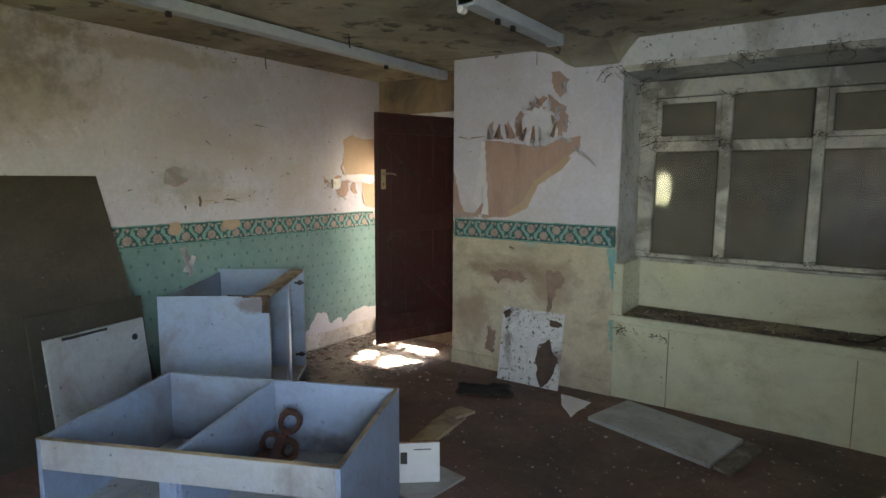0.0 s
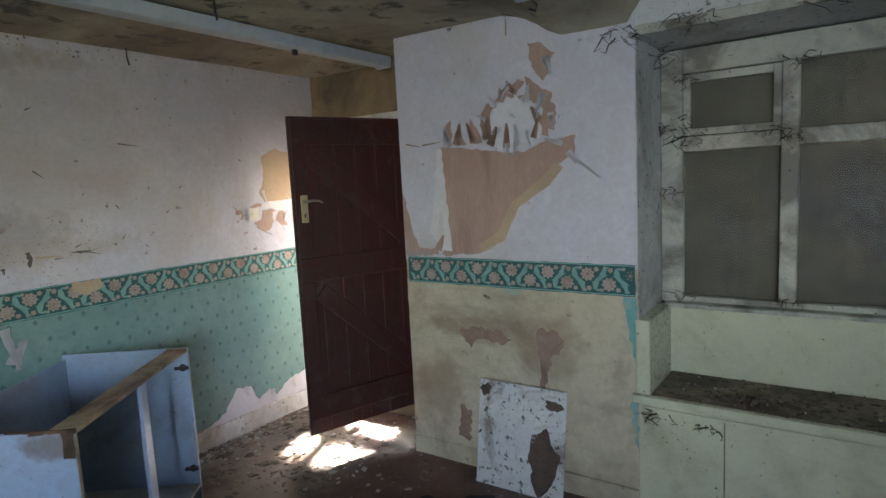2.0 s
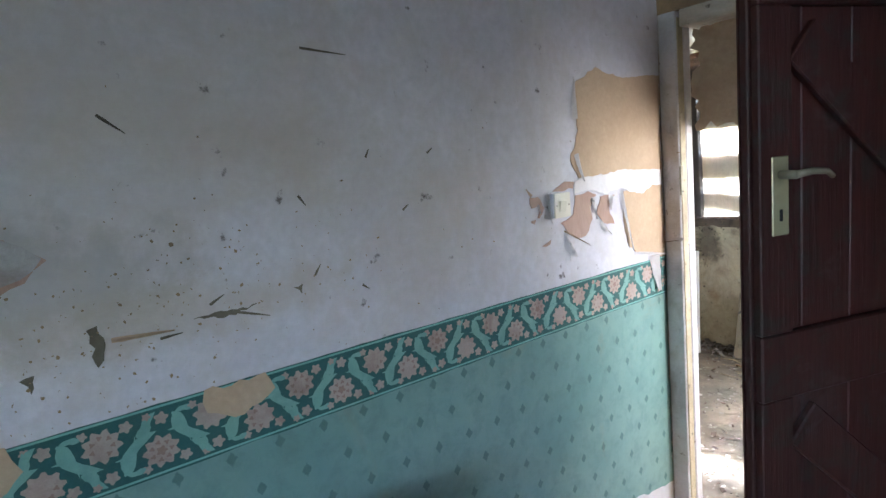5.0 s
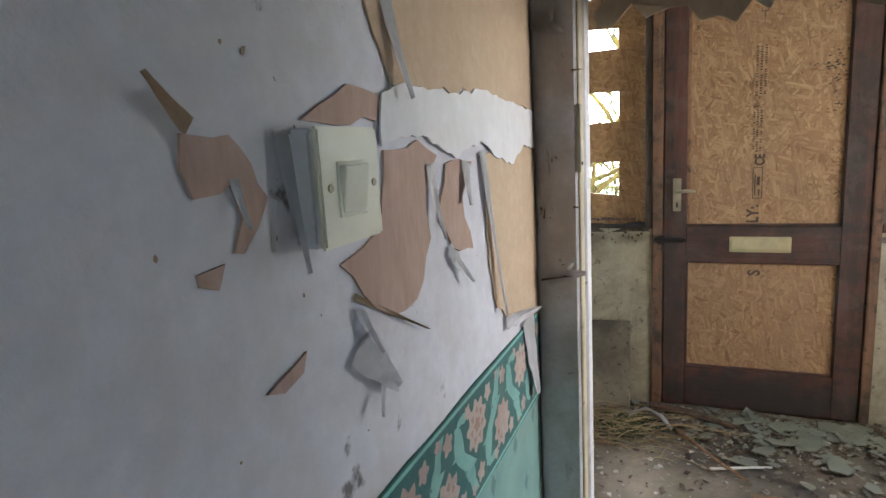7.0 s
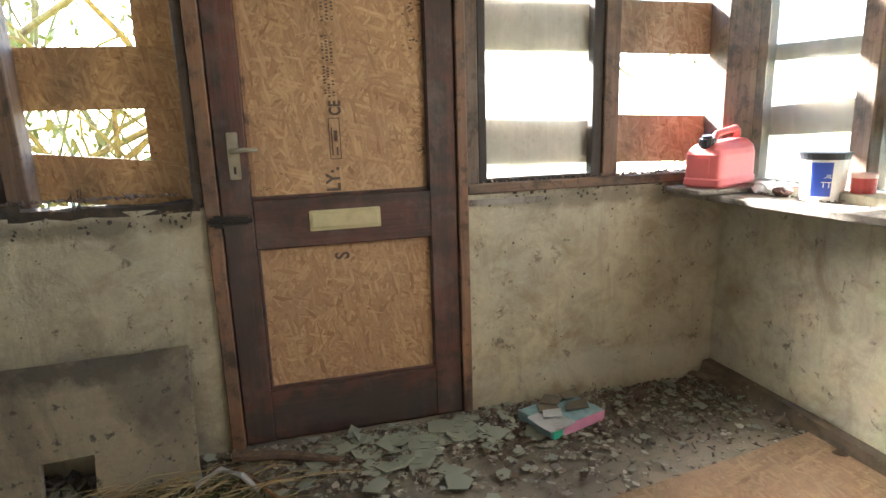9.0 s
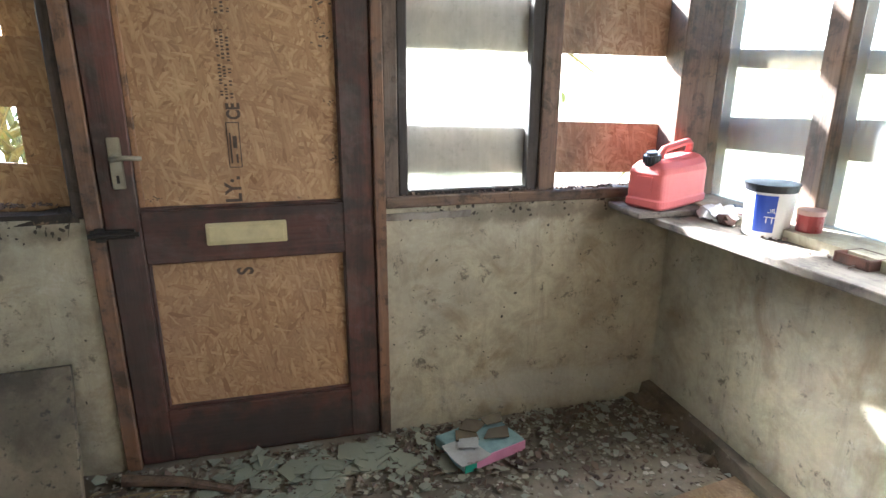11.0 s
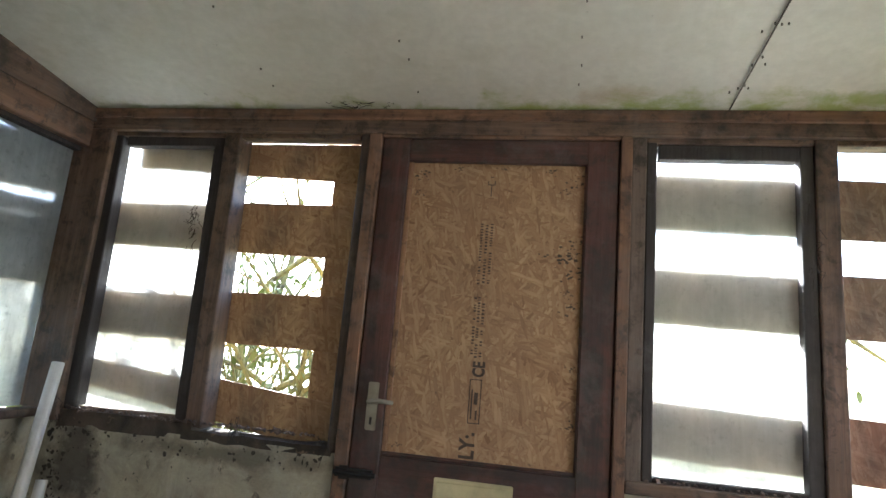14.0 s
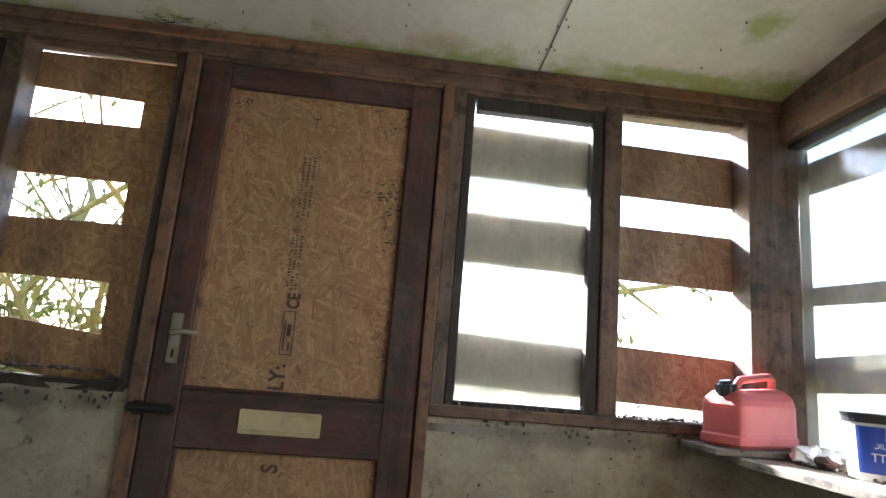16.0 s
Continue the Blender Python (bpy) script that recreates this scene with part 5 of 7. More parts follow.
tall = leaning("board", (0.42, 1.75, FLOOR), (0.30, 2.93, FLOOR), 1.60, 0.26, 0.02, board_dark, "tall dull brown board leaning on the papered wall", "board")
for v in tall.data.vertices:
    if v.co.x > 1.0:
        v.co.x -= 0.14 * v.co.z
leaf = leaning("cabinet_door", (0.62, 2.16, FLOOR), (0.518, 2.755, FLOOR), 0.72, 0.10, 0.018, melamine_old, "white cabinet door leaning on stacked boards", "cabinet door")
part("hinge_hole", cyl(bmesh.new(), (0.53, -0.001, 0.62), (0.53, 0.004, 0.62), 0.020, n=18), black_iron, leaf, "dark round hinge hole", local=True)
part("torn_edge", rough_up(boxes((0.10, 0.36, -0.002, 0.001, 0.700, 0.716)), 0.004, 25, 4), black_iron, leaf, "dark torn edging", local=True)
part("foot_stain", rough_up(boxes((0.0, 0.60, -0.0015, 0.0, 0.02, 0.14)), 0.001, 9, 3), rot_edge, leaf, "brown swollen foot of the door", local=True)
leaning("board", (0.52, 2.12, FLOOR), (0.42, 2.80, FLOOR), 0.84, 0.10, 0.016, board_dark, "short dirty chipboard offcut leaning behind a white door", "board")

# ---- panel at the pier, boards and scraps on the floor ----
spotty = worn("spotty", (0.70, 0.70, 0.68), (0.60, 0.60, 0.60), (0.18, 0.13, 0.10), 4.0, 0.56, 0.68, 0.5, 0.2, (0.05, 0.035, 0.03), 0.60, spot_scale=30.0)
panel = leaning("panel", (1.785, 4.845, FLOOR), (2.305, 4.855, FLOOR), 0.575, 0.10, 0.015, spotty, "white stained panel with burnt spots leaning on the wall", "panel")
char = worn("char", (0.075, 0.045, 0.032), (0.13, 0.08, 0.058), (0.03, 0.02, 0.016), 12.0)


def blot(parent, cx, cz, rx, rz, seed, material, name="burn_mark"):
    rnd = random.Random(seed)
    bm = bmesh.new()
    ks = [2 * math.pi * k / 28 for k in range(28)]
    ph = [rnd.uniform(0, 6) for _ in range(3)]
    bm.faces.new([bm.verts.new((cx + rx * math.cos(a) * (1 + 0.18 * math.sin(3 * a + ph[0]) + 0.12 * math.sin(7 * a + ph[1])), -0.0015, cz + rz * math.sin(a) * (1 + 0.2 * math.sin(2 * a + ph[2]) + 0.12 * math.sin(6 * a)))) for a in ks])
    ext = bmesh.ops.extrude_face_region(bm, geom=bm.faces[:])
    bmesh.ops.translate(bm, verts=[g for g in ext["geom"] if isinstance(g, bmesh.types.BMVert)], vec=(0, 0.002, 0))
    return part(name, bm, material, parent, "burnt brown mark", local=True)


blot(panel, 0.40, 0.19, 0.085, 0.15, 1, char)
blot(panel, 0.04, 0.53, 0.032, 0.035, 2, char)
blot(panel, 0.45, 0.50, 0.05, 0.03, 3, char)
blot(panel, 0.30, 0.33, 0.055, 0.055, 4, paper_white, "worn_ring")


def slab(name, corners, z0, z1, material, label, category, amount=0.0, seed=0):
    bm = bmesh.new()
    f = bm.faces.new([bm.verts.new((x, y, z0)) for x, y in corners])
    ext = bmesh.ops.extrude_face_region(bm, geom=[f])
    bmesh.ops.translate(bm, verts=[g for g in ext["geom"] if isinstance(g, bmesh.types.BMVert)], vec=(0, 0, z1 - z0))
    soften(bm, min(0.003, (z1 - z0) / 4))
    if amount:
        rough_up(bm, amount, 12, 2)
    return tagged(solid(name, bm, material), label, category)


melamine_rot = worn("melamine_rot", (0.33, 0.32, 0.30), (0.22, 0.19, 0.16), (0.09, 0.065, 0.05), 6.0, 0.48, 0.66, 0.7, 0.6, (0.05, 0.04, 0.03), 0.62)
slab("fallen_board", [(2.69, 4.47), (2.815, 4.915), (3.59, 4.695), (3.485, 4.235)], FLOOR + 0.004, FLOOR + 0.032, melamine_old, "white chipboard shelf lying on the floor", "board")
slab("fallen_board", [(3.50, 4.24), (3.605, 4.69), (3.71, 4.66), (3.60, 4.20)], FLOOR + 0.004, FLOOR + 0.024, melamine_rot, "grimy board offcut beside the white shelf", "board", 0.004)
cloth = worn("cloth", (0.022, 0.02, 0.022), (0.035, 0.03, 0.032), (0.012, 0.011, 0.012), 8.0)
bm = bmesh.new()
bmesh.ops.create_grid(bm, x_segments=16, y_segments=12, size=1, matrix=Matrix.Translation((1.86, 4.52, FLOOR + 0.03)) @ Matrix.Rotation(0.5, 4, "Z") @ Matrix.Diagonal((0.20, 0.11, 1, 1)))
for v in bm.verts:
    v.co += Vector((0.03 * noise.noise(v.co * 9), 0.03 * noise.noise(v.co * 8 + Vector((5, 0, 0))), 0.035 * abs(noise.noise(v.co * 11)) - 0.012))
bmesh.ops.solidify(bm, geom=bm.faces[:], thickness=0.006)
tagged(solid("cloth", bm, cloth, smooth=True), "crumpled black cloth lying on the floor", "cloth")
slab("paper_scrap", [(2.36, 4.80), (2.60, 4.77), (2.58, 4.45), (2.44, 4.62)], FLOOR + 0.006, FLOOR + 0.010, paper_white, "torn white sheet lying on the floor", "paper", 0.008)
slab("timber_piece", [(1.96, 3.42), (2.09, 3.47), (2.02, 4.02), (1.86, 4.05)], FLOOR + 0.004, FLOOR + 0.03, chip_edge, "rotten plank lying on the floor", "timber", 0.010)
slab("timber_piece", [(1.88, 3.98), (2.0, 3.93), (2.06, 4.08), (1.93, 4.10)], FLOOR + 0.03, FLOOR + 0.05, chip_edge, "broken plank end on another plank", "timber", 0.008)
slab("fallen_board", [(2.10, 3.02), (2.40, 3.02), (2.44, 3.36), (2.15, 3.40)], FLOOR + 0.004, FLOOR + 0.016, melamine_old, "white offcut under a small framed picture", "board")
pic = leaning("picture", (2.165, 3.07, FLOOR + 0.018), (2.36, 3.235, FLOOR + 0.018), 0.21, 0.03, 0.014, plain("picture_white", (0.78, 0.77, 0.72), 0.5, 0.0, 0.12), "small white picture card standing on the floor", "picture")
part("frame_edge", soften(boxes((-0.004, 0.006, -0.001, 0.015, 0.0, 0.214), (0.006, 0.255, -0.001, 0.015, 0.206, 0.214)), 0.001), light_wood["z"], pic, "wooden edge", local=True)
part("print", boxes((0.05, 0.085, -0.0015, -0.0005, 0.10, 0.16), (0.12, 0.21, -0.0015, -0.0005, 0.17, 0.175)), board_dark, pic, "small dark print", local=True)

# litter: flakes of plaster and paper over the floor, thick by the door
litter_light = leafy("litter_light", (0.22, 0.19, 0.16), (0.58, 0.55, 0.50))
litter_dark = leafy("litter_dark", (0.05, 0.035, 0.03), (0.16, 0.11, 0.08))


def scatter(name, n, spot, z, size, material, label, category, seed, flat=0.35, tilt=0.25):
    rnd = random.Random(seed)
    bm = bmesh.new()
    for k in range(n):
        x, y = spot(rnd)
        s = rnd.uniform(*size) * (0.5 + rnd.random())
        a0, c = rnd.uniform(0, 6.28), Vector((x, y, z + rnd.uniform(0.001, 0.008)))
        e = Euler((rnd.uniform(-tilt, tilt), rnd.uniform(-tilt, tilt), a0)).to_matrix()
        m = rnd.choice((3, 4, 4, 5))
        ring_ = [Vector((s * rnd.uniform(0.5, 1.1) * math.cos(6.283 * j / m), s * rnd.uniform(0.35, 0.9) * math.sin(6.283 * j / m), 0)) for j in range(m)]
        lo = [bm.verts.new(c + e @ p) for p in ring_]
        hi = [bm.verts.new(c + e @ p * 0.94 + Vector((0, 0, 0.002 + s * flat * 0.12))) for p in ring_]
        bm.faces.new(hi)
        bm.faces.new(lo[::-1])
        for j in range(m):
            bm.faces.new((lo[j], lo[(j + 1) % m], hi[(j + 1) % m], hi[j]))
    return tagged(solid(name, bm, material), label, category, kind="stuff")


by_door = lambda r: (max(0.04, min(1.5, r.gauss(0.6, 0.35))), min(5.38, r.gauss(4.75, 0.4)))
by_wall = lambda r: (0.02 + abs(r.gauss(0, 0.10)), r.uniform(3.9, 5.38))
anywhere = lambda r: (r.uniform(0.1, 4.8), r.uniform(2.2, 4.95))
scatter("floor_litter", 190, by_door, FLOOR, (0.006, 0.028), litter_light, "plaster flakes and paper scraps by the door", "litter", 1)
scatter("floor_litter", 260, by_wall, FLOOR, (0.006, 0.03), litter_light, "fallen plaster along the skirting", "litter", 2)
scatter("floor_litter", 700, anywhere, FLOOR, (0.003, 0.012), litter_light, "scattered crumbs on the floor", "litter", 3)
scatter("floor_litter", 700, anywhere, FLOOR, (0.004, 0.02), litter_dark, "dark dirt crumbs on the floor", "litter", 4)
scatter("floor_litter", 260, by_door, FLOOR, (0.006, 0.04), litter_dark, "dark rubble by the door", "litter", 5)
scatter("ledge_rubble", 120, lambda r: (r.gauss(3.15, 0.10), r.gauss(5.10, 0.04)), 0.474, (0.006, 0.018), litter_dark, "black rubble on the window ledge", "dirt", 6, 2.0, 0.8)
scatter("ledge_rubble", 260, lambda r: (r.uniform(2.75, 4.7), r.uniform(5.0, 5.38)), 0.474, (0.003, 0.012), litter_dark, "dark crumbs on the window ledge", "dirt", 7, 1.5, 0.8)
scatter("ledge_rubble", 70, lambda r: (r.uniform(2.75, 4.7), r.uniform(5.0, 5.38)), 0.474, (0.004, 0.014), litter_light, "plaster crumbs on the window ledge", "dirt", 8, 1.0, 0.6)


# small dark specks of mould, flies and chipped paper on the walls
def specks(plane, off, n, spot, size, seed, label, material=None):
    rnd = random.Random(seed)
    bm = bmesh.new()
    for k in range(n):
        u, v = spot(rnd)
        r, a0, e = rnd.uniform(*size) * (0.4 + rnd.random()), rnd.uniform(0, 3.14), rnd.uniform(0.3, 1.0)
        m = rnd.choice((5, 6, 7))
        pts = []
        for j in range(m):
            a, q = 6.283 * j / m, r * rnd.uniform(0.6, 1.25)
            x, y = q * math.cos(a), q * e * math.sin(a)
            pts.append((u + x * math.cos(a0) - y * math.sin(a0), v + x * math.sin(a0) + y * math.cos(a0)))
        h = rnd.uniform(0.0, 0.0006)
        top = [bm.verts.new(place(plane, off + (h if plane == "x" else -h), *p)) for p in pts]
        bm.faces.new(top)
    return tagged(solid("mould_specks", bm, material or header_board), label, "mould", kind="stuff")


specks("x", 0.0042, 330, lambda r: (r.gauss(3.50, 0.30), max(1.125, r.gauss(1.30, 0.10))), (0.0015, 0.0042), 1, "dark specks and chips clustered on the lilac wall")
specks("x", 0.0042, 130, lambda r: (r.uniform(2.2, 5.3), 1.13 + abs(r.gauss(0, 0.45))), (0.001, 0.003), 2, "scattered dark specks on the lilac wall")
specks("x", 0.0042, 160, lambda r: (r.uniform(1.5, 5.35), 2.40 - abs(r.gauss(0, 0.05))), (0.002, 0.008), 3, "black mould along the top of the wall")
specks("x", 0.0042, 30, lambda r: (r.gauss(4.80, 0.10), r.uniform(1.2, 2.35)), (0.001, 0.003), 4, "dark specks along a seam of the wallpaper")
specks("y", Y_P - 0.0042, 120, lambda r: (r.uniform(1.3, 2.62), r.uniform(-0.02, 0.93)), (0.001, 0.004), 5, "dark specks on the cream lower wall")
specks("y", Y_P - 0.0012, 130, lambda r: (min(4.3, 2.68 + abs(r.gauss(0, 0.5))), 0.39 - abs(r.gauss(0, 0.13))), (0.001, 0.0045), 6, "dirt specks on the cream panels")
specks("y", 5.3985, 90, lambda r: (r.uniform(2.75, 4.4), r.uniform(0.5, 0.82)), (0.001, 0.003), 7, "dirt specks on the cream wall under the window")


# ---- porch joinery: front ----
def post(name, parent, x0, x1, y0, y1, z0, z1, material, label="", amount=0.0015):
    return part(name, rough_up(soften(boxes((x0, x1, y0, y1, z0, z1)), 0.004), amount, 9, 2), material, parent, label)


def lean_post(name, parent, x0, x1, y0, y1, z0, z1, lean, material, label="", amount=0.0015):
    """A post whose head stands off its foot by lean, along x."""
    bm = boxes((x0, x1, y0, y1, z0, z1))
    for v in bm.verts:
        v.co.x += lean * (v.co.z - z0) / (z1 - z0)
    return part(name, rough_up(soften(bm, 0.004), amount, 9, 2), material, parent, label)


black_stain = wood("black_stain", (0.050, 0.041, 0.036), (0.026, 0.022, 0.020), "z", 0.7)
dark_frame = wood("dark_frame", (0.095, 0.066, 0.050), (0.045, 0.034, 0.028), "z", 0.7, dirt_lo=0.48)
grey_wood = wood("grey_wood", (0.20, 0.15, 0.115), (0.12, 0.09, 0.07), "z", 0.8, dirt_lo=0.5)
rotten = worn("rotten", (0.13, 0.098, 0.070), (0.075, 0.058, 0.045), (0.03, 0.025, 0.02), 7.0, 0.48, 0.66, 0.95, 0.9, (0.30, 0.20, 0.12), 0.68, spot_scale=14.0)
front = thing("window_2", (-0.48, 7.65, 0.94), "brown timber porch window beside the door, half boarded", "window", kind="structure")
post("corner_post", front, -1.20, -1.035, 7.58, 7.70, 0.94, 2.13, frame_wood["z"])
lean_post("mullion", front, -0.508, -0.440, 7.60, 7.70, 0.97, 2.13, -0.022, frame_wood["z"])
lean_post("casement_stile", front, -0.562, -0.510, 7.615, 7.675, 0.985, 2.13, -0.022, black_stain, "black-stained casement stile")
post("jamb", front, 0.054, 0.0895, 7.600, 7.70, 0.94, 2.13, dark_frame, "dark grimy window jamb")
part("sill", rough_up(boxes((-1.035, -0.470, 7.598, 7.72, 0.925, 0.982), (-0.470, 0.070, 7.598, 7.72, 0.925, 0.956)), 0.012, 13, 7), rotten, front, "rotten dark sill")
lean_post("inner_bead", front, -1.037, -0.982, 7.605, 7.66, 0.985, 2.11, -0.02, black_stain, "black-stained casement stile")
post("casement_rail", front, -0.99, -0.53, 7.615, 7.66, 2.068, 2.11, black_stain)
post("casement_rail", front, -0.99, -0.53, 7.618, 7.66, 0.975, 1.000, frame_wood["x"])
pane = part("pane", boxes((-1.035, -0.53, 7.667, 7.671, 0.985, 2.13)), porch_glass, front, "clouded dirty glass")
pane.visible_shadow = False
front2 = thing("window_3", (1.7, 7.65, 0.94), "brown timber porch window over a dwarf wall, boarded with slats", "window", kind="structure")
post("jamb", front2, 1.062, 1.112, 7.600, 7.70, 0.94, 2.13, grey_wood, "weathered grey window jamb")
lean_post("casement_stile", front2, 1.113, 1.147, 7.606, 7.665, 0.962, 2.112, 0.0, black_stain, "black-stained casement stile")
post("casement_rail", front2, 1.147, 1.612, 7.612, 7.662, 0.962, 0.980, black_stain, "black-stained bottom rail", 0.004)
post("mullion", front2, 1.655, 1.722, 7.60, 7.70, 0.96, 2.13, frame_wood["z"])
post("casement_stile", front2, 1.610, 1.655, 7.615, 7.665, 0.962, 2.112, black_stain, "black casement stile")
post("casement_rail", front2, 1.155, 1.610, 7.612, 7.66, 2.052, 2.105, black_stain)
post("corner_post", front2, 2.218, 2.375, 7.58, 7.70, 0.88, 2.13, frame_wood["z"])
post("sill", front2, 1.063, 2.218, 7.585, 7.72, 0.925, 0.965, frame_wood["x"], "rotten dark sill", 0.005)
part("chipped_strip", rough_up(boxes((1.06, 1.38, 7.592, 7.602, 0.878, 0.902)), 0.006, 16, 5), melamine_rot, front2, "flaking pale strip of old render")
pane = part("pane", boxes((1.15, 1.655, 7.664, 7.668, 0.965, 2.13)), porch_glass, front2, "clouded dirty glass")
pane.visible_shadow = False
for w_, a_, b_ in ((front, -1.035, -0.53), (front, -0.462, 0.048), (front2, 1.113, 1.655), (front2, 1.722, 2.218)):
    post("head_rail", w_, a_, b_, 7.605, 7.64, 2.106, 2.13, frame_wood["x"])
beam_ = structure("head_beam", rough_up(soften(boxes((-1.25, 2.45, 7.585, 7.72, 2.125, 2.225)), 0.004), 0.003, 5, 3), frame_wood["x"], "dark stained timber head beam", "beam")
structure("trim", rough_up(soften(boxes((-1.2, 2.42, 7.572, 7.586, 2.175, 2.218)), 0.003), 0.002, 5, 3), jamb_wood["x"], "lighter batten along the beam", "trim")

# ---- front door ----
front_frame = thing("outer_door_frame", (0.59, 7.65, 0.0), "weathered timber front door frame", "door frame", kind="structure")
post("jamb", front_frame, 0.090, 0.140, 7.585, 7.70, -0.01, 2.125, jamb_wood["z"])
post("jamb", front_frame, 1.022, 1.062, 7.585, 7.70, -0.01, 2.125, jamb_wood["z"])
# Stops and threshold added behind the leaf to close gaps that leak light.
for r in ((0.132, 0.20, 7.646, 7.70, -0.02, 2.12), (0.98, 1.025, 7.646, 7.70, -0.02, 2.12)):
    part("door_stop", boxes(r), jamb_wood["z"], front_frame)
part("threshold", boxes((0.155, 1.025, 7.62, 7.75, -0.04, 0.012)), jamb_wood["x"], front_frame)
post("head", front_frame, 0.140, 1.022, 7.590, 7.70, 2.112, 2.125, jamb_wood["x"])
door_2 = thing("door_2", (0.59, 7.62, 0.0), "brown timber front door patched with two strand boards", "door")
for x0, x1 in ((0.144, 0.250), (0.908, 1.019)):
    post("stile", door_2, x0, x1, 7.598, 7.642, 0.004, 2.110, door_wood["z"])
for z0, z1, lab in ((0.004, 0.212, ""), (0.768, 0.952, ""), (2.020, 2.110, "")):
    post("rail", door_2, 0.250, 0.915, 7.600, 7.640, z0, z1, door_wood["x"], lab)
upper = part("panel", boxes((0.248, 0.917, 7.622, 7.634, 0.950, 2.022)), osb_front, door_2, "unpainted strand board panel")
lower = part("panel", boxes((0.248, 0.917, 7.622, 7.634, 0.210, 0.770)), osb_front, door_2, "unpainted strand board panel")
part("glazing_bead", soften(boxes((0.250, 0.268, 7.609, 7.622, 0.964, 2.02)), 0.003), light_wood["z"], door_2, "bare wooden bead")
for x0, x1, z0, z1 in ((0.250, 0.915, 0.952, 0.964), (0.903, 0.915, 0.964, 2.02), (0.250, 0.915, 0.212, 0.226), (0.250, 0.262, 0.226, 0.768), (0.903, 0.915, 0.226, 0.768)):
    part("glazing_bead", soften(boxes((x0, x1, 7.609, 7.622, z0, z1)), 0.003), door_wood["x"], door_2)
plate2 = part("letter_plate", soften(boxes((0.447, 0.712, 7.592, 7.600, 0.826, 0.903)), 0.003, 2), brass, door_2, "brass letter plate")
part("flap", soften(boxes((0.457, 0.702, 7.588, 7.592, 0.838, 0.891)), 0.002), brass, plate2)
handle2 = part("handle_plate", soften(boxes((0.186, 0.226, 7.592, 7.598, 1.030, 1.195)), 0.003, 2), steel, door_2, "worn steel handle plate")
bm = cyl(bmesh.new(), (0.205, 7.594, 1.13), (0.205, 7.555, 1.13), 0.010)
tube(bm, [(0.205, 7.556, 1.13), (0.245, 7.552, 1.135), (0.29, 7.552, 1.132)], 0.009, 8, 0.8)
part("lever", bm, steel, handle2, smooth=True)
part("keyhole", boxes((0.202, 0.210, 7.590, 7.593, 1.05, 1.075)), black_iron, handle2)
bm = boxes((0.105, 0.235, 7.570, 7.584, 0.872, 0.902), (0.12, 0.15, 7.568, 7.575, 0.865, 0.91))
cyl(bm, (0.10, 7.566, 0.887), (0.25, 7.566, 0.887), 0.008)
part("bolt", bm, black_iron, door_2, "black iron slide bolt")
ink = plain("ink", (0.085, 0.06, 0.045), 0.8, 0.0, 0.7, 60.0)


def letters(text, size, x, z, parent, squeeze=1.0, bold=0.0):
    """Stencilled letters that read upwards on the strand board."""
    cu = bpy.data.curves.new("lettering", "FONT")
    cu.body, cu.size, cu.extrude, cu.offset = text, size, 0.0006, bold
    tmp = new("lettering", cu)
    me = bpy.data.meshes.new_from_object(tmp)
    bpy.data.objects.remove(tmp)
    me.transform(Matrix.Translation((x, 7.6212, z)) @ Matrix.Rotation(radians(-90), 4, "Y") @ Matrix.Rotation(radians(90), 4, "X") @ Matrix.Diagonal((squeeze, 1, 1, 1)))
    me.transform(Matrix.Translation(-Vector((0.59, 7.62, 0.0))))
    me.materials.append(ink)
    ob = new("lettering", me)
    ob.parent = parent
    return ob


letters("CE", 0.058, 0.588, 1.243, upper, 0.75, 0.0022)
letters("LY\u00b7", 0.072, 0.570, 0.966, upper, 0.85, 0.0022)
letters("S", 0.075, 0.585, 0.705, lower, 0.8, 0.0022)
rnd = random.Random(12)
bm = boxes((0.541, 0.544, 7.6203, 7.6222, 1.085, 1.235), (0.580, 0.583, 7.6203, 7.6222, 1.085, 1.235), (0.544, 0.580, 7.6203, 7.6222, 1.085, 1.088), (0.544, 0.580, 7.6203, 7.6222, 1.232, 1.235),
    (0.549, 0.554, 7.6203, 7.6222, 1.10, 1.20), (0.559, 0.572, 7.6203, 7.6222, 1.15, 1.19), (0.566, 0.572, 7.6203, 7.6222, 1.10, 1.13), (0.560, 0.570, 7.6203, 7.6222, 1.045, 1.055))
for z0, z1, xs in ((1.305, 1.53, (0.535, 0.549, 0.565)), (1.56, 1.80, (0.540, 0.558, 0.576))):
    for x in xs:
        z = z0 + rnd.uniform(0, 0.03)
        while z < z1 - 0.01:
            ln = rnd.uniform(0.006, 0.012)
            box(bm, x, x + 0.009, 7.6203, 7.6222, z, z + ln * 0.55)
            z += ln + (0.018 if rnd.random() < 0.12 else 0.0015)
box(bm, 0.567, 0.570, 7.6203, 7.6222, 1.895, 1.94)
for s in (-1, 1):
    box(bm, 0.5685 + s * 0.012 - 0.0015, 0.5685 + s * 0.012 + 0.0015, 7.6203, 7.6222, 1.94, 1.955)
box(bm, 0.556, 0.581, 7.6203, 7.6222, 1.939, 1.942)
box(bm, 0.563, 0.574, 7.6203, 7.6222, 1.968, 1.971)
part("stencil_marks", bm, ink, upper, "unreadable stencilled marks")
bm = bmesh.new()
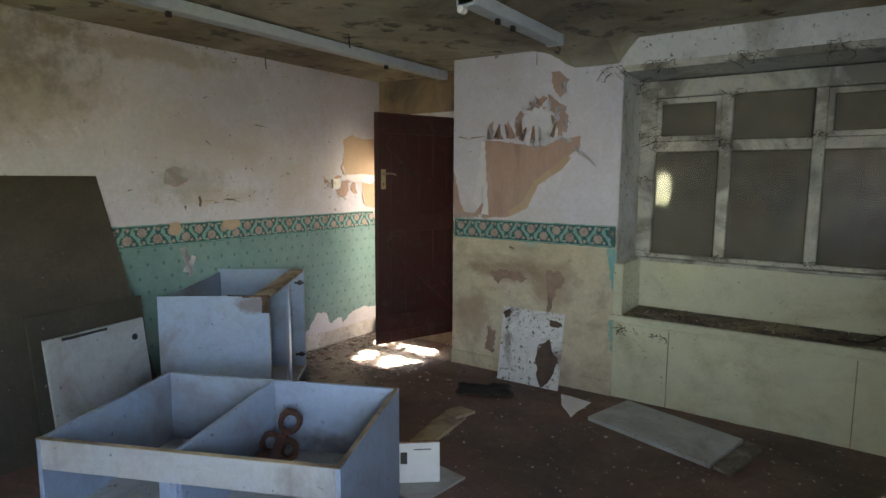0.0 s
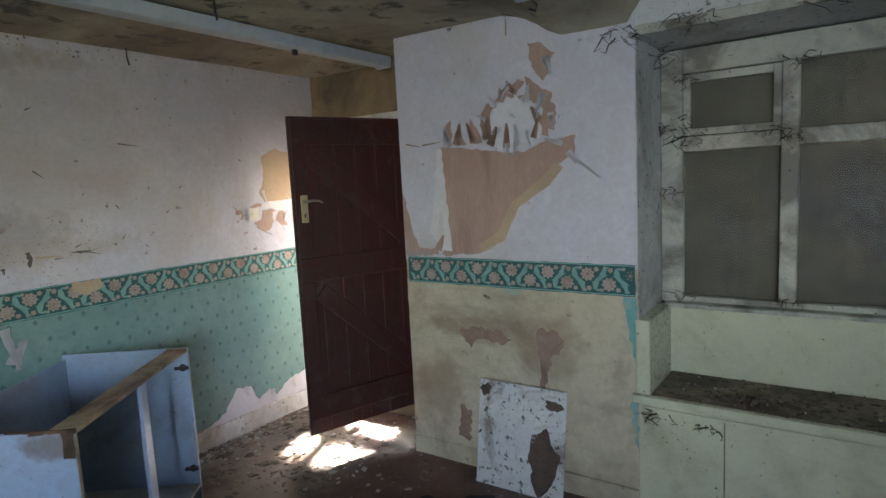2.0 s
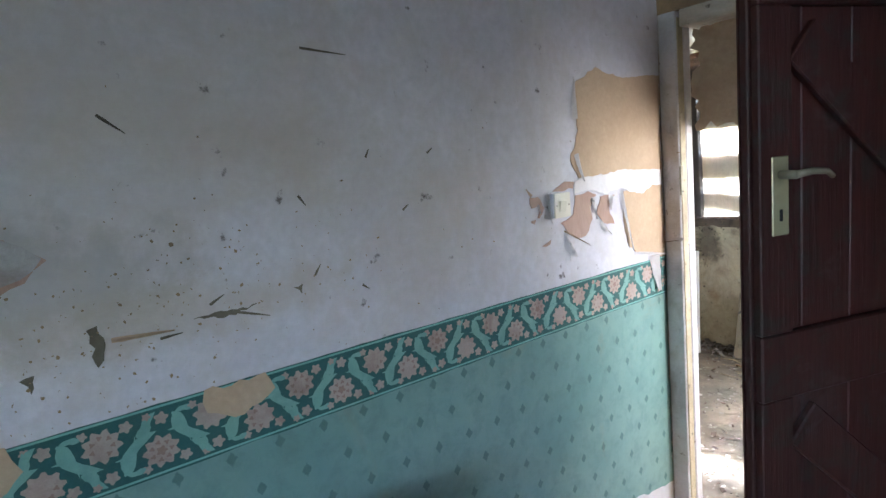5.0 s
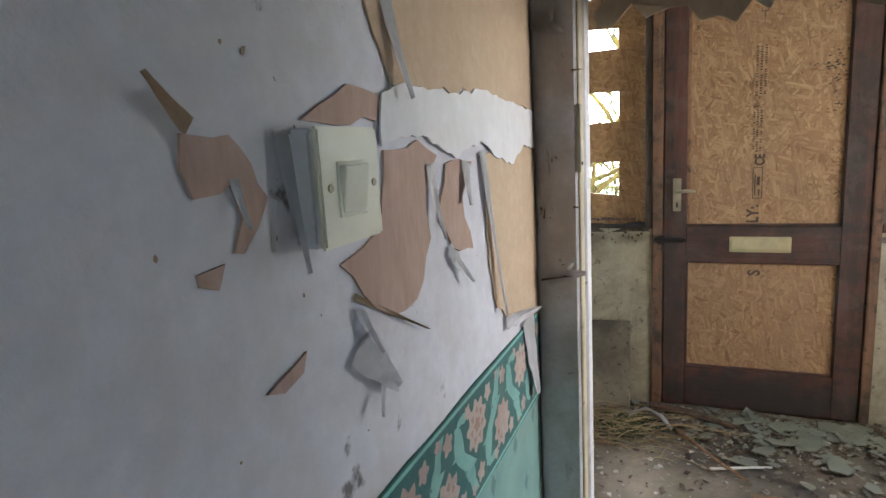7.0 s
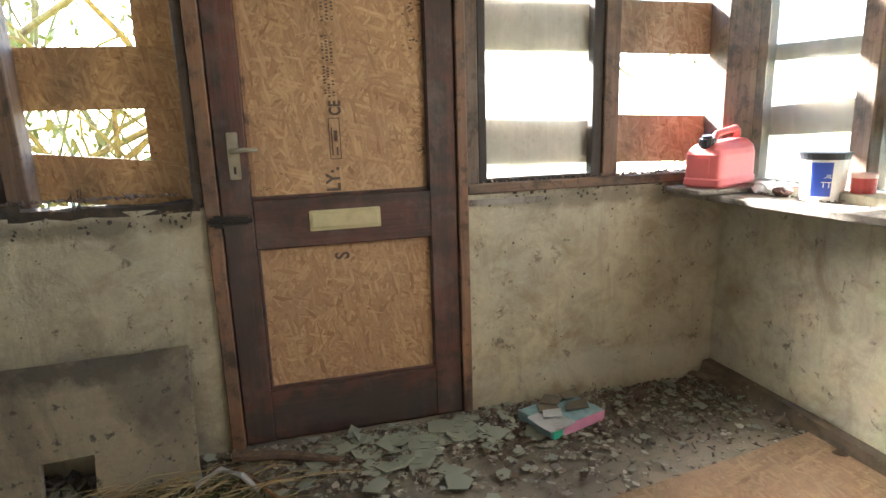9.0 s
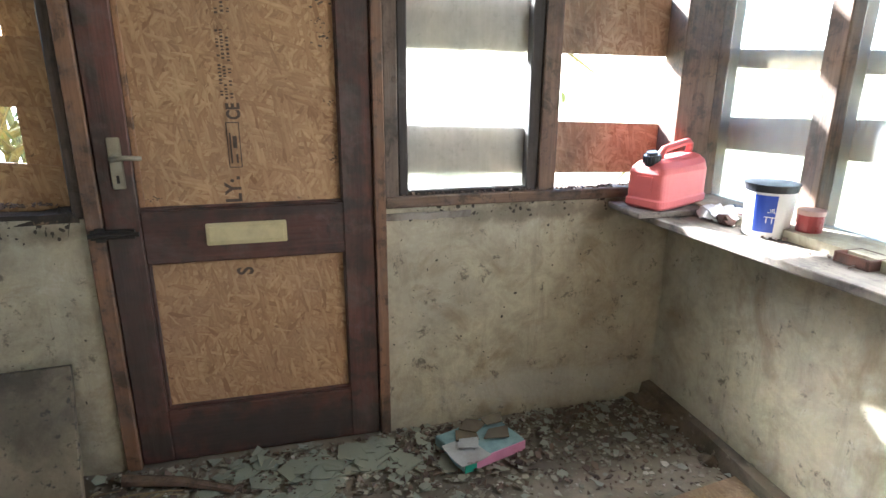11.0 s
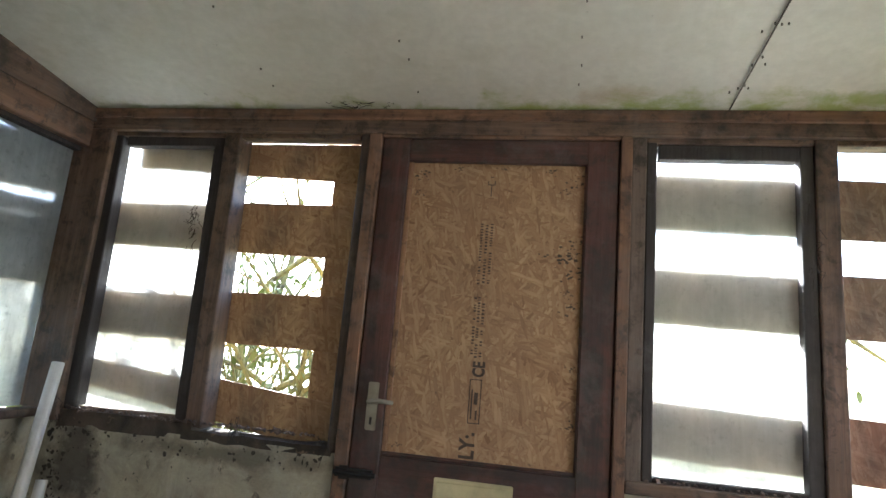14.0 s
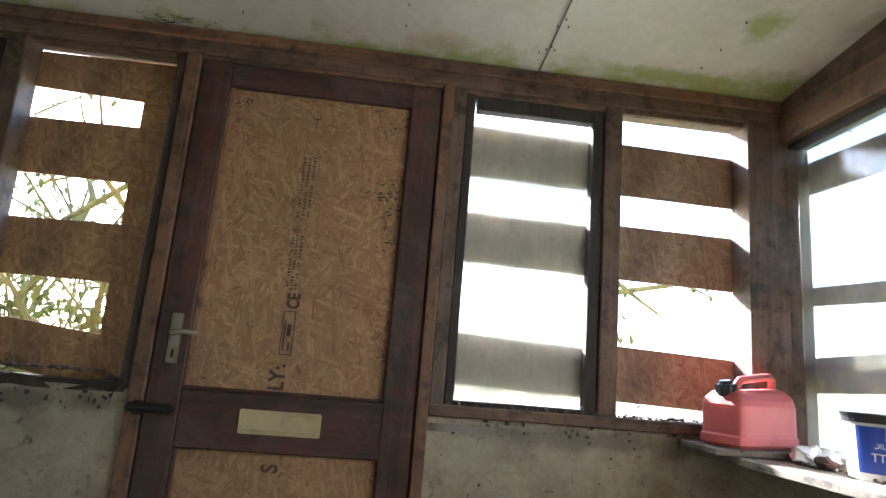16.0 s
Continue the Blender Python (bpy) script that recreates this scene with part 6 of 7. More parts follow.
for x, z, s in ((0.85, 1.68, 0.05), (0.81, 1.675, 0.035), (0.88, 1.70, 0.03), (0.84, 1.92, 0.02), (0.87, 1.50, 0.03), (0.86, 1.55, 0.02), (0.30, 1.98, 0.03), (0.89, 1.96, 0.035), (0.88, 1.62, 0.035), (0.90, 1.74, 0.03), (0.29, 1.90, 0.022), (0.45, 2.0, 0.02), (0.62, 2.005, 0.02), (0.78, 2.0, 0.025), (0.89, 1.30, 0.02), (0.89, 1.10, 0.025), (0.30, 0.99, 0.02)):
    for k in range(16):
        cx, cz, r = x + rnd.gauss(0, s * 0.6), z + rnd.gauss(0, s * 0.35), s * rnd.uniform(0.04, 0.20)
        bm.faces.new([bm.verts.new((cx + r * rnd.uniform(0.6, 1.3) * math.cos(a), 7.6208 - 0.0001 * k, cz + 0.6 * r * rnd.uniform(0.6, 1.3) * math.sin(a))) for a in [6.283 * j / 9 for j in range(9)]])
part("mould_stain", bm, plain("mould", (0.09, 0.07, 0.05), 0.9, 0.0, 0.6, 60.0), upper, "black mould stain")

fleck = plain("fleck", (0.055, 0.048, 0.04), 0.95, 0.0, 0.5)
specks("y", 7.5960, 90, lambda r: (r.uniform(-1.05, 0.05), r.uniform(0.05, 0.92)), (0.001, 0.006), 31, "dark flecks and chips on the rendered wall", fleck)
specks("y", 7.5960, 120, lambda r: (r.uniform(1.08, 2.2), r.uniform(0.05, 0.90)), (0.001, 0.006), 32, "dark flecks and chips on the rendered wall", fleck)
specks("y", 7.5960, 140, lambda r: (r.choice((r.uniform(-1.05, 0.05), r.uniform(1.08, 2.2))), 0.925 - abs(r.gauss(0, 0.03))), (0.002, 0.010), 33, "black mould under the sills", fleck)
specks("y", 7.5960, 90, lambda r: (-1.07 + abs(r.gauss(0, 0.06)), r.gauss(0.76, 0.11)), (0.003, 0.012), 34, "black mould in the porch corner", fleck)

# ---- boards nailed outside the front windows ----
def slat(x0, x1, za0, za1, zb0, zb1, y, label="strand board strip nailed across the window"):
    bm = boxes((x0, x1, y, y + 0.011, 0, 1))
    for v in bm.verts:
        f = (v.co.x - x0) / (x1 - x0)
        lo, hi = za0 + (zb0 - za0) * f, za1 + (zb1 - za1) * f
        v.co.z = hi if v.co.z > 0.5 else lo
    ob = solid("window_board", soften(bm, 0.001), osb_slat if x0 < 0.5 else osb_pale, (x0, y, min(za0, zb0)))
    return tagged(ob, label, "board", "boards across the porch windows")


for z in ((1.996, 2.112, 1.956, 2.119), (1.655, 1.855, 1.645, 1.862), (1.284, 1.478, 1.284, 1.496), (1.078, 1.212, 0.912, 1.090)):
    slat(-0.98 if z[1] > 2 else -1.06, 0.06, *z, 7.702)
tagged(solid("window_board", boxes((-0.085, 0.055, 7.714, 7.725, 0.97, 2.12)), osb_slat), "upright strand board strip behind the slats", "board", "boards across the porch windows")
for z in ((1.815, 2.034, 1.798, 2.006), (1.480, 1.690, 1.460, 1.676), (1.035, 1.242, 0.995, 1.195)):
    slat(1.09, 2.36, *z, 7.702)

# ---- porch side windows ----
side_glass = glass("side_glass", (0.80, 0.83, 0.83), 0.30, 0.80, (0.30, 0.33, 0.34), 0.12)
sill_glass = glass("sill_glass", (0.94, 0.96, 0.96), 0.10, 0.42, (0.42, 0.44, 0.42), 0.30)


jamb_wood_y = wood("jamb_wood_y", (0.24, 0.13, 0.075), (0.12, 0.07, 0.046), "y", 0.65, dirt_lo=0.50)


def side_window(name, x, out, ys, parent_label, sill_z, boards):
    w_ = thing(name, (x, 6.6, sill_z), parent_label, "window", kind="structure")
    a, b = (x - 0.05, x + 0.05)
    for i, y in enumerate(ys):
        part("post", rough_up(soften(boxes((a, b, y - 0.04, y + 0.04, sill_z, 2.06)), 0.004), 0.0015, 9, 2), frame_wood["z"], w_)
    part("head", rough_up(soften(boxes((a - 0.025, b + 0.025, Y_O, 7.585, 2.045, 2.158)), 0.004), 0.002, 6, 4), jamb_wood_y, w_)
    bm = boxes((a - 0.012, b + 0.03, Y_O, 7.585, 2.1585, 2.30))
    for v in bm.verts:
        if v.co.z > 2.2:
            v.co.z = porch_ceiling_z(v.co.y) + 0.012
    part("fascia", rough_up(bm, 0.002, 6, 4), frame_wood["y"], w_, "dark stained board under the ceiling")
    part("sash_rail", rough_up(boxes((a + 0.012, b - 0.012, Y_O, 7.58, 2.026, 2.046)), 0.001, 9, 3), black_stain, w_, "black-stained sash rail")
    for y0, y1 in zip(ys[1:], ys):
        g = part("pane", boxes((x - 0.002, x + 0.002, y0 + 0.04, y1 - 0.04, sill_z, 2.03)), sill_glass if out > 0 else side_glass, w_, "clouded dirty glass")
        g.visible_shadow = out < 0
    for z0, z1, t in boards:
        bm = boxes((x + out * 0.06, x + out * 0.072, 5.7, 7.66, z0, z1))
        for v in bm.verts:
            v.co.z += t * (7.66 - v.co.y)
        tagged(solid("window_board", bm, osb_side), "strand board strip nailed across the window", "board", "boards across the porch windows")
    return w_


side_window("window_4", 2.42, 1, (7.62, 7.07, 6.48, 5.75), "brown timber porch side window with dirty glass", 0.88, ((1.86, 1.99, -0.04), (1.425, 1.496, -0.045), (1.10, 1.228, 0.05)))
side_window("window_5", -1.21, -1, (7.62, 6.95, 6.3, 5.75), "brown timber porch side window with clouded glass", 0.98, ((1.845, 2.070, -0.12), (1.468, 1.808, -0.07)))
old_sill = wood("old_sill", (0.24, 0.21, 0.175), (0.16, 0.14, 0.115), "y", 0.85, dirt_lo=0.5)
bm = boxes((2.17, 2.37, Y_O, 7.585, 0.862, 0.888))
for v in bm.verts:
    if v.co.x < 2.2 and v.co.y > 7.5:
        v.co.x -= 0.17
structure("sill", rough_up(soften(bm, 0.003), 0.004, 8, 5), old_sill, "weathered grey timber sill", "sill")
structure("sill", rough_up(soften(boxes((-1.16, -1.06, Y_O, 7.575, 0.955, 0.985)), 0.003), 0.006, 8, 5), frame_wood["y"], "dirty rotten sill", "sill")

# ---- things on the sill ----
SZ = 0.889
red_plastic = plain("red_plastic", (0.60, 0.13, 0.12), 0.5, 0.0, 0.12, 9.0)
red_cap = plain("black_plastic", (0.02, 0.022, 0.028), 0.4, 0.0, 0.1)
tagged(solid("packing_board", rough_up(soften(boxes((1.95, 2.34, 7.37, 7.582, SZ, SZ + 0.022)), 0.003), 0.002, 20), old_sill), "grey board offcut under the fuel can", "board")
turn = Matrix.Translation((2.100, 7.568, SZ + 0.024)) @ Matrix.Rotation(radians(24), 4, "Z") @ Matrix.Translation((0.012, -0.086, 0)) @ Matrix.Diagonal((1.22, 1.14, 1.10, 1))
can = thing("fuel_can", None, "red plastic fuel can with a black cap on the sill", "fuel can", turn=turn)
bm = bmesh.new()
# wall rings of the blown body: half length, half depth, height
rings_ = []
for hx, hy, z in ((0.128, 0.064, 0.0), (0.136, 0.072, 0.010), (0.136, 0.072, 0.030), (0.132, 0.068, 0.036), (0.132, 0.068, 0.120), (0.126, 0.062, 0.138), (0.112, 0.046, 0.156), (0.098, 0.032, 0.162)):
    ring_v = []
    for k in range(24):
        q = 2 * math.pi * k / 24
        cx, cy = math.cos(q), math.sin(q)
        ring_v.append(bm.verts.new((hx * math.copysign(abs(cx) ** 0.22, cx), hy * math.copysign(abs(cy) ** 0.22, cy), z + (0.014 * max(0.0, cx) if z > 0.13 else 0.0))))
    rings_.append(ring_v)
for p, q in zip(rings_, rings_[1:]):
    for k in range(24):
        bm.faces.new((p[k], p[(k + 1) % 24], q[(k + 1) % 24], q[k]))
bm.faces.new(rings_[0][::-1])
bm.faces.new(rings_[-1])
part("body", bm, red_plastic, can, local=True)
part("spout_groove", soften(boxes((-0.1345, -0.1300, -0.030, 0.030, 0.050, 0.112)), 0.002, 2), red_plastic, can, local=True)
bm = bmesh.new()
tube(bm, [(-0.060, 0, 0.150), (-0.056, 0, 0.178), (-0.040, 0, 0.194), (0.0, 0, 0.200), (0.06, 0, 0.208), (0.094, 0, 0.212), (0.108, 0, 0.202), (0.108, 0, 0.186), (0.096, 0, 0.165)], 0.012, 10)
part("handle", bm, red_plastic, can, local=True, smooth=True)
bm = cyl(bmesh.new(), (-0.098, 0, 0.146), (-0.104, 0, 0.180), 0.026, 0.026, 20)
cyl(bm, (-0.104, 0, 0.180), (-0.106, 0, 0.190), 0.018, 0.017, 16)
for k in range(14):
    q = 2 * math.pi * k / 14
    box(bm, -0.102 + 0.0255 * math.cos(q) - 0.002, -0.102 + 0.0255 * math.cos(q) + 0.002, 0.0255 * math.sin(q) - 0.002, 0.0255 * math.sin(q) + 0.002, 0.152, 0.178)
part("cap", bm, red_cap, can, "black screw cap with a ribbed edge", local=True)

tub_white = plain("tub_white", (0.72, 0.72, 0.70), 0.4, 0.0, 0.12)
tub_blue = plain("tub_blue", (0.02, 0.06, 0.36), 0.4, 0.0, 0.1)
tx, ty = 2.245, 7.09
tub = thing("plastic_tub", (tx, ty, SZ), "white plastic putty tub with a blue label and dark rim", "tub")
part("body", cyl(bmesh.new(), (tx, ty, SZ), (tx, ty, SZ + 0.152), 0.067, 0.076, 28), tub_white, tub, smooth=False)
bm = cyl(bmesh.new(), (tx, ty, SZ + 0.148), (tx, ty, SZ + 0.172), 0.0785, 0.0795, 28)
cyl(bm, (tx, ty, SZ + 0.166), (tx, ty, SZ + 0.172), 0.0825, 0.0825, 28)
part("rim", bm, red_cap, tub, "dark rim")
bm = bmesh.new()
lab0, lab1 = [], []
for k in range(9):
    a = radians(192 + k * 6.5)
    lab0.append(bm.verts.new((tx + 0.0690 * math.cos(a), ty + 0.0690 * math.sin(a), SZ + 0.02)))
    lab1.append(bm.verts.new((tx + 0.0762 * math.cos(a), ty + 0.0762 * math.sin(a), SZ + 0.140)))
for k in range(8):
    bm.faces.new((lab0[k], lab0[k + 1], lab1[k + 1], lab1[k]))
lab = part("label", bm, tub_blue, tub, "blue paper label")


def tub_text(s, size, a, z, squeeze):
    cu = bpy.data.curves.new("lettering", "FONT")
    cu.body, cu.size, cu.extrude = s, size, 0.0004
    tmp = new("lettering", cu)
    me = bpy.data.meshes.new_from_object(tmp)
    bpy.data.objects.remove(tmp)
    r = 0.0725
    m = Matrix.Translation((r * math.cos(a), r * math.sin(a), z)) @ Matrix.Rotation(a + radians(90), 4, "Z") @ Matrix.Rotation(radians(90), 4, "X")
    me.transform(m @ Matrix.Diagonal((squeeze, 1, 1, 1)))
    me.transform(Matrix.Translation((0, 0, 0)))
    me.materials.append(tub_white)
    ob = new("lettering", me)
    ob.parent = lab
    return ob


tub_text("OIL", 0.020, radians(222), 0.085, 0.9)
tub_text("TTY", 0.030, radians(218), 0.052, 0.9)
part("small_print", boxes((tx - 0.028, tx + 0.0, ty - 0.0765, ty - 0.0755, SZ + 0.12, SZ + 0.124)), tub_white, lab)
jx, jy = 2.315, 6.99
jar = thing("jar", (jx, jy, SZ), "small red jar with a pale lid beside the tub", "jar")
part("body", cyl(bmesh.new(), (jx, jy, SZ), (jx, jy, SZ + 0.085), 0.038, 0.038, 20), plain("jar_red", (0.36, 0.05, 0.05), 0.3, 0, 0.3), jar)
part("lid", cyl(bmesh.new(), (jx, jy, SZ + 0.085), (jx, jy, SZ + 0.10), 0.040, 0.040, 20), plain("jar_lid", (0.62, 0.42, 0.38), 0.5, 0, 0.3), jar)
dish = thing("dish", (2.26, 6.74, SZ), "small square brown metal dish", "dish")
part("rim", soften(boxes((2.21, 2.31, 6.69, 6.70, SZ, SZ + 0.03), (2.21, 2.31, 6.79, 6.80, SZ, SZ + 0.03), (2.21, 2.22, 6.70, 6.79, SZ, SZ + 0.03), (2.30, 2.31, 6.70, 6.79, SZ, SZ + 0.03)), 0.002), rust, dish)
part("base", boxes((2.22, 2.30, 6.70, 6.79, SZ, SZ + 0.004)), rust, dish)
wrap_clear = plain("wrap_grey", (0.62, 0.62, 0.62), 0.25, 0.0, 0.3, 30.0)
rnd = random.Random(21)
for k, (x, y, s, m, lab_) in enumerate(((2.215, 7.32, 0.055, wrap_clear, "crumpled clear plastic pack on the sill"), (2.29, 7.29, 0.05, tub_white, "crushed white plastic wrapper on the sill"), (2.24, 7.27, 0.04, wrap_clear, "grey scrap of wrapping on the sill"), (2.20, 7.22, 0.035, rust, "brown lump of putty on the sill"), (2.33, 7.33, 0.04, red_cap, "black plastic scrap on the sill"))):
    bm = bmesh.new()
    bmesh.ops.create_icosphere(bm, subdivisions=3, radius=s, matrix=Matrix.Translation((x, y, SZ + s * 0.42)) @ Matrix.Rotation(rnd.uniform(0, 3), 4, "Z") @ Matrix.Diagonal((1.2, 0.7, 0.5, 1)))
    for v in bm.verts:
        v.co += noise.noise_vector(v.co * 38) * s * 0.42
        v.co.z = max(SZ, v.co.z)
    tagged(solid("wrapper", bm, m), lab_, "litter")
bm = bmesh.new()
tube(bm, [(2.19, 7.33, SZ + 0.006), (2.20, 7.18, SZ + 0.006)], 0.005, 6)
tagged(solid("pipe_offcut", bm, tub_white), "thin white plastic rod on the sill", "rod")
tagged(solid("pack_label", soften(boxes((2.27, 2.33, 7.215, 7.26, SZ + 0.002, SZ + 0.03)), 0.004), plain("dark_red_card", (0.20, 0.03, 0.035), 0.5)), "dark red card pack in clear plastic", "pack")

# ---- porch floor: slab, pipes, boards, box ----
rubble_edge = worn("rubble_edge", (0.15, 0.115, 0.075), (0.10, 0.078, 0.052), (0.045, 0.036, 0.027), 6.0, 0.5, 0.7, 0.95, 0.9, (0.24, 0.21, 0.16), 0.66)
concrete = worn("concrete", (0.30, 0.26, 0.185), (0.245, 0.215, 0.155), (0.085, 0.075, 0.06), 3.0, 0.52, 0.70, 0.9, 0.7, (0.05, 0.05, 0.045), 0.62, spot_scale=26.0)
stain_or_light_at(concrete, (((0.33, 0.0, 0.45), (0.42, 1, 0.07), (0.06, 0.055, 0.045), 0.85), ((0.45, 0.0, 0.34), (0.10, 1, 0.12), (0.10, 0.09, 0.07), 0.6)))
leaning("concrete_slab", (-0.640, 7.37, 0.0), (-0.005, 7.42, 0.0), 0.455, 0.13, 0.035, concrete, "grey concrete slab with a square notch leaning on the wall", "slab", cut=(0.16, 0.315, 0.15))
pvc = plain("pvc", (0.60, 0.60, 0.58), 0.35, 0.0, 0.3)
for a, b2, r, lab_ in (((-0.905, 7.26, 0.0), (-1.003, 7.505, 1.16), 0.022, "tall white plastic pipe leaning in the porch corner"), ((-0.892, 7.335, 0.0), (-0.985, 7.52, 0.74), 0.020, "short white plastic pipe leaning in the porch corner")):
    p = solid("plastic_pipe", cyl(bmesh.new(), a, b2, r, r, 16), pvc, a, smooth=False)
    tagged(p, lab_, "pipe", "pipes in the corner")
bm = bmesh.new()
f = bm.faces.new([bm.verts.new((x, y, 0.010)) for x, y in ((0.50, 6.80), (1.10, 6.845), (1.75, 6.93), (2.245, 7.0), (2.24, 5.95), (0.62, 5.80))])
ext = bmesh.ops.extrude_face_region(bm, geom=[f])
bmesh.ops.translate(bm, verts=[g for g in ext["geom"] if isinstance(g, bmesh.types.BMVert)], vec=(0, 0, 0.012))
tagged(solid("floor_board", bm, osb_floor), "orange strand board sheet lying on the porch floor", "board")
structure("baseboard", rough_up(boxes((2.205, 2.252, Y_O, 7.60, -0.01, 0.070)), 0.022, 9, 9), rubble_edge, "mouldy rubble edge along the wall", "skirting")
for k, (x, y, r) in enumerate(((2.19, 7.52, 0.05), (2.20, 7.36, 0.035), (2.18, 7.10, 0.03), (2.15, 7.56, 0.03), (2.19, 6.85, 0.028))):
    bm = bmesh.new()
    bmesh.ops.create_icosphere(bm, subdivisions=3, radius=r, matrix=Matrix.Translation((x, y, r * 0.35)) @ Matrix.Diagonal((1.0, 1.4, 0.8, 1)))
    for v in bm.verts:
        v.co += noise.noise_vector(v.co * 26) * r * 0.5
    tagged(solid("rubble_lump", bm, rubble_edge), "lump of crumbled brown render against the wall", "rubble", "rubble along the wall")
turn = Matrix.Translation((1.375, 7.395, 0.003)) @ Matrix.Rotation(radians(17), 4, "Z")
carton = thing("carton", None, "crushed turquoise and pink cardboard carton under broken glass", "carton", turn=turn)
cyan_card, pink_card = plain("cyan_card", (0.22, 0.36, 0.39), 0.6, 0, 0.6, 25.0), plain("pink_card", (0.60, 0.25, 0.42), 0.6, 0, 0.3)
green_card = plain("green_card", (0.03, 0.36, 0.26), 0.6, 0, 0.2)
part("box", rough_up(soften(boxes((-0.14, 0.14, -0.10, 0.10, 0.004, 0.050)), 0.004), 0.006, 11, 3), cyan_card, carton, local=True)
part("side_panel", boxes((-0.085, 0.14, -0.104, -0.1005, 0.006, 0.047)), pink_card, carton, "pink printed side", local=True)
part("side_panel", boxes((-0.135, -0.085, -0.104, -0.1005, 0.005, 0.048)), green_card, carton, "green printed corner", local=True)
part("flap", rough_up(boxes((-0.16, -0.03, -0.12, 0.02, 0.053, 0.057)), 0.01, 14, 3), melamine_old, carton, "torn pale flap", local=True)

for k, (x, y, a) in enumerate(((-0.04, 0.03, 0.4), (0.06, -0.02, 1.9), (0.0, 0.06, 3.0), (-0.08, -0.03, 5.0), (0.09, 0.05, 2.2))):
    rnd = random.Random(90 + k)
    bm = bmesh.new()
    f = bm.faces.new([bm.verts.new((x + 0.075 * rnd.uniform(0.5, 1.1) * math.cos(a + 6.283 * j / 4), y + 0.055 * rnd.uniform(0.5, 1.1) * math.sin(a + 6.283 * j / 4), 0.058 + 0.003 * k)) for j in range(4)])
    ext = bmesh.ops.extrude_face_region(bm, geom=[f])
    bmesh.ops.translate(bm, verts=[g for g in ext["geom"] if isinstance(g, bmesh.types.BMVert)], vec=(0, 0, 0.003))
    part("glass_shard", bm, melamine_old if k == 3 else board_grey, carton, "dusty glass shard on the carton", local=True)
shard_mat = leafy("shard_mat", (0.15, 0.145, 0.11), (0.35, 0.34, 0.275))
by_pane = lambda r: (r.gauss(0.82, 0.22), 7.50 - abs(r.gauss(0.06, 0.14)))
by_front = lambda r: (r.gauss(0.62, 0.38), 7.56 - abs(r.gauss(0, 0.26)))
by_corner = lambda r: (r.uniform(1.0, 2.2), 7.58 - abs(r.gauss(0, 0.30)))
porch_any = lambda r: (r.uniform(-1.05, 2.2), r.uniform(5.7, 7.58))
rnd = random.Random(57)
shard_tone = plain("shard_tone", (0.25, 0.275, 0.225), 0.35, 0.0, 0.45, 30.0)
cuts = []
for k in range(14):
    m = rnd.choice((3, 4, 4, 5))
    bm = bmesh.new()
    f = bm.faces.new([bm.verts.new((rnd.uniform(0.45, 1.1) * math.cos(6.283 * j / m), rnd.uniform(0.35, 0.9) * math.sin(6.283 * j / m), 0)) for j in range(m)])
    ext = bmesh.ops.extrude_face_region(bm, geom=[f])
    bmesh.ops.translate(bm, verts=[g for g in ext["geom"] if isinstance(g, bmesh.types.BMVert)], vec=(0, 0, 0.07))
    bmesh.ops.recalc_face_normals(bm, faces=bm.faces[:])
    me = bpy.data.meshes.new("shard")
    bm.to_mesh(me)
    bm.free()
    me.materials.append(shard_tone)
    cuts.append(me)
pile = thing("broken_glass", (0.62, 7.4, 0.0), "dusty green-grey shards of broken window glass on the floor", "glass")
for k in range(250):
    x, y = by_pane(rnd) if k < 60 else by_front(rnd) if k < 160 else by_corner(rnd)
    s = rnd.uniform(0.045, 0.10) if k < 60 else rnd.uniform(0.015, 0.048) if k < 160 else rnd.uniform(0.012, 0.04)
    ob = new("shard", rnd.choice(cuts))
    ob.parent = pile
    ob.matrix_basis = Matrix.Translation((x - 0.62, y - 7.4, 0.006 + rnd.uniform(0, 0.012))) @ Euler((rnd.gauss(0, 0.12), rnd.gauss(0, 0.12), rnd.uniform(0, 6.28))).to_matrix().to_4x4() @ Matrix.Diagonal((s, s, s * 0.8, 1))
scatter("glass_crumbs", 700, by_front, 0.002, (0.005, 0.020), shard_mat, "dusty broken glass lying over the porch floor", "glass", 24, 0.1, 0.2)
scatter("glass_crumbs", 800, by_corner, 0.002, (0.004, 0.018), shard_mat, "dusty broken glass lying in the porch corner", "glass", 25, 0.1, 0.2)
scatter("glass_crumbs", 260, by_front, 0.002, (0.006, 0.02), shard_mat, "crumbs of broken glass by the front door", "glass", 11, 0.1, 0.18)
scatter("glass_crumbs", 260, by_corner, 0.002, (0.006, 0.02), shard_mat, "crumbs of broken glass in the porch corner", "glass", 12, 0.1, 0.16)
scatter("sill_dirt", 260, lambda r: (r.uniform(-1.0, 0.03), 7.585 + abs(r.gauss(0, 0.02))), 0.984, (0.004, 0.014), litter_dark, "dirt and rot crumbs on the window sill", "dirt", 21, 1.5, 0.8)
scatter("sill_dirt", 220, lambda r: (r.uniform(1.12, 2.2), 7.595 + abs(r.gauss(0, 0.02))), 0.964, (0.003, 0.011), litter_dark, "dirt and rot crumbs on the window sill", "dirt", 22, 1.5, 0.8)
scatter("sill_dirt", 240, lambda r: (r.uniform(2.18, 2.35), r.uniform(6.4, 7.5)), 0.889, (0.002, 0.009), litter_dark, "dirt crumbs on the grey sill", "dirt", 23, 1.0, 0.6)
scatter("porch_litter", 1500, porch_any, 0.0, (0.004, 0.018), litter_dark, "dead leaves and dirt on the porch floor", "litter", 13, 0.4, 0.6)
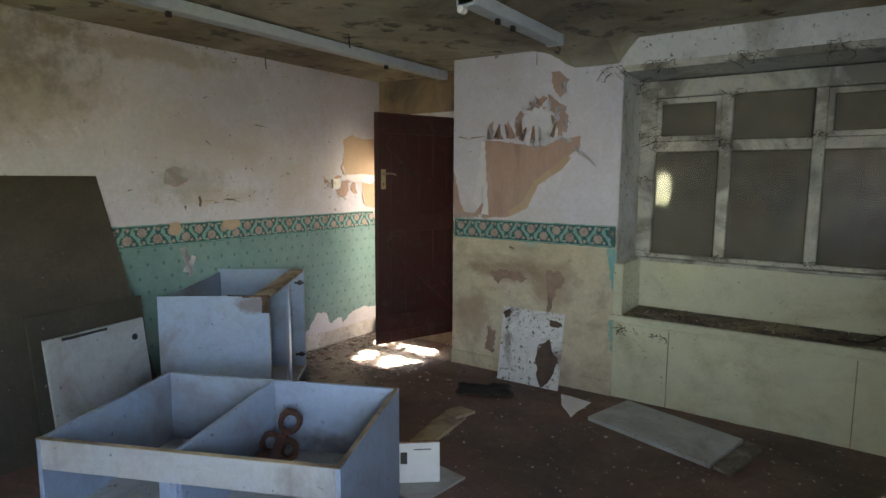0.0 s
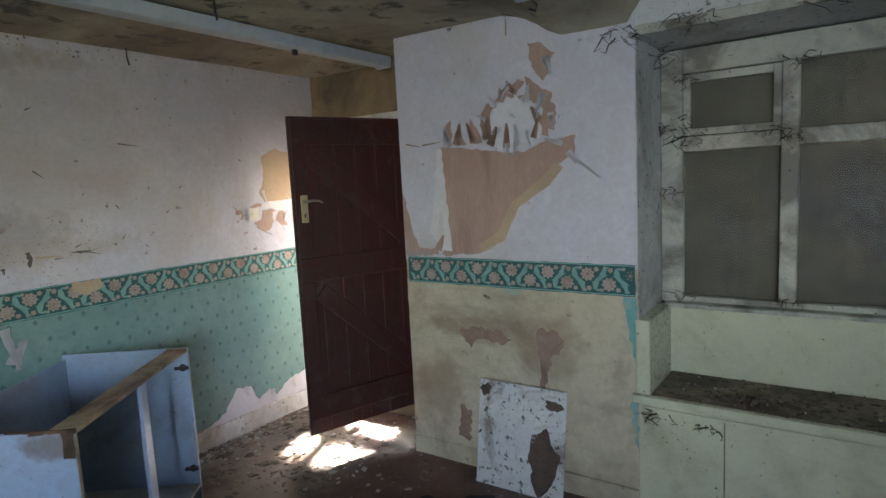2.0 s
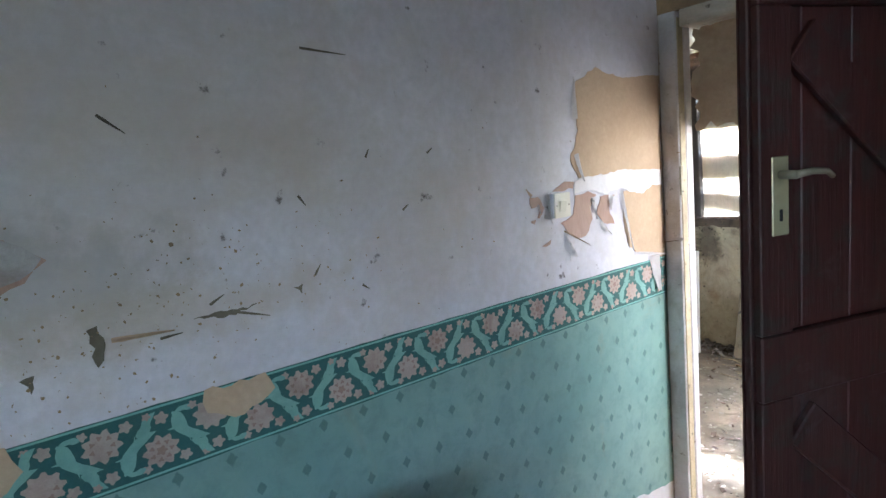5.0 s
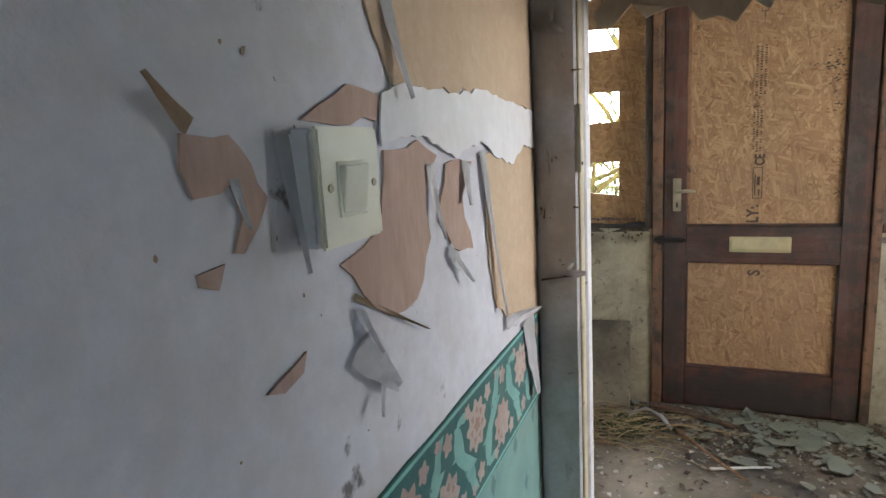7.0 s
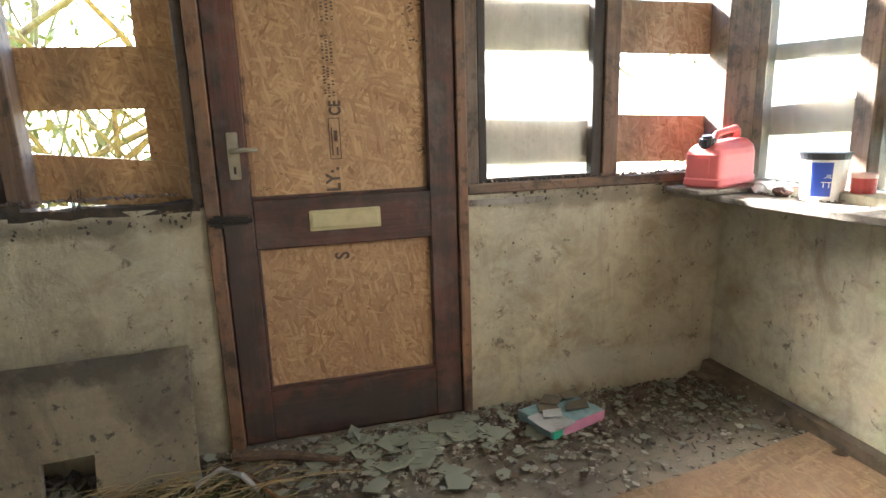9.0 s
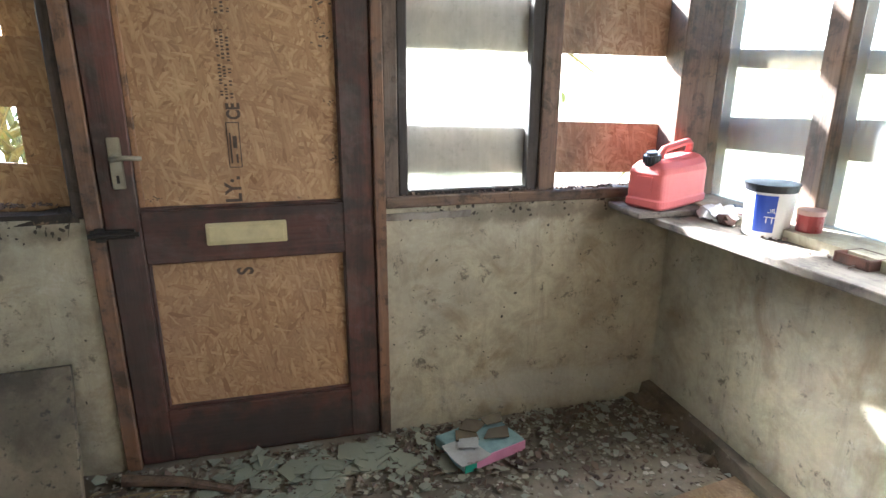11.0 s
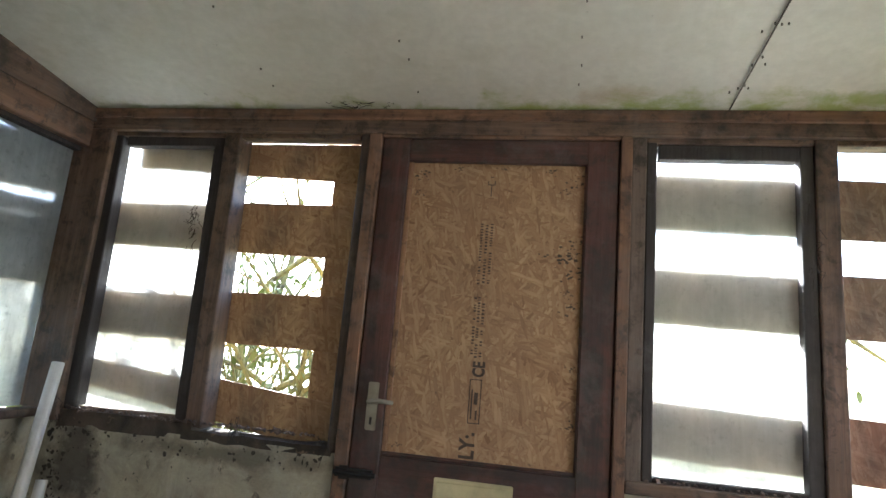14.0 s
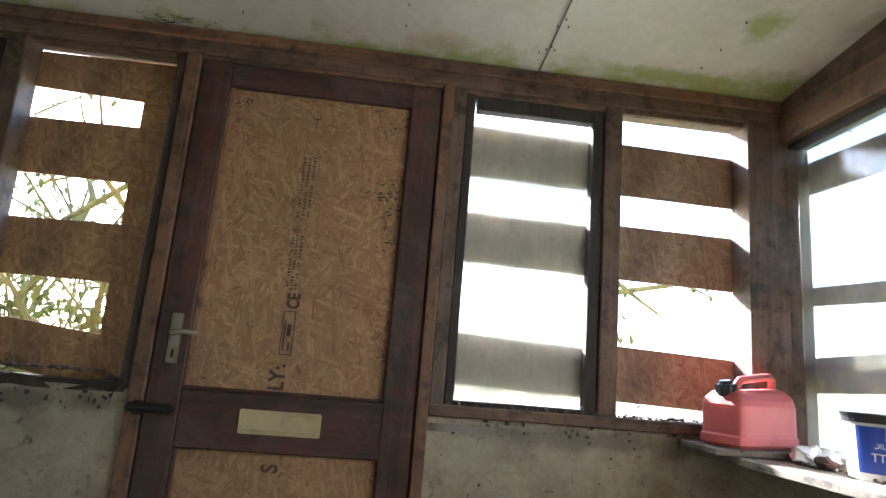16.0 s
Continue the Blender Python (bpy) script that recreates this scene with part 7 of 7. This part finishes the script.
scatter("porch_litter", 700, porch_any, 0.0, (0.004, 0.02), litter_light, "plaster crumbs on the porch floor", "litter", 14)
scatter("porch_litter", 600, by_front, 0.006, (0.004, 0.016), litter_dark, "dirt and leaf bits over the broken glass", "litter", 26, 0.5, 0.7)
scatter("porch_litter", 900, by_corner, 0.006, (0.004, 0.020), litter_dark, "dead leaves in the porch corner", "litter", 15, 0.4, 0.7)
scatter("porch_litter", 300, lambda r: (r.uniform(-1.0, -0.1), 7.58 - abs(r.gauss(0, 0.1))), 0.0, (0.01, 0.03), leafy("pebbles", (0.08, 0.078, 0.07), (0.24, 0.235, 0.21)), "rubble in the porch corner", "litter", 16, 2.0, 0.6)
straw = leafy("straw", (0.22, 0.16, 0.08), (0.40, 0.32, 0.18))
rnd = random.Random(31)
bm = bmesh.new()
for k in range(260):
    x, y = rnd.gauss(-0.15, 0.20), 7.22 + rnd.gauss(0, 0.11)
    a, ln = rnd.gauss(0.25, 0.7), rnd.uniform(0.06, 0.26)
    p = Vector((x, min(7.36, y), rnd.uniform(0.004, 0.06)))
    q = p + Vector((ln * math.cos(a), ln * math.sin(a) * 0.6, rnd.uniform(-0.02, 0.03)))
    q.y, q.z = min(q.y, 7.38), max(0.004, q.z)
    tube(bm, [p, (p + q) / 2 + Vector((0, 0, rnd.uniform(0, 0.02))), q], rnd.uniform(0.0012, 0.003), 4, 0.6)
tagged(solid("straw_nest", bm, straw), "heap of straw, twigs and moss by the slab", "straw", kind="stuff")
moss = leafy("moss", (0.035, 0.05, 0.015), (0.08, 0.10, 0.03))
scatter("moss", 500, lambda r: (r.gauss(-0.02, 0.10), min(7.36, r.gauss(7.24, 0.06))), 0.015, (0.006, 0.018), moss, "dark green moss in the straw", "moss", 18, 1.5, 1.0)
for k, (pts, r, m, lab_) in enumerate((([(0.13, 7.40, 0.02), (0.25, 7.20, 0.03), (0.42, 6.98, 0.02), (0.50, 6.90, 0.015)], 0.009, light_wood["x"], "thin bent branch on the floor"), ([(0.36, 6.96, 0.01), (0.50, 7.01, 0.012), (0.60, 7.04, 0.012)], 0.007, tub_white, "pale split stick on the floor"),
        ([(0.10, 7.50, 0.02), (0.30, 7.43, 0.03), (0.48, 7.36, 0.02)], 0.022, frame_wood["x"], "rotten dark timber stick on the floor"), ([(0.0, 7.30, 0.05), (0.08, 7.33, 0.08), (0.15, 7.28, 0.07), (0.20, 7.24, 0.03)], 0.014, melamine_old, "pale curled strip of paper on the straw"), ([(-0.55, 7.22, 0.012), (-0.3, 7.12, 0.012), (-0.05, 7.05, 0.012)], 0.006, light_wood["x"], "thin twig on the porch floor"))):
    bm = bmesh.new()
    tube(bm, pts, r, 7, 0.6)
    tagged(solid("stick", rough_up(bm, r * 0.3, 30), m), lab_, "stick")

# ---- porch ceiling details ----
seam = plain("seam_dark", (0.10, 0.09, 0.07), 0.9)


def on_ceiling(bm, x0, x1, y0, y1):
    vs = [bm.verts.new((x, y, porch_ceiling_z(y) - 0.008)) for x, y in ((x0, y0), (x0, y1), (x1, y1), (x1, y0))]
    bm.faces.new(vs)
    top = [bm.verts.new(v.co + Vector((0, 0, 0.006))) for v in vs]
    for j in range(4):
        bm.faces.new((vs[j], vs[(j + 1) % 4], top[(j + 1) % 4], top[j]))


bm = bmesh.new()
on_ceiling(bm, 1.3738, 1.3762, Y_O, 7.58)
structure("trim", bm, seam, "dark joint between ceiling boards", "trim")
bm = bmesh.new()
rnd = random.Random(41)
for x in (1.352, 1.366, 1.384, 1.398, 0.86, 0.30, -0.25, 1.95):
    for k in range(13):
        if rnd.random() < 0.8:
            y, xx = 5.75 + k * 0.14 + rnd.uniform(-0.03, 0.03), x + rnd.uniform(-0.008, 0.008)
            on_ceiling(bm, xx - 0.002, xx + 0.002, y, y + 0.005)
structure("trim", bm, seam, "rusty nail heads in the ceiling boards", "trim")
rnd = random.Random(43)
bm = bmesh.new()
for k in range(26):
    x = rnd.gauss(0.05, 0.06)
    p = [Vector((x, 7.57 - rnd.uniform(0, 0.05), 2.215 + rnd.uniform(-0.005, 0.01)))]
    for j in range(3):
        p.append(p[-1] + Vector((rnd.uniform(-0.03, 0.03), rnd.uniform(-0.01, 0.01), rnd.uniform(-0.008, 0.012))))
    tube(bm, p, 0.0015, 4, 0.5)
for x0, z0, n in ((-0.60, 1.75, 30), (1.64, 1.74, 24), (-1.05, 0.97, 26), (0.05, 0.95, 20), (-0.3, 0.99, 18)):
    for k in range(n):
        p = [Vector((x0 + rnd.gauss(0, 0.012), 7.60 + rnd.uniform(-0.015, 0.0), z0 + rnd.gauss(0, 0.06 if z0 > 1.2 else 0.015)))]
        for j in range(2):
            p.append(p[-1] + Vector((rnd.uniform(-0.02, 0.02), rnd.uniform(-0.01, 0.004), rnd.uniform(-0.04, 0.02))))
        tube(bm, p, 0.0015, 4, 0.5)
tagged(solid("cobweb", bm, cobweb), "clotted dark cobwebs on the porch timber", "cobweb", "cobwebs", kind="stuff")

# ---- outside ----
grass_mat = worn("grass_mat", (0.22, 0.24, 0.11), (0.28, 0.28, 0.15), (0.28, 0.25, 0.16), 1.5, 0.5, 0.75, 0.9, 0.6)
bm = bmesh.new()
bmesh.ops.create_grid(bm, x_segments=40, y_segments=40, size=300, matrix=Matrix.Translation((0, 0, -0.36)))
structure("ground", bm, grass_mat, "rough grass around the house", "ground")
bark = wood("bark", (0.20, 0.195, 0.07), (0.12, 0.12, 0.045), "z", 0.9)
leaf_mat = leafy("leaf_mat", (0.05, 0.08, 0.012), (0.13, 0.16, 0.03))


def shrub(x, y, h, spread, n, leaves, seed, label, cap=2.38):
    rnd = random.Random(seed)
    th = thing("shrub", (x, y, -0.36), label, "shrub", "shrubs outside the porch")
    crown, tips = bmesh.new(), []
    for k in range(n):
        wood_ = bmesh.new()
        p = Vector((x + rnd.gauss(0, 0.10), y + rnd.gauss(0, 0.06), -0.36))
        d = Vector((rnd.gauss(0, 0.6), rnd.gauss(0, 0.25), 1.0)).normalized()
        pts, ln = [p.copy()], h * rnd.uniform(0.6, 1.1) / 9
        for j in range(9):
            d = (d + Vector((rnd.gauss(0, 0.20) * spread, rnd.gauss(0, 0.08), rnd.gauss(-0.05, 0.14)))).normalized()
            p = p + d * ln
            p.y, p.z = max(p.y, 8.05), min(p.z, cap + 0.5 * max(0, p.y - 8.6))
            pts.append(p.copy())
            if j > 2:
                q, e = [p.copy()], (d + Vector((rnd.gauss(0, 0.9), rnd.gauss(0, 0.4), rnd.gauss(0, 0.6)))).normalized()
                for i in range(4):
                    e = (e + Vector((rnd.gauss(0, 0.2), rnd.gauss(0, 0.1), rnd.gauss(-0.05, 0.2)))).normalized()
                    w2 = q[-1] + e * rnd.uniform(0.06, 0.16)
                    w2.y, w2.z = max(w2.y, 8.0), min(w2.z, cap + 0.04 + 0.5 * max(0, w2.y - 8.6))
                    q.append(w2)
                    tips.append(w2.copy())
                tube(wood_, q, 0.008, 4, 0.3)
        tube(wood_, pts, rnd.uniform(0.012, 0.040), 7, 0.35)
        part("limb", wood_, bark, th)
    for k in range(leaves):
        c = rnd.choice(tips) + Vector((rnd.gauss(0, 0.03), rnd.gauss(0, 0.03), rnd.gauss(0, 0.03)))
        c.y = max(c.y, 7.95)
        s = rnd.uniform(0.012, 0.032)
        e = Euler((rnd.uniform(0, 6), rnd.uniform(0, 6), rnd.uniform(0, 6))).to_matrix()
        crown.faces.new([crown.verts.new(c + e @ Vector(q) * s) for q in ((-1, 0, 0), (-0.3, 0.42, 0.1), (0.5, 0.35, 0.05), (1, 0, -0.1), (0.4, -0.4, 0.05), (-0.4, -0.38, 0.1))])
    if leaves:
        part("crown", crown, leaf_mat, th)
    else:
        crown.free()
    return th


shrub(-0.25, 8.55, 2.7, 1.8, 24, 1300, 1, "tangled hedge shrub with thin mossy branches")
shrub(-0.75, 8.8, 2.8, 1.8, 22, 1300, 2, "tangled hedge shrub with thin mossy branches")
shrub(0.35, 9.2, 2.9, 1.7, 18, 1200, 3, "tangled hedge shrub with yellow-green leaves")
shrub(-1.9, 9.6, 3.2, 1.4, 9, 900, 4, "tall leafy hedge shrub beyond the porch")
bare = shrub(2.3, 9.6, 2.0, 1.2, 5, 120, 5, "sparse bare shrub beyond the porch")
bm = bmesh.new()
tube(bm, [(2.3, 9.6, -0.36), (2.05, 9.2, 0.7), (1.85, 8.7, 1.45), (1.93, 8.4, 1.60), (1.99, 8.3, 1.564), (2.07, 8.3, 1.51), (2.136, 8.3, 1.466), (2.21, 8.3, 1.42), (2.268, 8.3, 1.381)], 0.022, 6, 0.15)
tube(bm, [(1.90, 8.35, 1.54), (1.989, 8.3, 1.519), (2.08, 8.3, 1.50), (2.136, 8.3, 1.466)], 0.005, 5, 0.8)
tube(bm, [(2.136, 8.3, 1.466), (2.13, 8.3, 1.42), (2.14, 8.3, 1.37)], 0.004, 5, 0.5)
part("limb", bm, bark, bare, "dark bare branch")
shrub(-3.2, 7.6, 2.4, 1.4, 8, 900, 6, "leafy shrub beside the porch")
shrub(-1.95, 7.35, 2.1, 1.0, 12, 1500, 7, "dense leafy shrub close to the clouded side window")
shrub(-0.70, 8.75, 3.2, 1.7, 6, 160, 8, "bare mossy shrub arching above the hedge", 2.85)
shrub(-0.15, 8.42, 3.2, 2.3, 16, 900, 9, "mossy arching shrub close to the slatted window", 2.75)
